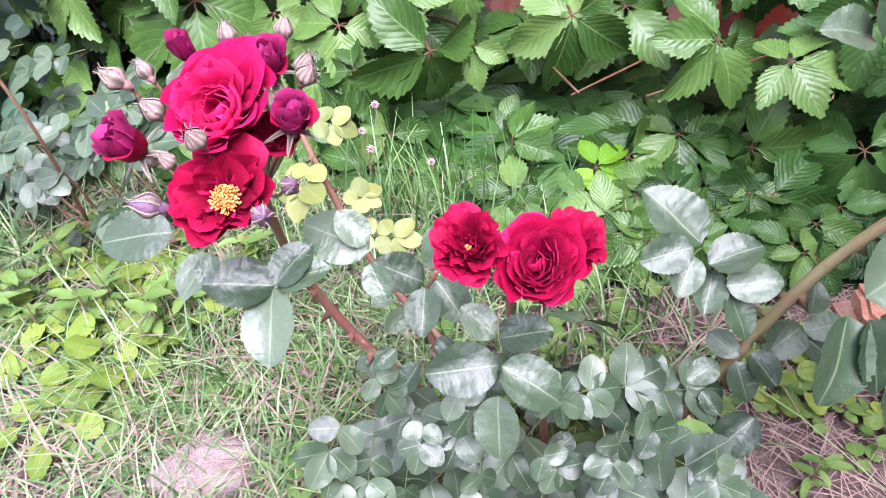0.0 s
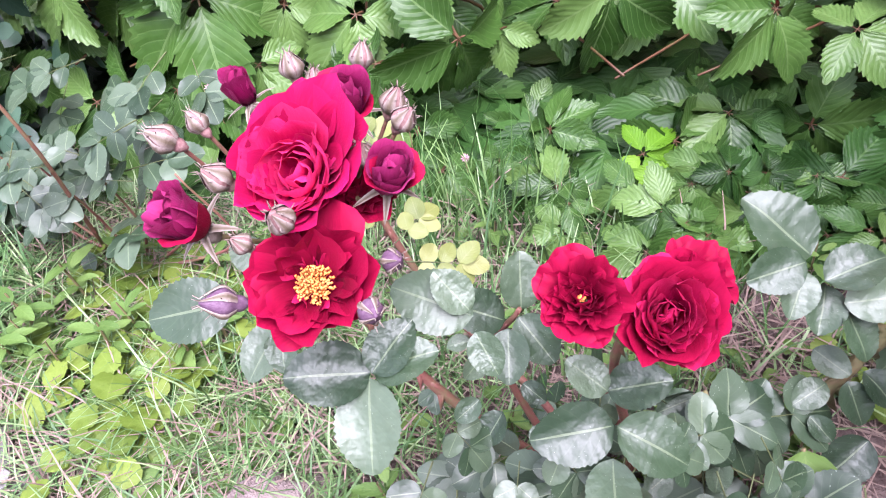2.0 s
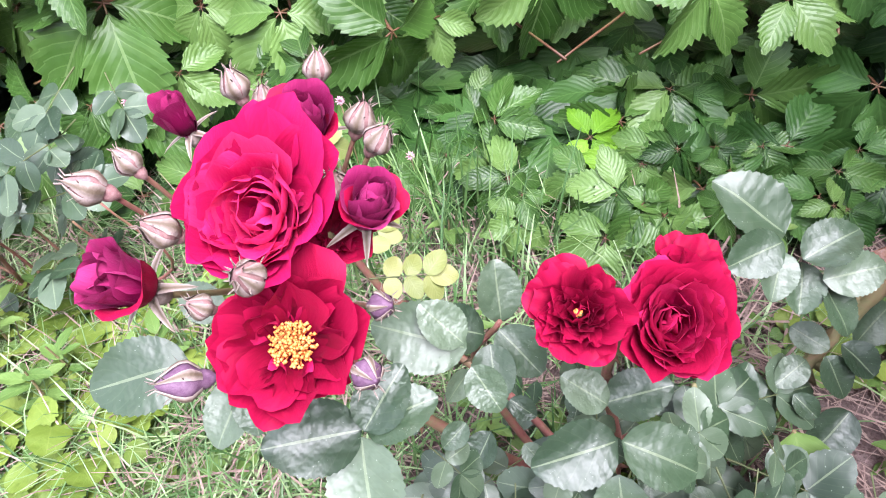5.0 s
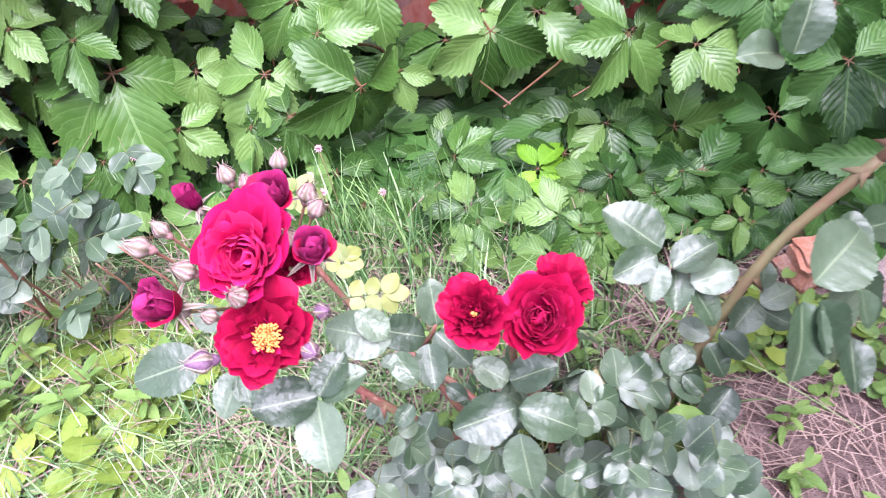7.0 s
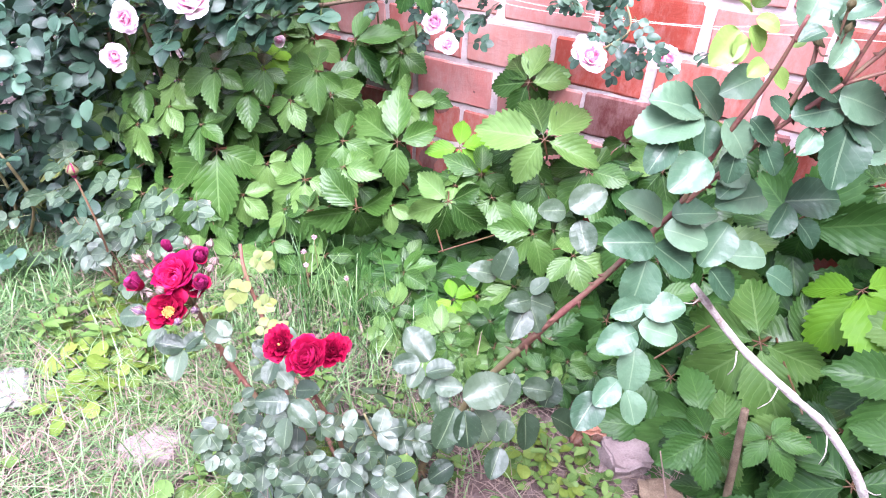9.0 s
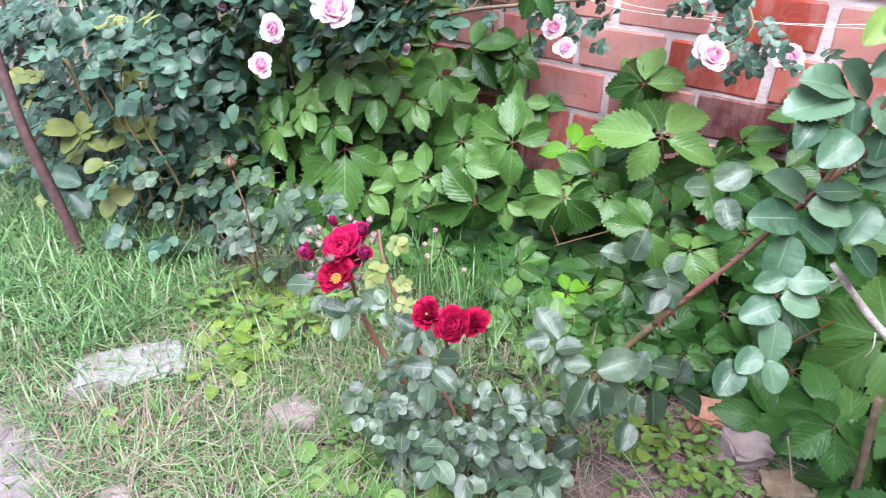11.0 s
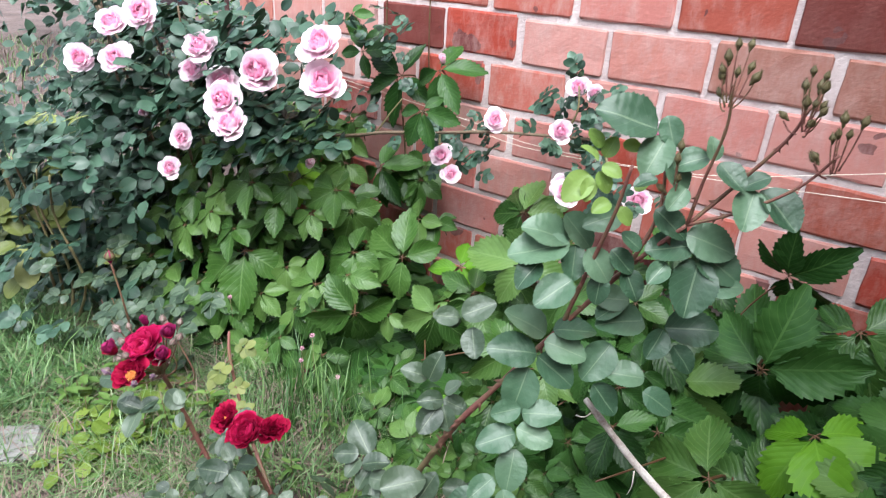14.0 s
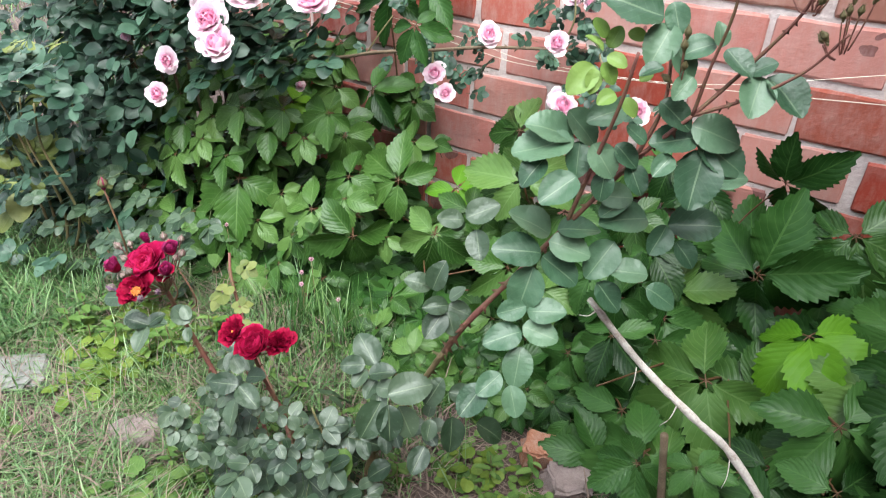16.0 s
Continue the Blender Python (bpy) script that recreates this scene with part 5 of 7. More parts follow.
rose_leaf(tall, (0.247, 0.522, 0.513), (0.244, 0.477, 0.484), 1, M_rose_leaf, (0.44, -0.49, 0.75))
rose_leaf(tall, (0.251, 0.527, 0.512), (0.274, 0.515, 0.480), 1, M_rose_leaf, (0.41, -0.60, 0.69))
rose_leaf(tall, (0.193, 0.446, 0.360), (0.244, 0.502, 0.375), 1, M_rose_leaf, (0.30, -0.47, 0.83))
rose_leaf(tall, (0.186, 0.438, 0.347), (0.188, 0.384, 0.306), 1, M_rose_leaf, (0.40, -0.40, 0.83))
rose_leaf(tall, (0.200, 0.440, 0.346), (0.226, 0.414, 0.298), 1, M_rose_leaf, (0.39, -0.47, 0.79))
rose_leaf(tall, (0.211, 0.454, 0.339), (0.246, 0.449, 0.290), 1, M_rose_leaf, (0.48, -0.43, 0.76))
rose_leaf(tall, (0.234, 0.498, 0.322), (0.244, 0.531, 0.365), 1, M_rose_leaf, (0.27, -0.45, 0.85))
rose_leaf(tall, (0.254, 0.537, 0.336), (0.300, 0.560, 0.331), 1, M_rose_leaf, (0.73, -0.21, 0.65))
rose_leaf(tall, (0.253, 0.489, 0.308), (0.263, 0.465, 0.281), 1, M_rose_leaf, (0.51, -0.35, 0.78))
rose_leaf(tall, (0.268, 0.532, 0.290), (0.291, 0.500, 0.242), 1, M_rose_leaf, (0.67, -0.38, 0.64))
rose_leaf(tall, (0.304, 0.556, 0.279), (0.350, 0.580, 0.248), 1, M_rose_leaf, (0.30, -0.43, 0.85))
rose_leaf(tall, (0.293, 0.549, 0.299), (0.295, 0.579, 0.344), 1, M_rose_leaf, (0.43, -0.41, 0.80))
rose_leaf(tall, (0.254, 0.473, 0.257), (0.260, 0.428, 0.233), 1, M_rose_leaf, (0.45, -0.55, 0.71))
rose_leaf(tall, (0.491, 0.660, 0.707), (0.450, 0.607, 0.714), 1, M_cane_leaf, (0.04, -0.60, 0.80))
rose_leaf(tall, (0.517, 0.674, 0.700), (0.580, 0.711, 0.707), 1, M_cane_leaf, (0.48, -0.43, 0.76))
rose_leaf(tall, (0.521, 0.655, 0.708), (0.516, 0.626, 0.673), 1, M_cane_leaf, (0.54, -0.35, 0.77))
rose_leaf(tall, (0.538, 0.656, 0.688), (0.571, 0.653, 0.662), 1, M_cane_leaf, (0.31, -0.59, 0.74))
rose_leaf(tall, (0.519, 0.626, 0.640), (0.474, 0.598, 0.648), 1, M_cane_leaf, (0.29, -0.30, 0.91))
rose_leaf(tall, (0.460, 0.643, 0.730), (0.444, 0.605, 0.717), 1, M_cane_leaf, (0.02, -0.47, 0.88))
rose_leaf(tall, (0.469, 0.651, 0.734), (0.430, 0.619, 0.740), 1, M_cane_leaf, (0.51, -0.56, 0.65))
rose_leaf(tall, (0.464, 0.623, 0.675), (0.452, 0.575, 0.636), 1, M_cane_leaf, (0.45, -0.45, 0.77))
rose_leaf(tall, (0.524, 0.610, 0.629), (0.567, 0.625, 0.611), 1, M_cane_leaf, (0.47, -0.41, 0.78))
rose_leaf(tall, (0.460, 0.591, 0.621), (0.498, 0.595, 0.587), 1, M_cane_leaf, (0.25, -0.44, 0.86))
rose_leaf(tall, (0.546, 0.648, 0.828), (0.555, 0.607, 0.764), 1, M_cane_leaf, (0.36, -0.56, 0.75))
rose_leaf(tall, (0.536, 0.647, 0.841), (0.491, 0.608, 0.835), 1, M_cane_leaf, (0.36, -0.35, 0.87))
rose_leaf(tall, (0.534, 0.655, 0.838), (0.597, 0.666, 0.807), 1, M_cane_leaf, (0.28, -0.49, 0.82))
rose_leaf(tall, (0.525, 0.640, 0.856), (0.585, 0.661, 0.845), 1, M_cane_leaf, (0.52, -0.65, 0.55))
rose_leaf(tall, (0.486, 0.624, 0.883), (0.530, 0.627, 0.860), 1, M_cane_leaf, (0.33, -0.53, 0.78))
rose_leaf(tall, (0.486, 0.601, 0.834), (0.463, 0.592, 0.854), 1, M_cane_leaf, (0.30, -0.51, 0.80))
rose_leaf(tall, (0.517, 0.615, 0.822), (0.508, 0.588, 0.801), 1, M_cane_leaf, (0.48, -0.47, 0.74))
rose_leaf(tall, (0.564, 0.638, 0.792), (0.601, 0.664, 0.806), 1, M_cane_leaf, (0.14, -0.50, 0.86))
rose_leaf(tall, (0.402, 0.574, 0.825), (0.342, 0.524, 0.809), 1, M_cane_leaf, (0.24, -0.47, 0.85))
rose_leaf(tall, (0.403, 0.590, 0.819), (0.416, 0.566, 0.780), 1, M_cane_leaf, (0.41, -0.45, 0.79))
rose_leaf(tall, (0.395, 0.588, 0.824), (0.351, 0.543, 0.847), 1, M_cane_leaf, (0.21, -0.38, 0.90))
rose_leaf(tall, (0.378, 0.597, 0.854), (0.420, 0.603, 0.818), 1, M_cane_leaf, (0.43, -0.40, 0.81))
rose_leaf(tall, (0.424, 0.582, 0.823), (0.460, 0.580, 0.789), 1, M_cane_leaf, (0.32, -0.69, 0.65))
rose_leaf(tall, (0.449, 0.598, 0.824), (0.482, 0.600, 0.803), 1, M_cane_leaf, (0.21, -0.61, 0.76))
rose_leaf(tall, (0.443, 0.625, 0.864), (0.418, 0.581, 0.857), 1, M_cane_leaf, (0.56, -0.32, 0.77))
rose_leaf(tall, (0.469, 0.607, 0.799), (0.496, 0.597, 0.769), 1, M_cane_leaf, (0.47, -0.56, 0.69))
rose_leaf(tall, (0.445, 0.590, 0.789), (0.450, 0.572, 0.755), 1, M_cane_leaf, (0.23, -0.60, 0.77))
rose_leaf(tall, (0.379, 0.542, 0.803), (0.368, 0.506, 0.778), 1, M_cane_leaf, (0.12, -0.45, 0.89))
rose_leaf(tall, (0.420, 0.558, 0.784), (0.398, 0.508, 0.763), 1, M_cane_leaf, (0.44, -0.30, 0.85))
rose_leaf(tall, (0.466, 0.637, 0.979), (0.410, 0.588, 1.005), 1, M_cane_leaf, (0.35, -0.66, 0.66))
rose_leaf(tall, (0.470, 0.650, 0.995), (0.489, 0.639, 0.963), 1, M_cane_leaf, (0.11, -0.52, 0.85))
rose_leaf(tall, (0.477, 0.641, 0.971), (0.471, 0.604, 0.930), 1, M_cane_leaf, (0.27, -0.59, 0.76))
rose_leaf(tall, (0.489, 0.630, 0.950), (0.519, 0.627, 0.915), 1, M_cane_leaf, (0.39, -0.42, 0.82))
rose_leaf(tall, (0.528, 0.654, 0.955), (0.497, 0.625, 0.944), 1, M_cane_leaf, (0.39, -0.52, 0.76))
rose_leaf(tall, (0.536, 0.648, 0.952), (0.530, 0.649, 0.980), 1, M_cane_leaf, (0.33, -0.40, 0.86))
rose_leaf(tall, (0.543, 0.647, 0.952), (0.579, 0.638, 0.930), 1, M_cane_leaf, (0.28, -0.59, 0.76))
rose_leaf(tall, (0.586, 0.663, 0.925), (0.592, 0.622, 0.889), 1, M_cane_leaf, (0.34, -0.43, 0.84))
rose_leaf(tall, (0.590, 0.674, 0.923), (0.641, 0.663, 0.891), 1, M_cane_leaf, (0.18, -0.47, 0.86))
rose_leaf(tall, (0.570, 0.658, 0.925), (0.596, 0.673, 0.943), 1, M_cane_leaf, (0.42, -0.37, 0.83))
rose_leaf(tall, (0.518, 0.626, 0.919), (0.508, 0.603, 0.896), 1, M_cane_leaf, (0.50, -0.53, 0.69))
rose_leaf(tall, (0.490, 0.598, 0.930), (0.470, 0.579, 0.921), 1, M_cane_leaf, (0.23, -0.34, 0.91))
rose_leaf(tall, (0.411, 0.580, 0.921), (0.401, 0.541, 0.896), 1, M_shoot_leaf, (0.44, -0.40, 0.80))
rose_leaf(tall, (0.415, 0.572, 0.920), (0.422, 0.559, 0.893), 1, M_shoot_leaf, (0.41, -0.34, 0.85))
rose_leaf(tall, (0.417, 0.587, 0.938), (0.398, 0.573, 0.956), 1, M_shoot_leaf, (0.28, -0.31, 0.91))
rose_leaf(tall, (0.418, 0.601, 0.940), (0.426, 0.611, 0.966), 1, M_shoot_leaf, (0.47, -0.36, 0.80))
rose_leaf(tall, (0.424, 0.584, 0.934), (0.450, 0.586, 0.928), 1, M_shoot_leaf, (0.34, -0.62, 0.71))
rose_leaf(tall, (0.421, 0.582, 0.926), (0.441, 0.580, 0.905), 1, M_shoot_leaf, (0.36, -0.61, 0.71))
rose_leaf(tall, (0.415, 0.596, 0.952), (0.397, 0.594, 0.974), 1, M_shoot_leaf, (0.43, -0.46, 0.78))
rose_leaf(tall, (0.419, 0.603, 0.987), (0.406, 0.593, 1.000), 1, M_shoot_leaf, (0.49, -0.41, 0.77))
rose_leaf(tall, (0.432, 0.618, 0.958), (0.456, 0.625, 0.954), 1, M_shoot_leaf, (0.48, -0.61, 0.63))
rose_leaf(tall, (0.463, 0.600, 0.909), (0.477, 0.606, 0.918), 1, M_shoot_leaf, (0.40, -0.48, 0.78))
rose_leaf(tall, (0.445, 0.574, 0.896), (0.435, 0.550, 0.885), 1, M_shoot_leaf, (0.39, -0.59, 0.71))
rose_leaf(tall, (0.456, 0.578, 0.890), (0.476, 0.581, 0.872), 1, M_shoot_leaf, (0.17, -0.52, 0.83))
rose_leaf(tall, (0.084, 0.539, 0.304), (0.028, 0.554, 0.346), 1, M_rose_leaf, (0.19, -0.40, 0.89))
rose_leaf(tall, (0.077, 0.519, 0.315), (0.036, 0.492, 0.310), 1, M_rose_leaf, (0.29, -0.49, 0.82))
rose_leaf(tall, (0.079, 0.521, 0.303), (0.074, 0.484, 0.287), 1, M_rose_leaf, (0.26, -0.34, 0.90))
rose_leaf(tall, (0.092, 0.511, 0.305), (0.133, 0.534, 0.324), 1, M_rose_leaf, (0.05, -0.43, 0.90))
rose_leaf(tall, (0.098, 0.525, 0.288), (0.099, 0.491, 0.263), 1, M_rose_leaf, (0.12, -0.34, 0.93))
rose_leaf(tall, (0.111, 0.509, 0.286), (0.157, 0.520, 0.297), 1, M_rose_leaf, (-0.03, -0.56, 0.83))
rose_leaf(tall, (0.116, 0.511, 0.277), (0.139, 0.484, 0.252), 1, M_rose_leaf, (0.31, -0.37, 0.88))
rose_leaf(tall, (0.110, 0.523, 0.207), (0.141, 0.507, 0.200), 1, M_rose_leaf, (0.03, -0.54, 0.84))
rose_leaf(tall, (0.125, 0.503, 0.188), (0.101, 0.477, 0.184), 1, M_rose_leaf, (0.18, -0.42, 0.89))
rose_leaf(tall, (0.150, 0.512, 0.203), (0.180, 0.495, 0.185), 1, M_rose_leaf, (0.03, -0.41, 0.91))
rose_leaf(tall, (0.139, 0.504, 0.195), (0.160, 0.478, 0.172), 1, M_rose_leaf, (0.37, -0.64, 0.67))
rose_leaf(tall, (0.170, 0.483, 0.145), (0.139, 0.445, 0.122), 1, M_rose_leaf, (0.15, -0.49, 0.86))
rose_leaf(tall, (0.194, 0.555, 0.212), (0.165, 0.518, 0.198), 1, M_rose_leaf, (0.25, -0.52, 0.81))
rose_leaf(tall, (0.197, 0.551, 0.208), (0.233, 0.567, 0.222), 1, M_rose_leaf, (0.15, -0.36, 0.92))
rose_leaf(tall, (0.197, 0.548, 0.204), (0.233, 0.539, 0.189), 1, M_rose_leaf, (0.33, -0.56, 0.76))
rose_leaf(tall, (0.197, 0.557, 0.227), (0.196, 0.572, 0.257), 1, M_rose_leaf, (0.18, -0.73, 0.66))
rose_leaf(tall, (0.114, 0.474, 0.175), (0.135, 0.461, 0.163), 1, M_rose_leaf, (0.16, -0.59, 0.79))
# ---- pink climbing rose at the wall ----
pink = thing("pink_rose_bush", "large dark-leaved rose bush full of pale pink cupped blooms", "rose bush", (-1.0, 1.05, 0.0))


def pink_bloom(parent, at, face, radius, seed=0, closed=False):
    return bloom(parent, at, face, radius * 0.9, BUD_ROSE if closed else PINK_ROSE, (M_pink, M_pink_deep), 0.0, M_bud_green, seed, "bloom", "", 0.6)


FACE = Vector((0.5, -0.7, 0.5))
for k, (x, y, z, r) in enumerate([(-1.4, 0.82, 0.795, 0.05), (-1.2, 0.83, 0.815, 0.052), (-1.25, 0.86, 0.905, 0.054), (-1.1, 0.87, 0.955, 0.055), (-0.9, 0.91, 0.88, 0.052), (-0.96, 0.925, 0.808, 0.042), (-0.68, 0.93, 0.845, 0.062), (-0.78, 0.89, 0.805, 0.05),
                               (-0.745, 0.86, 0.77, 0.056), (-0.694, 0.849, 0.715, 0.056), (-0.52, 0.999, 0.923, 0.056), (-0.508, 0.992, 0.832, 0.062)]):
    pink_bloom(pink, on(pink, (x, y, z)), FACE + Vector((RNG.uniform(-0.3, 0.3), 0, RNG.uniform(-0.2, 0.35))), r, k)
for k, (x, y, z, r) in enumerate([(-0.927, 0.845, 0.643, 0.036), (-0.966, 0.818, 0.549, 0.034), (-1.124, 0.858, 0.673, 0.028), (-1.3, 0.85, 0.6, 0.012), (-0.706, 1.128, 0.566, 0.028)]):
    pink_bloom(pink, on(pink, (x, y, z)), FACE + Vector((RNG.uniform(-0.3, 0.3), 0, RNG.uniform(-0.5, 0.2))), r, k + 3, k >= 2)
for k in range(6):
    x = -1.55 + 0.09 * k
    cane(pink, [(-1.25 + 0.02 * k, 1.15, 0), (x, 1.05, 0.35), (x + RNG.uniform(-0.1, 0.1), 0.98, 0.7), (x + RNG.uniform(-0.15, 0.15), 0.92, 0.98)], 0.007, 0.003, M_bark, 8)
for k in range(290):
    u, w = RNG.uniform(0, 6.28), RNG.uniform(-0.75, 1)
    ring = math.sqrt(max(0.0, 1 - w * w)) if w > -0.5 else 0.9
    s = RNG.uniform(0.62, 1.0)
    b = Vector((-1.2 + 0.72 * ring * math.cos(u) * s, 1.08 - 0.24 * abs(ring * math.sin(u)) * s + 0.1 * RNG.random(), 0.66 + 0.36 * w * s))
    if b.x > -1.15 and b.z < 0.62:
        continue
    out = Vector((math.cos(u) * 0.6, -0.9, RNG.uniform(-0.5, 0.4))).normalized()
    rose_leaf(pink, b, b + out * RNG.uniform(0.1, 0.145), 5, M_bush_leaf, Vector((RNG.uniform(-0.4, 0.6), -0.6, RNG.uniform(0.3, 1.0))), 0.72)
inner = Builder()
for k in range(2000):
    b = Vector((RNG.uniform(-2.1, -0.62), RNG.uniform(0.85, 1.4), RNG.uniform(0.1, 0.98)))
    if b.x > -1.2 and b.z < 0.62:
        continue
    L = RNG.uniform(0.04, 0.06)
    d = Vector((RNG.uniform(-1, 1), RNG.uniform(-1, 0.2), RNG.uniform(-0.8, 0.5))).normalized()
    v, f, u = blade(1.0, 0.7, "ovate", 0, 0.2, 0.15, 5, 0, k)
    inner.add(v, f, u, 0, aim(b, b + d * L, (RNG.uniform(-1, 1), -0.6, 0.8)))
tagged(child("inner_foliage", inner.mesh("inner_foliage", M_bush_leaf), pink, Matrix.Translation(-Vector(pink.location))), kind="stuff")

# its long shoot along the wall
shoot = thing("pink_rose_shoot", "long thin rose branch tied along the wall with pink blooms", "rose branch", (-1.0, 1.29, 0.572))
cane(shoot, [(-1.0, 1.29, 0.572), (-0.73, 1.285, 0.61), (-0.57, 1.28, 0.653), (-0.364, 1.29, 0.693), (-0.2, 1.31, 0.725), (-0.032, 1.33, 0.745), (0.1, 1.34, 0.76)], 0.006, 0.0035, M_bark, 12, "branch")
cane(shoot, [(-0.6, 1.28, 0.64), (-0.56, 1.29, 0.7), (-0.52, 1.31, 0.76)], 0.003, 0.002, M_stem_green, 4, "side_twig")
cane(shoot, [(-0.36, 1.29, 0.69), (-0.35, 1.28, 0.66), (-0.32, 1.27, 0.62)], 0.003, 0.002, M_stem_green, 3, "side_twig")
cane(shoot, [(0.0, 1.335, 0.75), (0.03, 1.33, 0.82), (0.02, 1.34, 0.88)], 0.003, 0.002, M_stem_green, 3, "side_twig")
cane(shoot, [(0.1, 1.34, 0.76), (0.14, 1.3, 0.7), (0.1, 1.24, 0.66)], 0.003, 0.002, M_stem_green, 3, "side_twig")
for k, (x, y, z, r) in enumerate([(-0.329, 1.261, 0.636, 0.04), (-0.298, 1.267, 0.589, 0.034), (-0.201, 1.321, 0.75, 0.04), (0.0, 1.31, 0.765, 0.036), (0.01, 1.36, 0.865, 0.036), (0.05, 1.36, 0.86, 0.03), (0.09, 1.2, 0.65, 0.042), (0.062, 1.225, 0.66, 0.034), (0.225, 1.31, 0.64, 0.042), (0.2, 1.42, 0.785, 0.03)]):
    pink_bloom(shoot, on(shoot, (x, y, z)), FACE + Vector((RNG.uniform(-0.2, 0.2), 0, RNG.uniform(-0.2, 0.3))), r * 0.9, k + 1)
pink_bloom(shoot, on(shoot, (-0.37, 1.3, 0.885)), (0.3, -0.6, 0.6), 0.022, 2, True)
for lo, hi, count, zz in (((-0.62, 1.31, 0.62), (-0.2, 1.4, 0.78), 26, 0), ((-0.4, 1.32, 0.58), (-0.25, 1.37, 0.7), 8, 0), ((-0.1, 1.35, 0.66), (0.12, 1.42, 0.92), 24, 0), ((0.02, 1.2, 0.62), (0.3, 1.38, 0.78), 24, 0), ((-0.75, 1.3, 0.82), (-0.55, 1.42, 1.0), 12, 0)):
    for k in range(count):
        b = Vector([RNG.uniform(a, c) for a, c in zip(lo, hi)])
        d = Vector((RNG.uniform(-1, 1), RNG.uniform(-1, 0.1), RNG.uniform(-0.7, 0.6))).normalized()
        rose_leaf(shoot, b, b + d * RNG.uniform(0.05, 0.085), RNG.choice((5, 7)), M_bush_leaf, (RNG.uniform(-0.3, 0.6), -0.7, 0.7), 0.72)

# ---- yellowing rose by the iron rod ----
yellow = thing("yellowing_rose_bush", "thin rose bush with yellow-green leaves beside a rusty rod", "rose bush", (-1.32, 0.52, 0.0))
for k in range(5):
    x = -1.5 + 0.09 * k
    cane(yellow, [(-1.32 + 0.03 * (k - 2), 0.6, 0), (x, 0.6, 0.2), (x + RNG.uniform(-0.05, 0.05), 0.57, 0.4), (x + RNG.uniform(-0.05, 0.05), 0.55, 0.55)], 0.005, 0.0025, M_stem_green, 6)
for k in range(200):
    b = Vector((RNG.uniform(-2.5, -1.08), RNG.uniform(0.46, 0.75), RNG.uniform(0.08, 0.68)))
    d = Vector((RNG.uniform(-1, 1), RNG.uniform(-1, 0.3), RNG.uniform(-0.5, 0.2))).normalized()
    rose_leaf(yellow, b, b + d * RNG.uniform(0.1, 0.14), RNG.choice((5, 5, 7)), M_yellow_leaf if RNG.random() < 0.12 else M_bush_leaf, None, 0.7)

rose_leaf(yellow, (-1.432, 0.506, 0.360), (-1.469, 0.421, 0.387), 1, M_yellow_leaf, (0.36, -0.26, 0.90))
rose_leaf(yellow, (-1.433, 0.509, 0.346), (-1.445, 0.442, 0.317), 1, M_yellow_leaf, (0.29, -0.21, 0.93))
rose_leaf(yellow, (-1.422, 0.520, 0.355), (-1.445, 0.533, 0.406), 1, M_yellow_leaf, (0.33, -0.13, 0.94))
rose_leaf(yellow, (-1.409, 0.525, 0.352), (-1.366, 0.581, 0.375), 1, M_yellow_leaf, (0.30, -0.47, 0.83))
rose_leaf(yellow, (-1.415, 0.520, 0.342), (-1.362, 0.537, 0.306), 1, M_yellow_leaf, (0.40, -0.40, 0.83))
rose_leaf(yellow, (-1.342, 0.592, 0.336), (-1.372, 0.601, 0.394), 1, M_yellow_leaf, (0.39, -0.47, 0.79))
rose_leaf(yellow, (-1.343, 0.603, 0.342), (-1.330, 0.663, 0.384), 1, M_yellow_leaf, (0.48, -0.43, 0.76))
rose_leaf(yellow, (-1.350, 0.594, 0.323), (-1.358, 0.537, 0.313), 1, M_yellow_leaf, (0.31, -0.40, 0.86))
rose_leaf(yellow, (-1.338, 0.604, 0.324), (-1.285, 0.647, 0.338), 1, M_yellow_leaf, (0.20, -0.40, 0.89))
rose_leaf(yellow, (-1.338, 0.609, 0.332), (-1.237, 0.702, 0.347), 1, M_yellow_leaf, (0.18, -0.42, 0.89))
rose_leaf(yellow, (-1.418, 0.696, 0.498), (-1.440, 0.675, 0.542), 1, M_yellow_leaf, (0.50, -0.46, 0.73))
rose_leaf(yellow, (-1.383, 0.699, 0.496), (-1.336, 0.691, 0.454), 1, M_yellow_leaf, (0.49, -0.00, 0.87))
rose_leaf(yellow, (-1.395, 0.687, 0.487), (-1.393, 0.637, 0.455), 1, M_yellow_leaf, (0.31, -0.31, 0.90))
rose_leaf(yellow, (-1.319, 0.535, 0.243), (-1.266, 0.484, 0.173), 1, M_yellow_leaf, (0.47, -0.28, 0.84))
rose_leaf(yellow, (-1.332, 0.536, 0.248), (-1.358, 0.491, 0.271), 1, M_yellow_leaf, (0.39, -0.40, 0.83))
rose_leaf(yellow, (-1.320, 0.540, 0.260), (-1.254, 0.574, 0.259), 1, M_yellow_leaf, (0.30, -0.25, 0.92))
rose_leaf(yellow, (-1.365, 0.515, 0.282), (-1.366, 0.455, 0.264), 1, M_yellow_leaf, (0.52, -0.52, 0.68))
rose_leaf(yellow, (-1.304, 0.490, 0.192), (-1.303, 0.433, 0.151), 1, M_yellow_leaf, (0.42, -0.37, 0.83))
rose_leaf(yellow, (-1.592, 0.458, 0.206), (-1.500, 0.485, 0.176), 1, M_bush_leaf, (0.42, -0.61, 0.67))
rose_leaf(yellow, (-1.604, 0.476, 0.218), (-1.612, 0.406, 0.204), 1, M_bush_leaf, (0.48, -0.42, 0.77))
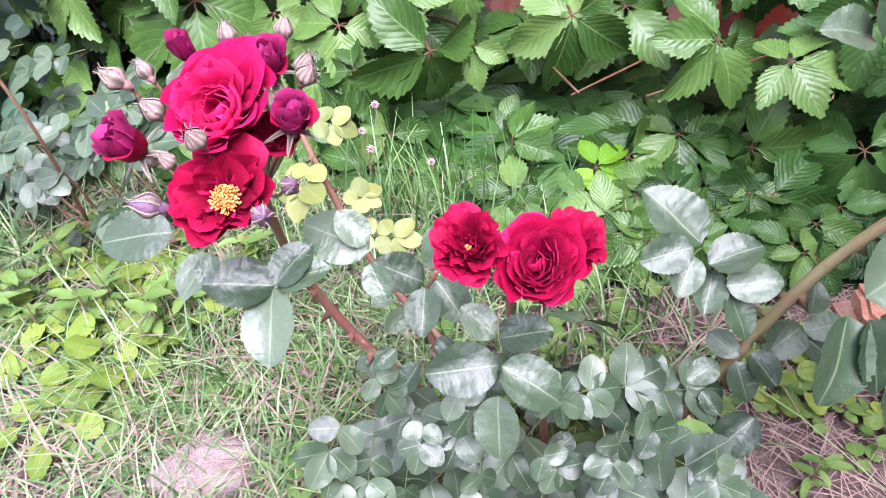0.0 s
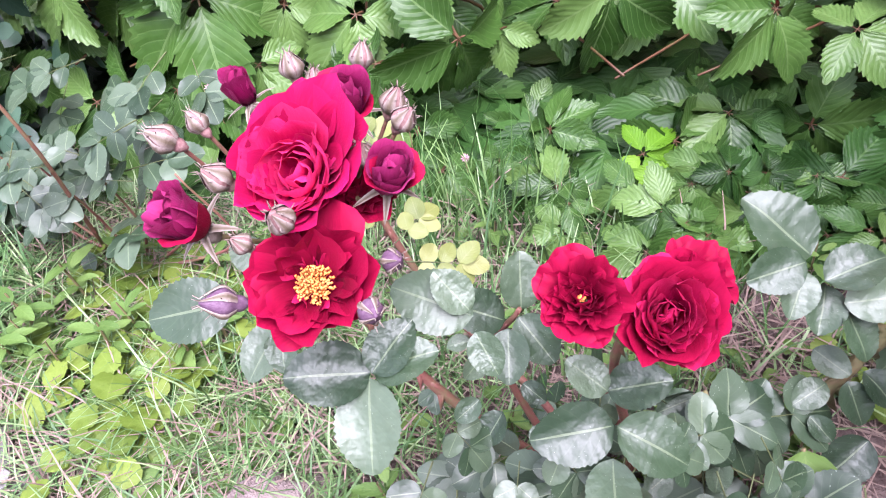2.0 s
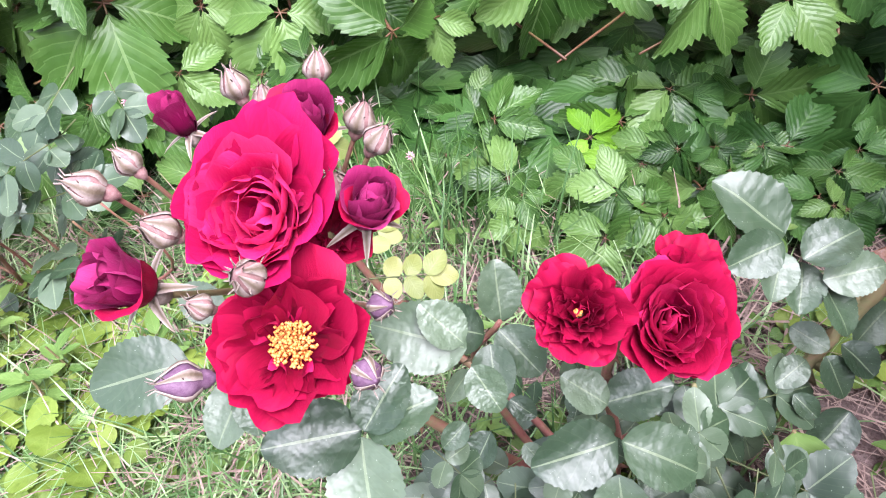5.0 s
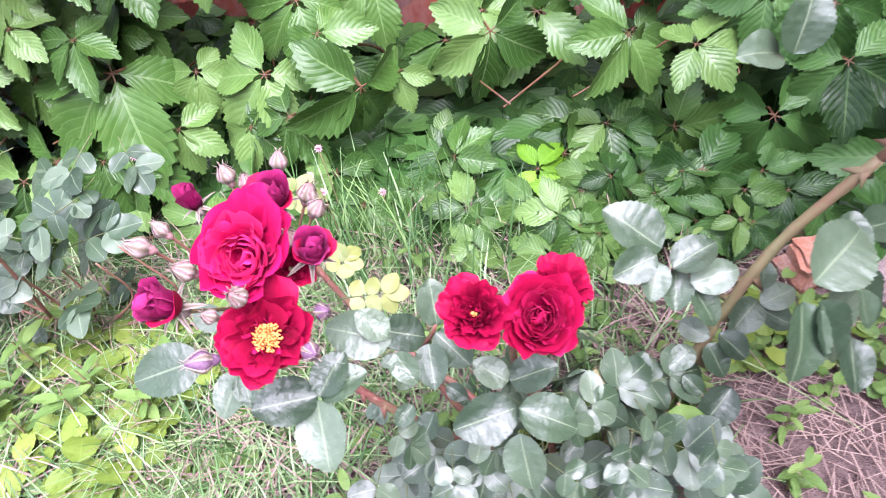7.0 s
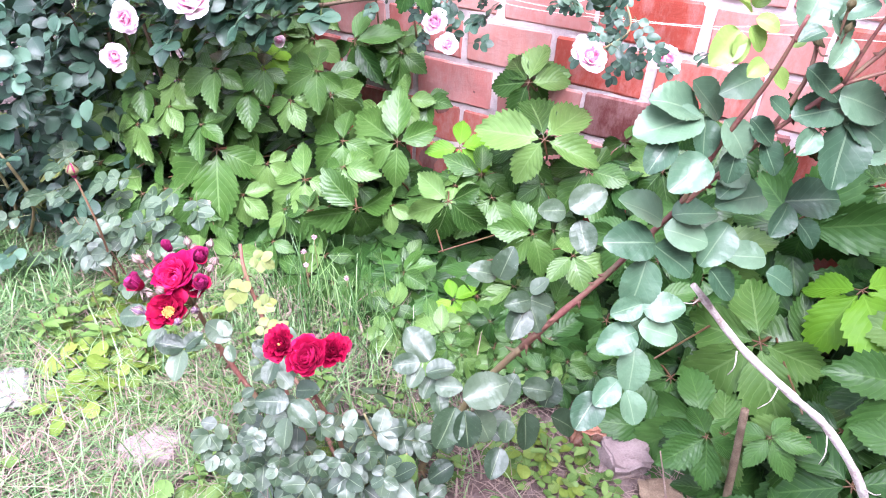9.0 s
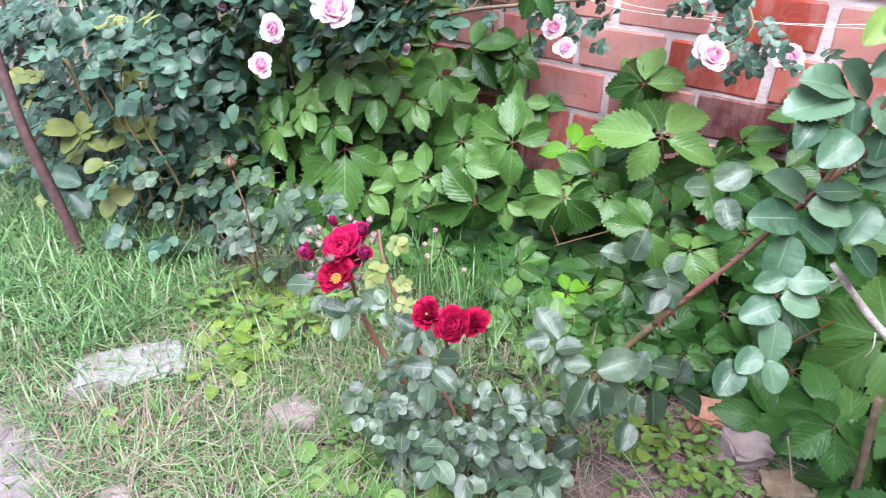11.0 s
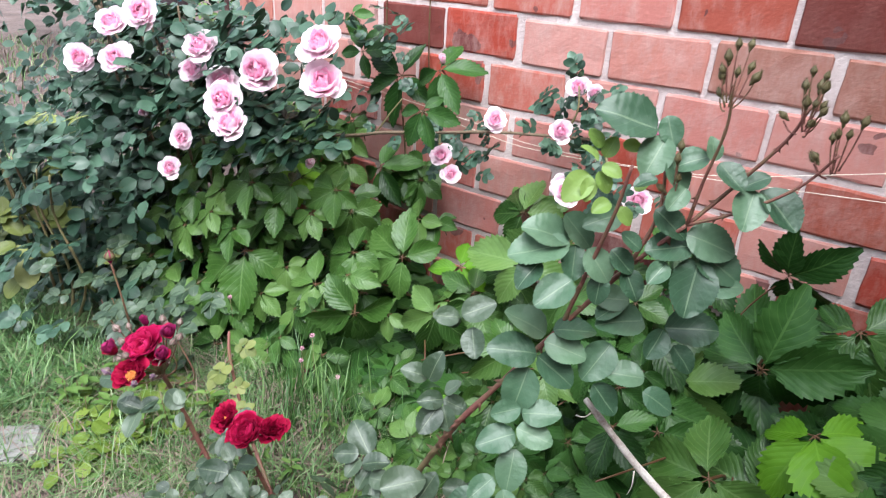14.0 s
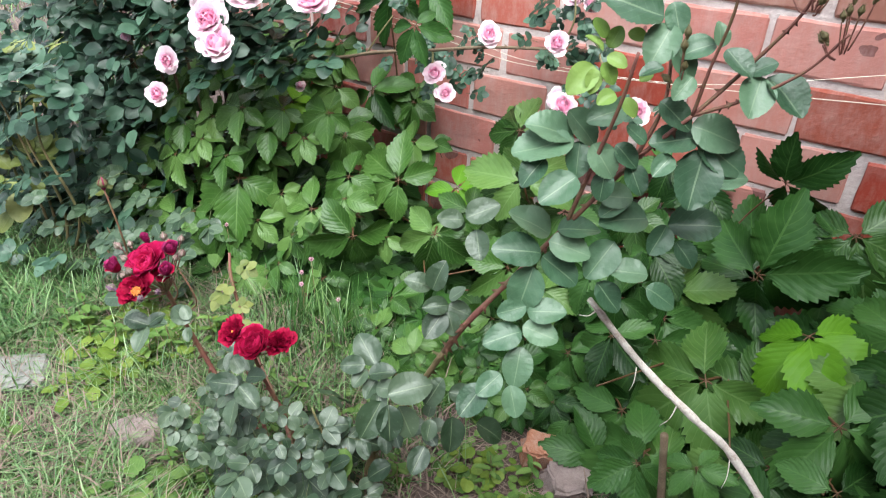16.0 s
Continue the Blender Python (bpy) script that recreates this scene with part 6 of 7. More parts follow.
rose_leaf(yellow, (-1.531, 0.460, 0.142), (-1.449, 0.455, 0.088), 1, M_bush_leaf, (0.44, -0.38, 0.81))
rose_leaf(yellow, (-1.596, 0.434, 0.180), (-1.494, 0.450, 0.115), 1, M_bush_leaf, (0.24, -0.11, 0.97))
rose_leaf(yellow, (-1.422, 0.593, 0.118), (-1.361, 0.632, 0.085), 1, M_bush_leaf, (0.45, -0.45, 0.77))
rose_leaf(yellow, (-1.415, 0.617, 0.156), (-1.334, 0.660, 0.150), 1, M_bush_leaf, (0.52, -0.34, 0.78))
rose_leaf(yellow, (-1.474, 0.539, 0.148), (-1.496, 0.473, 0.129), 1, M_bush_leaf, (0.51, -0.42, 0.75))
rose_leaf(yellow, (-1.780, 0.338, 0.325), (-1.765, 0.273, 0.275), 1, M_bush_leaf, (0.47, -0.40, 0.79))
rose_leaf(yellow, (-1.795, 0.353, 0.328), (-1.740, 0.399, 0.312), 1, M_bush_leaf, (0.51, -0.26, 0.82))
rose_leaf(yellow, (-1.765, 0.343, 0.288), (-1.732, 0.300, 0.237), 1, M_bush_leaf, (0.52, -0.28, 0.81))
rose_leaf(yellow, (-1.824, 0.345, 0.373), (-1.847, 0.310, 0.394), 1, M_bush_leaf, (0.53, -0.13, 0.84))
rose_leaf(yellow, (-1.718, 0.374, 0.283), (-1.662, 0.371, 0.229), 1, M_bush_leaf, (0.46, -0.39, 0.80))
rose_leaf(yellow, (-1.727, 0.354, 0.265), (-1.701, 0.295, 0.217), 1, M_bush_leaf, (0.32, -0.35, 0.88))
rose_leaf(yellow, (-1.759, 0.439, 0.368), (-1.729, 0.491, 0.384), 1, M_bush_leaf, (0.44, -0.44, 0.78))
rose_leaf(yellow, (-1.582, 0.623, 0.640), (-1.581, 0.559, 0.606), 1, M_bush_leaf, (0.54, -0.49, 0.69))
rose_leaf(yellow, (-1.560, 0.622, 0.635), (-1.539, 0.586, 0.595), 1, M_bush_leaf, (0.27, -0.45, 0.85))
rose_leaf(yellow, (-1.557, 0.632, 0.643), (-1.506, 0.642, 0.615), 1, M_bush_leaf, (0.73, -0.21, 0.65))
rose_leaf(yellow, (-1.561, 0.451, 0.487), (-1.573, 0.395, 0.460), 1, M_bush_leaf, (0.51, -0.35, 0.78))
rose_leaf(yellow, (-1.575, 0.463, 0.473), (-1.522, 0.480, 0.436), 1, M_bush_leaf, (0.67, -0.38, 0.64))
rose_leaf(yellow, (-1.566, 0.458, 0.467), (-1.570, 0.403, 0.422), 1, M_bush_leaf, (0.30, -0.43, 0.85))
rose_leaf(yellow, (-1.676, 0.401, 0.562), (-1.673, 0.337, 0.521), 1, M_bush_leaf, (0.43, -0.41, 0.80))
rose_leaf(yellow, (-1.672, 0.405, 0.545), (-1.616, 0.426, 0.525), 1, M_bush_leaf, (0.45, -0.55, 0.71))
rose_leaf(yellow, (-1.670, 0.365, 0.499), (-1.648, 0.305, 0.461), 1, M_bush_leaf, (0.15, -0.45, 0.88))
rose_leaf(yellow, (-1.449, 0.701, 0.554), (-1.449, 0.752, 0.616), 1, M_bush_leaf, (0.57, -0.25, 0.79))
rose_leaf(yellow, (-1.448, 0.685, 0.574), (-1.491, 0.653, 0.607), 1, M_bush_leaf, (0.60, -0.20, 0.78))

under = Builder()
for k in range(1100):
    b = Vector((RNG.uniform(-2.5, -1.05), RNG.uniform(0.6, 0.95), RNG.uniform(0.03, 0.62)))
    d = Vector((RNG.uniform(-1, 1), RNG.uniform(-1, 0.2), RNG.uniform(-0.8, 0.5))).normalized()
    v, f, u = blade(1.0, 0.7, "ovate", 0, 0.2, 0.15, 5, 0, k)
    under.add(v, f, u, 0, aim(b, b + d * RNG.uniform(0.04, 0.065), (RNG.uniform(-1, 1), -0.6, 0.8)))
tagged(child("inner_foliage", under.mesh("inner_foliage", M_bush_leaf), yellow, Matrix.Translation(-Vector(yellow.location))), kind="stuff")

# ---- low bluish rose behind the red one ----
low = thing("low_rose_bush", "low rose bush with bluish-green leaves and one red bud", "rose bush", (-0.8, 0.55, 0.0))
for k in range(6):
    x = -0.98 + 0.08 * k
    cane(low, [(-0.8, 0.6, 0), (x, 0.59, 0.12), (x + RNG.uniform(-0.03, 0.03), 0.56, RNG.uniform(0.2, 0.3))], 0.0026, 0.0014, M_stem_red, 4)
cane(low, [(-0.8, 0.56, 0.1), (-0.74, 0.52, 0.3), (-0.745, 0.506, 0.43)], 0.003, 0.002, M_stem_red, 6)
bud(low, on(low, (-0.745, 0.506, 0.443)), (0, 0, 1), 0.017, M_purple, M_bud_green, 2, "single closed red bud")
for k in range(44):
    b = Vector((RNG.uniform(-1.08, -0.62), RNG.uniform(0.5, 0.76), RNG.uniform(0.04, 0.34)))
    if b.x > -0.6:
        b.z *= 0.5
    d = Vector((RNG.uniform(-1, 1), RNG.uniform(-1, 0.2), RNG.uniform(-0.4, 0.2))).normalized()
    rose_leaf(low, b, b + d * RNG.uniform(0.085, 0.125), 5, M_rose_leaf, None, 0.72)

# ---- dead stick, stakes and debris ----
stick = thing("dead_stick", "bare bleached curved dead rose cane with peeling bark", "stick", (0.82, 0.74, 0.0))
child("branch", stem_mesh("branch", [(0.835, 0.76, -0.02), (0.825, 0.73, 0.12), (0.77, 0.7, 0.25), (0.69, 0.685, 0.35), (0.625, 0.66, 0.408), (0.534, 0.645, 0.475), (0.447, 0.611, 0.576)], 0.0074, 0.0052, M_deadwood, 9, 8, 0, 4, 0.16), stick, Matrix.Translation(-Vector(stick.location)))
for k, (p, q) in enumerate([((0.69, 0.685, 0.345), (0.695, 0.66, 0.3)), ((0.6, 0.655, 0.425), (0.585, 0.64, 0.38)), ((0.53, 0.64, 0.47), (0.53, 0.63, 0.43)), ((0.77, 0.7, 0.25), (0.79, 0.68, 0.27)), ((0.46, 0.61, 0.56), (0.44, 0.6, 0.55))]):
    child("bark_strip", stem_mesh("bark_strip", [p, (Vector(p) + Vector(q)) / 2 + Vector((0.004, -0.006, 0)), q], 0.0014, 0.0006, M_deadwood, 4, 3), stick, Matrix.Translation(-Vector(stick.location)))
thing("cut_stake", "short weathered upright wooden stake", "stake", (0.627, 0.741, 0.0), mesh=stem_mesh("cut_stake", [(0, 0, -0.03), (-0.02, -0.005, 0.12), (-0.045, -0.015, 0.29)], 0.0085, 0.0065, M_bark, 8, 5))
thing("thin_twig", "thin dry leaning twig", "twig", (0.55, 0.62, 0.0), mesh=stem_mesh("thin_twig", [(0, 0, 0), (-0.04, 0.02, 0.12), (-0.07, 0.03, 0.2)], 0.0022, 0.0012, M_straw, 5, 4))
thing("white_wood_piece", "broken piece of white bleached wood lying on soil", "wood", (0.71, 0.79, 0.015), mesh=stem_mesh("white_wood_piece", [(-0.05, -0.035, 0.0), (-0.01, 0.0, 0.012), (0.01, 0.02, 0.03)], 0.017, 0.012, M_deadwood, 7, 4, 3, 2, 0.25))


def rock_mesh(name, sx, sy, sz, seed, mat, rough=0.18, flat=0.0):
    bm = bmesh.new()
    bmesh.ops.create_icosphere(bm, subdivisions=3, radius=1.0)
    for v in bm.verts:
        c = v.co.copy()
        k = 1 + rough * noise.noise(c * 1.3 + Vector((seed * 3.1, 0, 0))) * 2 + rough * 0.5 * noise.noise(c * 4 + Vector((0, seed * 1.7, 0)))
        c *= k
        if flat:
            c.z = max(-0.5, min(flat, c.z))
        v.co = Vector((c.x * sx, c.y * sy, c.z * sz))
    me = bpy.data.meshes.new(name)
    bm.to_mesh(me)
    bm.free()
    me.materials.append(mat)
    me.polygons.foreach_set("use_smooth", [True] * len(me.polygons))
    return me


def rubble_mesh(name, sx, sy, sz, seed, mat):
    """A broken angular block with chipped edges."""
    bm = bmesh.new()
    bmesh.ops.create_cube(bm, size=2.0)
    bmesh.ops.bevel(bm, geom=bm.edges[:], offset=0.18, segments=2, affect="EDGES")
    bmesh.ops.triangulate(bm, faces=bm.faces[:])
    bmesh.ops.subdivide_edges(bm, edges=bm.edges[:], cuts=2, use_grid_fill=True)
    for v in bm.verts:
        d = Vector((noise.noise(v.co * 1.2 + Vector((seed, 0, 0))), noise.noise(v.co * 1.2 + Vector((0, seed, 0))), noise.noise(v.co * 1.2 + Vector((0, 0, seed)))))
        e = Vector((noise.noise(v.co * 5 + Vector((seed, 0, 0))), noise.noise(v.co * 5 + Vector((0, seed, 0))), noise.noise(v.co * 5 + Vector((0, 0, seed)))))
        v.co += d * 0.35 + e * 0.09
        v.co = Vector((v.co.x * sx, v.co.y * sy, v.co.z * sz))
    me = bpy.data.meshes.new(name)
    bm.to_mesh(me)
    bm.free()
    me.materials.append(mat)
    return me


def rock(name, label, at, size, seed, mat, turn=0.0, flat=0.6, category="stone", group=""):
    ob = thing(name, label, category, at, group, mesh=rock_mesh(name, *size, seed, mat, 0.27, flat))
    ob.rotation_euler = (0, 0, turn)
    return ob


def block(name, label, at, size, seed, mat, turn=0.0, tilt=0.0, category="stone"):
    ob = thing(name, label, category, at, mesh=rubble_mesh(name, *size, seed, mat))
    ob.rotation_euler = (tilt, tilt * 0.6, turn)
    return ob


block("flat_stone", "flat pale limestone slab sunk in the grass", (-0.83, 0.17, 0.012), (0.12, 0.06, 0.03), 1, M_pale, 0.95)
rock("garden_stone", "rough pinkish stone lying in the grass", (-0.39, 0.3, 0.012), (0.07, 0.045, 0.05), 2, M_stone, 0.8, 0.7)
rock("garden_stone", "rough pinkish stone by the path edge", (-0.51, -0.06, 0.012), (0.056, 0.046, 0.038), 3, M_stone, 0.3, 0.7)
block("small_stone", "small flat pinkish stone in the grass", (-0.478, 0.235, 0.008), (0.02, 0.013, 0.011), 4, M_stone, 0.5)
block("small_stone", "small pale stone in the soil", (-0.3, -0.2, 0.008), (0.04, 0.028, 0.022), 5, M_stone, 0.2)
for k, (x, y, sx, sy, a) in enumerate([(-3.83, 0.52, 0.18, 0.1, 1.3), (-3.52, 0.57, 0.1, 0.085, 1.1), (-4.55, 0.84, 0.2, 0.1, 1.3)]):
    tagged(block("paving_slab", "cracked pale grey paving slab beside the path", (x, y, 0.02), (sx, sy, 0.03), 10 + k, M_paving, a, 0.04, "paving slab"), "cracked pale grey paving slab beside the path", "paving slab", "slabs by the path")
block("broken_brick", "broken orange brick half buried in soil", (0.335, 0.785, 0.03), (0.034, 0.032, 0.036), 21, M_flesh, 0.5, 0.2, "brick")
block("mortar_lump", "pale lump of old mortar beside the broken brick", (0.42, 0.76, 0.016), (0.048, 0.038, 0.03), 22, M_stone, 0.7, 0.12, "rubble")
block("mortar_lump", "dark flat lump of rubble on the soil", (0.53, 0.72, 0.012), (0.06, 0.03, 0.02), 23, M_bark, 0.5, 0.05, "rubble")

thing("iron_rod", "thin rusty iron rod leaning in the grass", "rod", (-1.33, 0.35, 0.0), mesh=stem_mesh("iron_rod", [(0.01, 0, -0.03), (-0.02, 0.01, 0.136), (-0.077, 0.01, 0.417), (-0.15, 0.04, 0.72), (-0.3, 0.06, 1.35)], 0.0145, 0.0145, M_rod, 8, 4, 0, 1, 0.02))
thing("iron_rod", "thin dark iron rod behind the yellowing rose", "rod", (-1.95, 0.66, 0.0), mesh=stem_mesh("iron_rod", [(0, 0, -0.03), (-0.05, 0, 0.5), (-0.1, 0.02, 1.1)], 0.008, 0.008, M_rod, 8, 4, 0, 1, 0.02))
thing("corner_pipe", "dark metal pipe standing at the wall's end", "pipe", (-1.56, 1.47, 0.0), mesh=stem_mesh("corner_pipe", [(0, 0, 0), (0, 0, 1.2), (0, 0, 2.2)], 0.009, 0.009, M_rod, 10, 4, 0, 1, 0.01))
for pts, lab in (([(-0.93, 1.43, 0.75), (-0.35, 1.44, 0.702), (-0.13, 1.445, 0.676), (0.314, 1.45, 0.7), (0.81, 1.46, 0.822), (1.5, 1.47, 0.97)], "upper strand"), ([(-0.93, 1.42, 0.74), (-0.36, 1.43, 0.685), (-0.13, 1.44, 0.665), (0.3, 1.45, 0.692), (0.823, 1.45, 0.745), (1.5, 1.47, 0.8)], "lower strand")):
    thing("twine", "pale cotton twine stretched along the brick wall", "twine", (0, 0, 0), "twine on the wall", mesh=stem_mesh("twine", pts, 0.0009, 0.0009, M_twine, 5, 8))

# blue cloth over a dark metal garden chair, far behind
chair = thing("garden_chair", "dark metal garden chair with a blue cloth over it", "chair", (-4.2, 2.65, 0.0))
for k, (x, y) in enumerate(((-0.22, -0.2), (0.22, -0.2), (-0.22, 0.2), (0.22, 0.2))):
    child("leg", stem_mesh("leg", [(x, y, 0), (x, y, 0.45), (x, y, 0.95 if y > 0 else 0.46)], 0.014, 0.014, M_rod, 8, 3), chair)
child("seat", box_mesh("seat", -0.23, 0.23, -0.22, 0.22, 0.44, 0.47, M_rod), chair)
child("backrest", box_mesh("backrest", -0.22, 0.22, 0.19, 0.215, 0.62, 0.92, M_rod), chair)
cv, cf = [], []
for j in range(15):
    for i in range(15):
        u, w = i / 14, j / 14
        cv.append((-0.3 + 0.62 * u, -0.12 + 0.1 * math.sin(u * 9) * 0.3 + 0.25 * w, 0.96 - 0.42 * abs(w - 0.5) ** 1.2 - 0.2 * (1 - u) + 0.04 * math.sin(u * 14 + w * 6)))
for j in range(14):
    for i in range(14):
        a = j * 15 + i
        cf.append((a, a + 1, a + 16, a + 15))
thing("blue_cloth", "crumpled bright blue cloth draped on the chair", "cloth", (-4.2, 2.65, 0.0), mesh=mesh_from("blue_cloth", cv, cf, M_blue))

# ---- weeds, grass and litter ----
WEED_LEAF = {}
for kd, args in (("ivy", (1.0, 1.0, "round", 1, 0.15, 0.15, 8)), ("rosette", (1.0, 0.3, "ovate", 1, 0.2, 0.3, 9)), ("stem", (1.0, 0.42, "ovate", 1, 0.2, 0.25, 8))):
    WEED_LEAF[kd] = [mesh_from("leaf", *blade(*args, 0, sd, 0.04)[:2], M_weed, blade(*args, 0, sd, 0.04)[2]) for sd in range(3)]
WEED_LEAF["mallow"] = [mesh_from("leaf", *blade(1.0, 1.05, "round", 1, 0.15, 0.15, 14, 0, sd, 0.02)[:2], M_mallow, blade(1.0, 1.05, "round", 1, 0.15, 0.15, 14, 0, sd, 0.02)[2]) for sd in range(3)]
WEED_LABELS = {"mallow": "yellow-green weed with broad round leaves", "ivy": "ground ivy with small round scalloped leaves", "rosette": "light green leafy weed rosette in the grass", "stem": "small upright leafy green weed"}


def weed_design(kind, seed):
    """Where the leaves of one weed stand, and its stalks."""
    rng = random.Random(seed)
    leaves, b = [], Builder()
    if kind in ("ivy", "mallow"):
        for k in range(9):
            a, r, h = rng.uniform(0, 6.28), rng.uniform(0.2, 1.1), rng.uniform(0.3, 0.9)
            p = Vector((math.cos(a) * r, math.sin(a) * r, h))
            m = aim(p, p + Vector((math.cos(a), math.sin(a), rng.uniform(-0.4, 0.3))).normalized() * rng.uniform(0.42, 0.75), (rng.uniform(-0.6, 0.6), rng.uniform(-0.6, 0.6), 1))
            leaves.append(m)
        b.add(*tube([(0, 0, -0.05), (0.02, 0, 0.2), (0, 0.03, 0.45)], [0.03, 0.025, 0.02], 5), 0)
    elif kind == "rosette":
        for k in range(8):
            a = k * 2.4 + rng.uniform(-0.3, 0.3)
            d = Vector((math.cos(a), math.sin(a), rng.uniform(0.25, 0.8))).normalized()
            leaves.append(aim((0, 0, 0.02), d * rng.uniform(1.0, 1.7), (0, 0, 1)))
        b.add(*tube([(0, 0, -0.05), (0, 0, 0.05)], [0.08, 0.06], 5), 0)
    else:
        for k in range(11):
            a, h = rng.uniform(0, 6.28), k / 11 * 1.6
            p = Vector((0.1 * math.sin(h), 0.1 * math.cos(h * 2), h))
            leaves.append(aim(p, p + Vector((math.cos(a), math.sin(a), 0.3)).normalized() * rng.uniform(0.4, 0.7), (0, 0, 1)))
        b.add(*tube([(0, 0, 0), (0.1, 0, 0.8), (0.05, 0.05, 1.6)], [0.035, 0.03, 0.02], 5, False), 0)
    return leaves, b.mesh("stalk", M_stem_green)


WEEDS = {k: [weed_design(k, sd) for sd in range(3)] for k in ("ivy", "rosette", "stem", "mallow")}


def weed(kind, x, y, size):
    leaves, stalk = RNG.choice(WEEDS[kind])
    ob = thing("weed", WEED_LABELS[kind], "weed", (x, y, lumps(x, y)), "weeds in the bed", mesh=stalk)
    ob.rotation_euler = (0, 0, RNG.uniform(0, 6.28))
    ob.scale = (size,) * 3
    for m in leaves:
        child("leaf", RNG.choice(WEED_LEAF[kind]), ob, m)
    return ob


for kind, x0, x1, y0, y1, count, lo, hi in (("ivy", -0.9, -0.62, 0.33, 0.5, 16, 0.03, 0.05), ("ivy", 0.12, 0.5, 0.5, 0.72, 15, 0.026, 0.04), ("ivy", -0.25, 0.15, 0.1, 0.35, 34, 0.028, 0.042), ("ivy", -0.1, 0.3, 0.62, 0.85, 8, 0.03, 0.045),
                                      ("rosette", -1.25, -0.3, 0.0, 0.6, 22, 0.04, 0.06), ("stem", -0.6, 0.45, 0.25, 0.8, 26, 0.04, 0.06), ("ivy", -0.9, -0.3, 0.3, 0.75, 40, 0.028, 0.045), ("ivy", -0.6, 0.0, -0.06, 0.2, 24, 0.022, 0.034), ("ivy", -0.75, -0.05, 0.05, 0.5, 22, 0.036, 0.05), ("ivy", -0.25, -0.03, 0.06, 0.26, 12, 0.05, 0.065), ("mallow", -0.86, -0.68, 0.36, 0.5, 6, 0.04, 0.055), ("mallow", -1.32, -1.15, 0.26, 0.4, 4, 0.045, 0.06), ("mallow", -0.72, -0.58, 0.22, 0.34, 4, 0.045, 0.055), ("mallow", 0.18, 0.34, 0.6, 0.72, 4, 0.035, 0.045), ("mallow", -0.12, 0.0, 0.38, 0.46, 2, 0.05, 0.06), ("stem", -0.85, -0.52, 0.36, 0.6, 12, 0.05, 0.075), ("mallow", -0.85, -0.55, 0.36, 0.62, 16, 0.045, 0.07), ("rosette", -0.62, -0.45, 0.28, 0.42, 6, 0.06, 0.09)):
    for k in range(count):
        px, py = RNG.uniform(x0, x1), RNG.uniform(y0, y1)
        if all((px - sx) ** 2 + (py - sy) ** 2 > 0.012 for sx, sy in ((-0.39, 0.3), (-0.51, -0.06), (-0.83, 0.17), (-0.75, 0.23))):
            weed(kind, px, py, RNG.uniform(lo, hi))
big = thing("burdock_leaf", "single large bright green weed leaf in the bed", "weed", (0.1, 0.43, 0.0))
child("stalk", stem_mesh("stalk", [(0, 0, 0), (0.01, 0.0, 0.1), (0.005, 0.0, 0.19)], 0.0025, 0.0018, M_stem_green, 5, 3), big)
bb = Builder()
bb.add(*blade(0.11, 0.085, "ovate", 1, 0.15, 0.2, 12, 0, 5, 0.03), 0, aim((0.005, 0, 0.19), (0.03, -0.07, 0.14), (0, -0.5, 0.8)) @ Matrix.Scale(6.5, 4))
child("leaf", bb.mesh("leaf", M_weed), big)


def grass_mesh(name, count, region, mats, length=(0.05, 0.12), width=0.0028, lie=0.6, dense=None, seed=1):
    """Many bent blades of grass over a region, in one mesh."""
    rng = random.Random(seed)
    verts, faces, uvs, slots = [], [], [], []
    made = 0
    while made < count:
        x, y = rng.uniform(region[0], region[1]), rng.uniform(region[2], region[3])
        if dense and rng.random() > dense(x, y):
            made += 0.2
            continue
        made += 1
        z = lumps(x, y) - 0.004
        L = rng.uniform(*length)
        a = rng.uniform(0, 6.28)
        dx, dy = math.cos(a), math.sin(a)
        bend = rng.uniform(0.15, 1.0) * lie
        w = width * rng.uniform(0.6, 1.4)
        o = len(verts)
        for k in range(4):
            t = k / 3
            fx = bend * L * t * t
            h = L * t * (1 - 0.45 * bend * t)
            ww = w * (1 - t * 0.85)
            verts.append((x + dx * fx - dy * ww, y + dy * fx + dx * ww, z + h))
            verts.append((x + dx * fx + dy * ww, y + dy * fx - dx * ww, z + h))
            uvs += [(0.2, t), (0.8, t)]
        s = 1 if rng.random() < 0.34 else 0
        for k in range(3):
            faces.append((o + 2 * k, o + 2 * k + 1, o + 2 * k + 3, o + 2 * k + 2))
            slots.append(s)
    return mesh_from(name, verts, faces, mats, uvs, slots)


def lawn_density(x, y):
    e = path_edge(x)
    if y < e - 0.12:
        return 0.002
    d = 0.55 + 0.6 * noise.noise((x * 4, y * 4, 7))
    d *= smooth_step(e - 0.07, e + 0.08, y + 0.06 * noise.noise((x * 9, y * 9, 2)))
    if x > -0.55:
        d *= 1 - 0.75 * smooth_step(-0.5, -0.1, x) * smooth_step(0.15, 0.35, y)
    return d


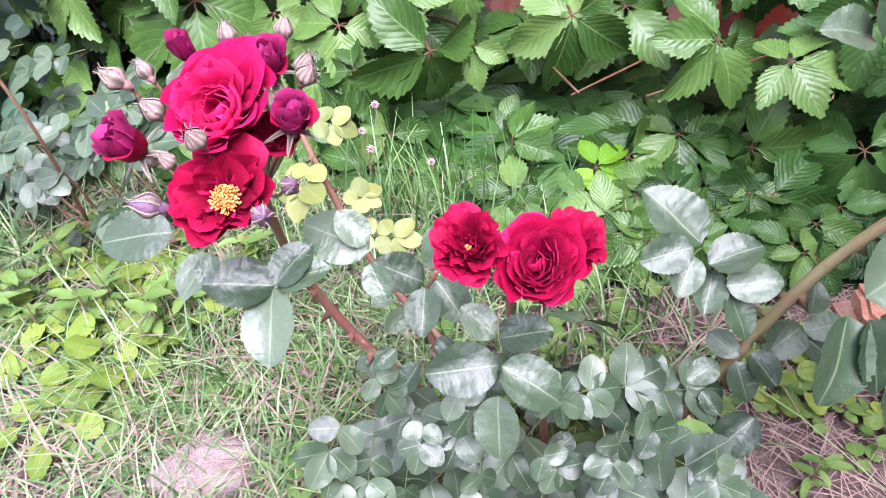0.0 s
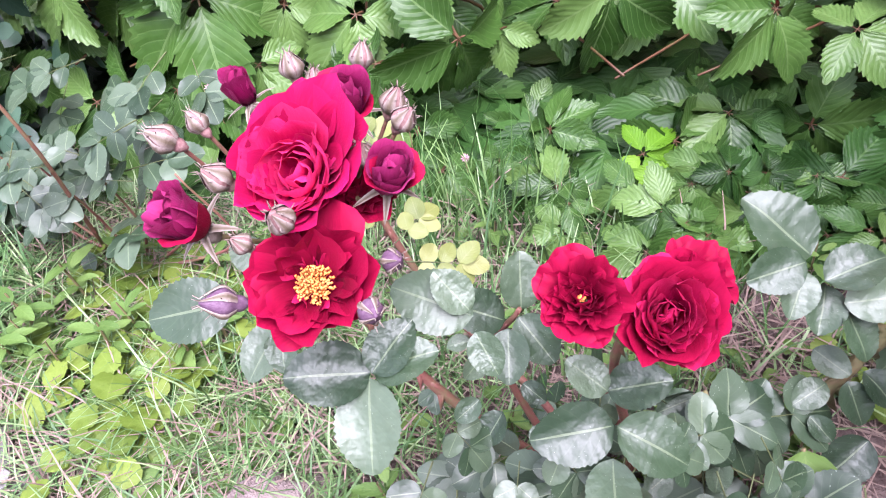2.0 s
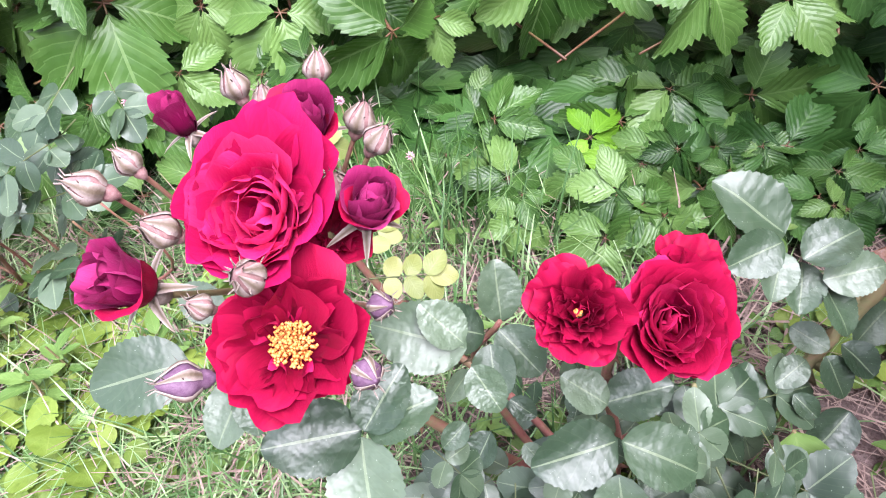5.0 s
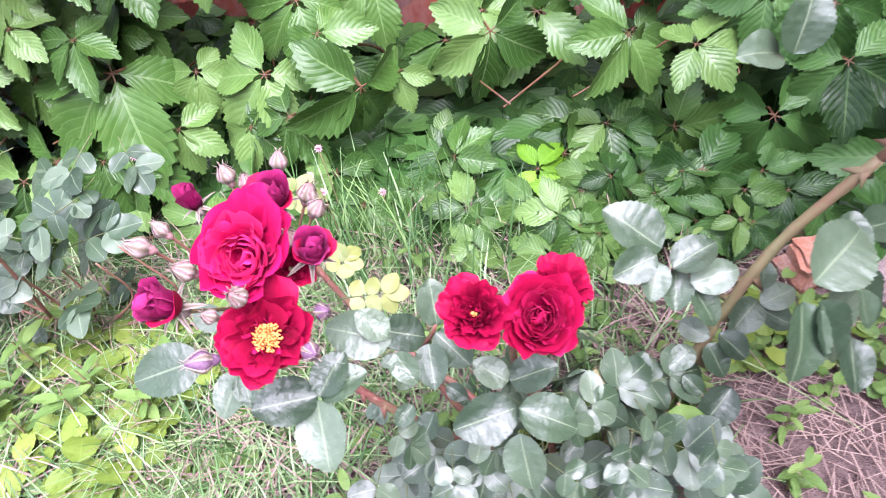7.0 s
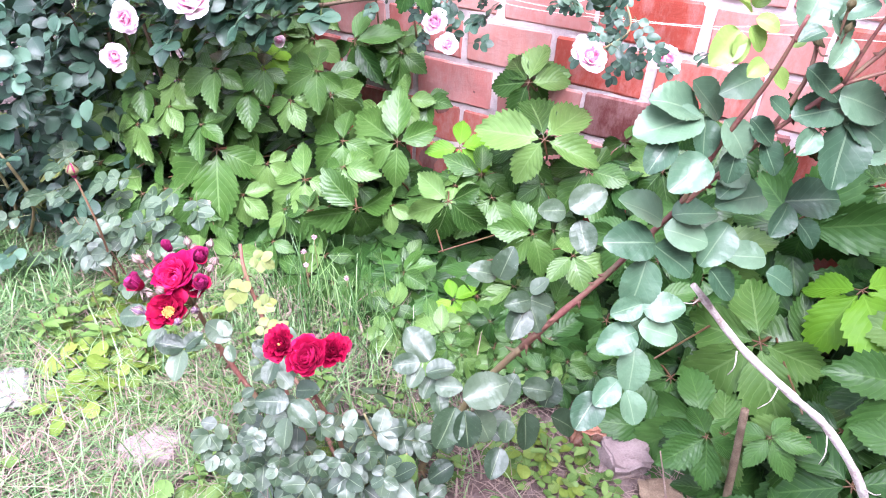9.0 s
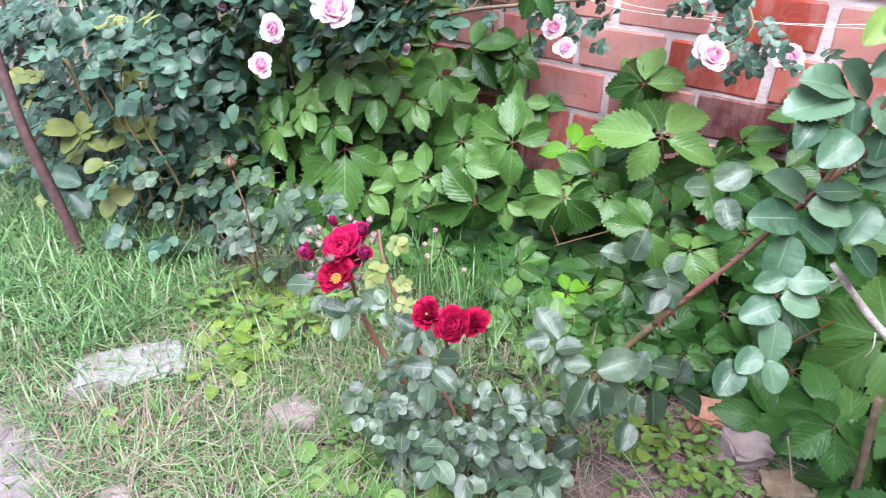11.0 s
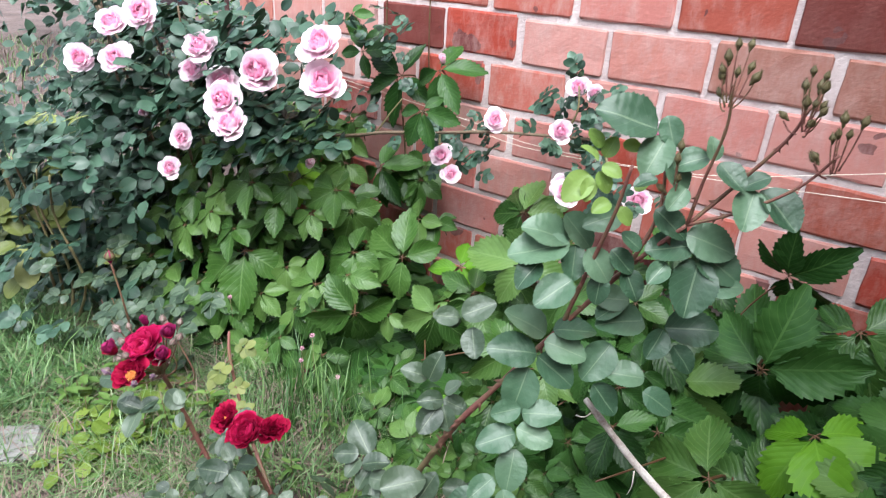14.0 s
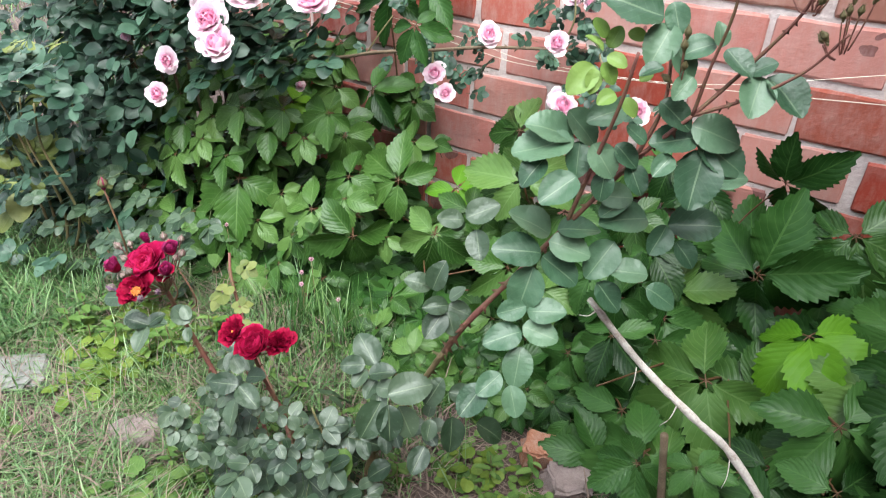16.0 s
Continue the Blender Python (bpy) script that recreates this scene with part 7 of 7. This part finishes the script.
thing("grass", "short tangled lawn grass with dry blades", "grass", kind="stuff", mesh=grass_mesh("grass", 30000, (-2.6, 0.2, -0.25, 0.85), [M_grass, M_straw], (0.04, 0.13), 0.0021, 1.75, lawn_density, 1))
thing("tall_grass", "tuft of taller green grass beside the creeper", "grass", kind="stuff", mesh=grass_mesh("tall_grass", 320, (-0.6, -0.05, 0.6, 0.95), [M_tall_grass, M_tall_grass], (0.1, 0.24), 0.0026, 0.55, lambda x, y: math.exp(-((x + 0.35) / 0.16) ** 2 - ((y - 0.8) / 0.1) ** 2), 2))
thing("tall_grass", "longer grass along the path edge and rod", "grass", kind="stuff", mesh=grass_mesh("tall_grass", 4600, (-2.4, -0.9, -0.1, 0.55), [M_tall_grass, M_grass], (0.08, 0.18), 0.0034, 1.6, lambda x, y: smooth_step(path_edge(x) + 0.08, path_edge(x) + 0.2, y), 3))
thing("tall_grass", "green grass between the roses", "grass", kind="stuff", mesh=grass_mesh("tall_grass", 1000, (-0.6, 0.12, 0.3, 0.8), [M_tall_grass, M_grass], (0.06, 0.15), 0.0022, 0.8, None, 5))
thing("far_grass", "grass and low weeds behind the path", "grass", kind="stuff", mesh=grass_mesh("far_grass", 5000, (-7.5, -2.4, 0.5, 4.0), [M_grass, M_straw], (0.06, 0.16), 0.006, 0.8, None, 4))


def edge_density(x, y):
    e = path_edge(x)
    return max(0.0, 1.0 - abs(y - e) / 0.14) * (0.5 + 0.9 * noise.noise((x * 7, y * 7, 5)))


thing("path_edge_grass", "straggling grass creeping over the path's edge", "grass", kind="stuff", mesh=grass_mesh("path_edge_grass", 7000, (-2.6, 0.2, -0.4, 0.35), [M_grass, M_straw], (0.03, 0.085), 0.0024, 1.4, edge_density, 9))


def litter_mesh(count, region, seed):
    rng = random.Random(seed)
    b = Builder()
    for k in range(count):
        x, y = rng.uniform(region[0], region[1]), rng.uniform(region[2], region[3])
        a, L = rng.uniform(0, 6.28), rng.uniform(0.02, 0.085)
        z = lumps(x, y) + rng.uniform(0.001, 0.016)
        p, q = Vector((x, y, z)), Vector((x + math.cos(a) * L, y + math.sin(a) * L, z + rng.uniform(-0.006, 0.012)))
        w = Vector((-math.sin(a), math.cos(a), 0)) * rng.uniform(0.0004, 0.001)
        b.add([p - w, p + w, q + w * 0.6, q - w * 0.6, (p + q) / 2 + Vector((0, 0, 0.002))], [(0, 1, 4), (1, 2, 4), (2, 3, 4), (3, 0, 4)])
    return b.mesh("straw_litter", M_straw)


thing("straw_litter", "dry straw and dead stems scattered over the soil", "straw", kind="stuff", mesh=litter_mesh(8000, (-0.95, 0.75, -0.1, 0.95), 3))
for k, (x, y, h) in enumerate([(-0.335, 0.86, 0.1), (-0.42, 0.85, 0.2), (-0.44, 0.83, 0.16), (-0.75, 0.83, 0.2), (-0.41, 0.8, 0.15)]):
    c = thing("clover_flower", "dusty pink clover flower on a thin stalk", "flower", (x, y, 0.0), "clover flowers")
    child("stalk", stem_mesh("stalk", [(0, 0, 0), (0.004, 0, h * 0.5), (0, 0, h)], 0.0011, 0.0009, M_stem_green, 4, 3), c)
    hb = Builder()
    for j in range(26):
        a, w = j * 2.4, 1 - 2 * (j + 0.5) / 26
        d = Vector((math.cos(a) * math.sqrt(1 - w * w), math.sin(a) * math.sqrt(1 - w * w), w * 0.9 + 0.25))
        hb.add(*blade(0.008, 0.0045, "lance", 0, 0.4, 0.1, 3, 0, j), 0, aim((0, 0, h), Vector((0, 0, h)) + d, (0, 0, 1)))
    child("flower_head", hb.mesh("flower_head", M_clover), c)

# ---- shrubs behind, past the wall's end ----
def shrub(name, label, at, size, count, mat, seed):
    rng = random.Random(seed)
    ob = thing(name, label, "shrub", at)
    for k in range(5):
        a = k * 1.3
        child("stem", stem_mesh("stem", [(0, 0, 0), (math.cos(a) * size[0] * 0.3, math.sin(a) * size[1] * 0.3, size[2] * 0.5), (math.cos(a) * size[0] * 0.5, math.sin(a) * size[1] * 0.5, size[2] * 0.9)], 0.02, 0.006, M_bark, 6, 4), ob)
    b = Builder()
    for k in range(count):
        a, w, s = rng.uniform(0, 6.28), rng.uniform(-0.8, 1), rng.uniform(0.5, 1.05)
        r = math.sqrt(max(0.05, 1 - w * w)) * s * (1 + 0.3 * noise.noise((math.cos(a) * 2, math.sin(a) * 2, w * 2 + seed)))
        p = Vector((math.cos(a) * r * size[0], math.sin(a) * r * size[1], size[2] * (0.55 + 0.45 * w * s)))
        d = Vector((rng.uniform(-1, 1), rng.uniform(-1, 1), rng.uniform(-0.6, 0.5))).normalized()
        L = rng.uniform(0.05, 0.1)
        v, f, u = blade(1.0, 0.55, "ovate", 0, 0.2, 0.2, 4, 0, k)
        b.add(v, f, u, 0, aim(p, p + d * L, (rng.uniform(-1, 1), rng.uniform(-1, 1), 1)))
    tagged(child("crown", b.mesh("crown", mat), ob), kind="stuff")
    return ob


shrub("garden_shrub", "light green leafy shrub behind the roses", (-3.2, 3.4, 0), (0.9, 0.7, 1.5), 2600, M_weed, 1)
shrub("garden_shrub", "dark green shrub beyond the wall's end", (-2.4, 2.5, 0), (0.6, 0.5, 1.0), 1800, M_bush_leaf, 2)
shrub("garden_shrub", "broad green shrub far behind the path", (-6.5, 3.6, 0), (1.6, 1.2, 1.7), 3000, M_cane_leaf, 3)
shrub("garden_shrub", "pale green shrub beside the far path", (-6.6, 1.5, 0), (0.9, 0.7, 0.9), 2000, M_weed, 4)

# ---- unseen plain walls, added to block low light and shade the right ----
M_shade_wall = mottled("shade_wall_plaster", [(0.2, (0.16, 0.14, 0.12)), (0.6, (0.22, 0.2, 0.175)), (0.9, (0.28, 0.26, 0.23))], 3.0, 0.9, 0.3)
thing("shade_wall_south", "added unseen plain wall that blocks low light behind the camera", "wall", kind="structure", mesh=box_mesh("shade_wall_south", -2.0, 5.2, -5.0, -4.7, 0.0, 3.0, M_shade_wall))
thing("shade_wall_east", "added unseen plain wall that shades the right side", "wall", kind="structure", mesh=box_mesh("shade_wall_east", 1.4, 1.7, -4.7, 1.497, 0.0, 2.5, M_shade_wall))

# ---- the single bricks of the wall ----
BRICKS = [brick_mesh(s, BRICK_L) for s in range(8)]
DEEP_BRICKS = [brick_mesh(s, BRICK_L, M_brick_deep) for s in range(8)]
BROWN_BRICKS = [brick_mesh(s, BRICK_L, M_brick_brown) for s in range(4)]
BURNT_BRICKS = [brick_mesh(s, BRICK_L, M_brick_burnt) for s in range(2)]
TONES = ((DEEP_BRICKS, ((0.302, 1.078), (-1.332, 0.948), (-1.315, 1.06), (-0.731, 1.075), (-0.474, 1.078))),
         (BURNT_BRICKS, ((0.578, 1.077), (0.66, 1.2), (-0.62, 0.94))),
         (BROWN_BRICKS, ((0.41, 1.19), (0.419, 0.941), (0.658, 0.935), (0.754, 0.804), (0.86, 1.077), (0.95, 0.94))),
         (BRICKS, ((-0.221, 1.08), (0.044, 1.074), (-0.108, 0.941), (0.154, 0.943), (-1.056, 0.973), (0.295, 0.812), (0.55, 0.801))))
rb = random.Random(5)
for row in range(17):
    line = 1.013 - COURSE * 7
    zc = line + COURSE * (row + 0.5)
    if zc < 0.02 or zc > WALL_TOP - 0.05:
        continue
    shift = 0.168 if row % 2 == 1 else 0.007
    first = math.ceil((WALL_X0 - shift) / PITCH)
    for k in range(first, 10):
        xc = shift + PITCH * (k + 0.5) + rb.uniform(-0.006, 0.006)
        if xc + BRICK_L / 2 > WALL_X1:
            continue
        if k == first:
            gap = xc - BRICK_L / 2 - 0.015 - WALL_X0
            if gap > 0.04:
                child("brick", brick_mesh(60 + row, gap), wall, pose(WALL_X0 + gap / 2, WALL_Y, zc))
        deep_fired = rb.random() < 0.2 + 0.5 * smooth_step(0.15, 0.6, xc)
        kinds = DEEP_BRICKS if deep_fired else BRICKS
        for meshes, spots in TONES:
            if any(abs(xc - bx) < PITCH / 2 and abs(zc - bz) < COURSE / 2 for bx, bz in spots):
                kinds = meshes
        child("brick", rb.choice(kinds), wall, pose(xc, WALL_Y + rb.uniform(-0.003, 0.003), zc + rb.uniform(-0.004, 0.004), 0, rb.uniform(-0.8, 0.8), rb.uniform(-0.6, 0.6)))
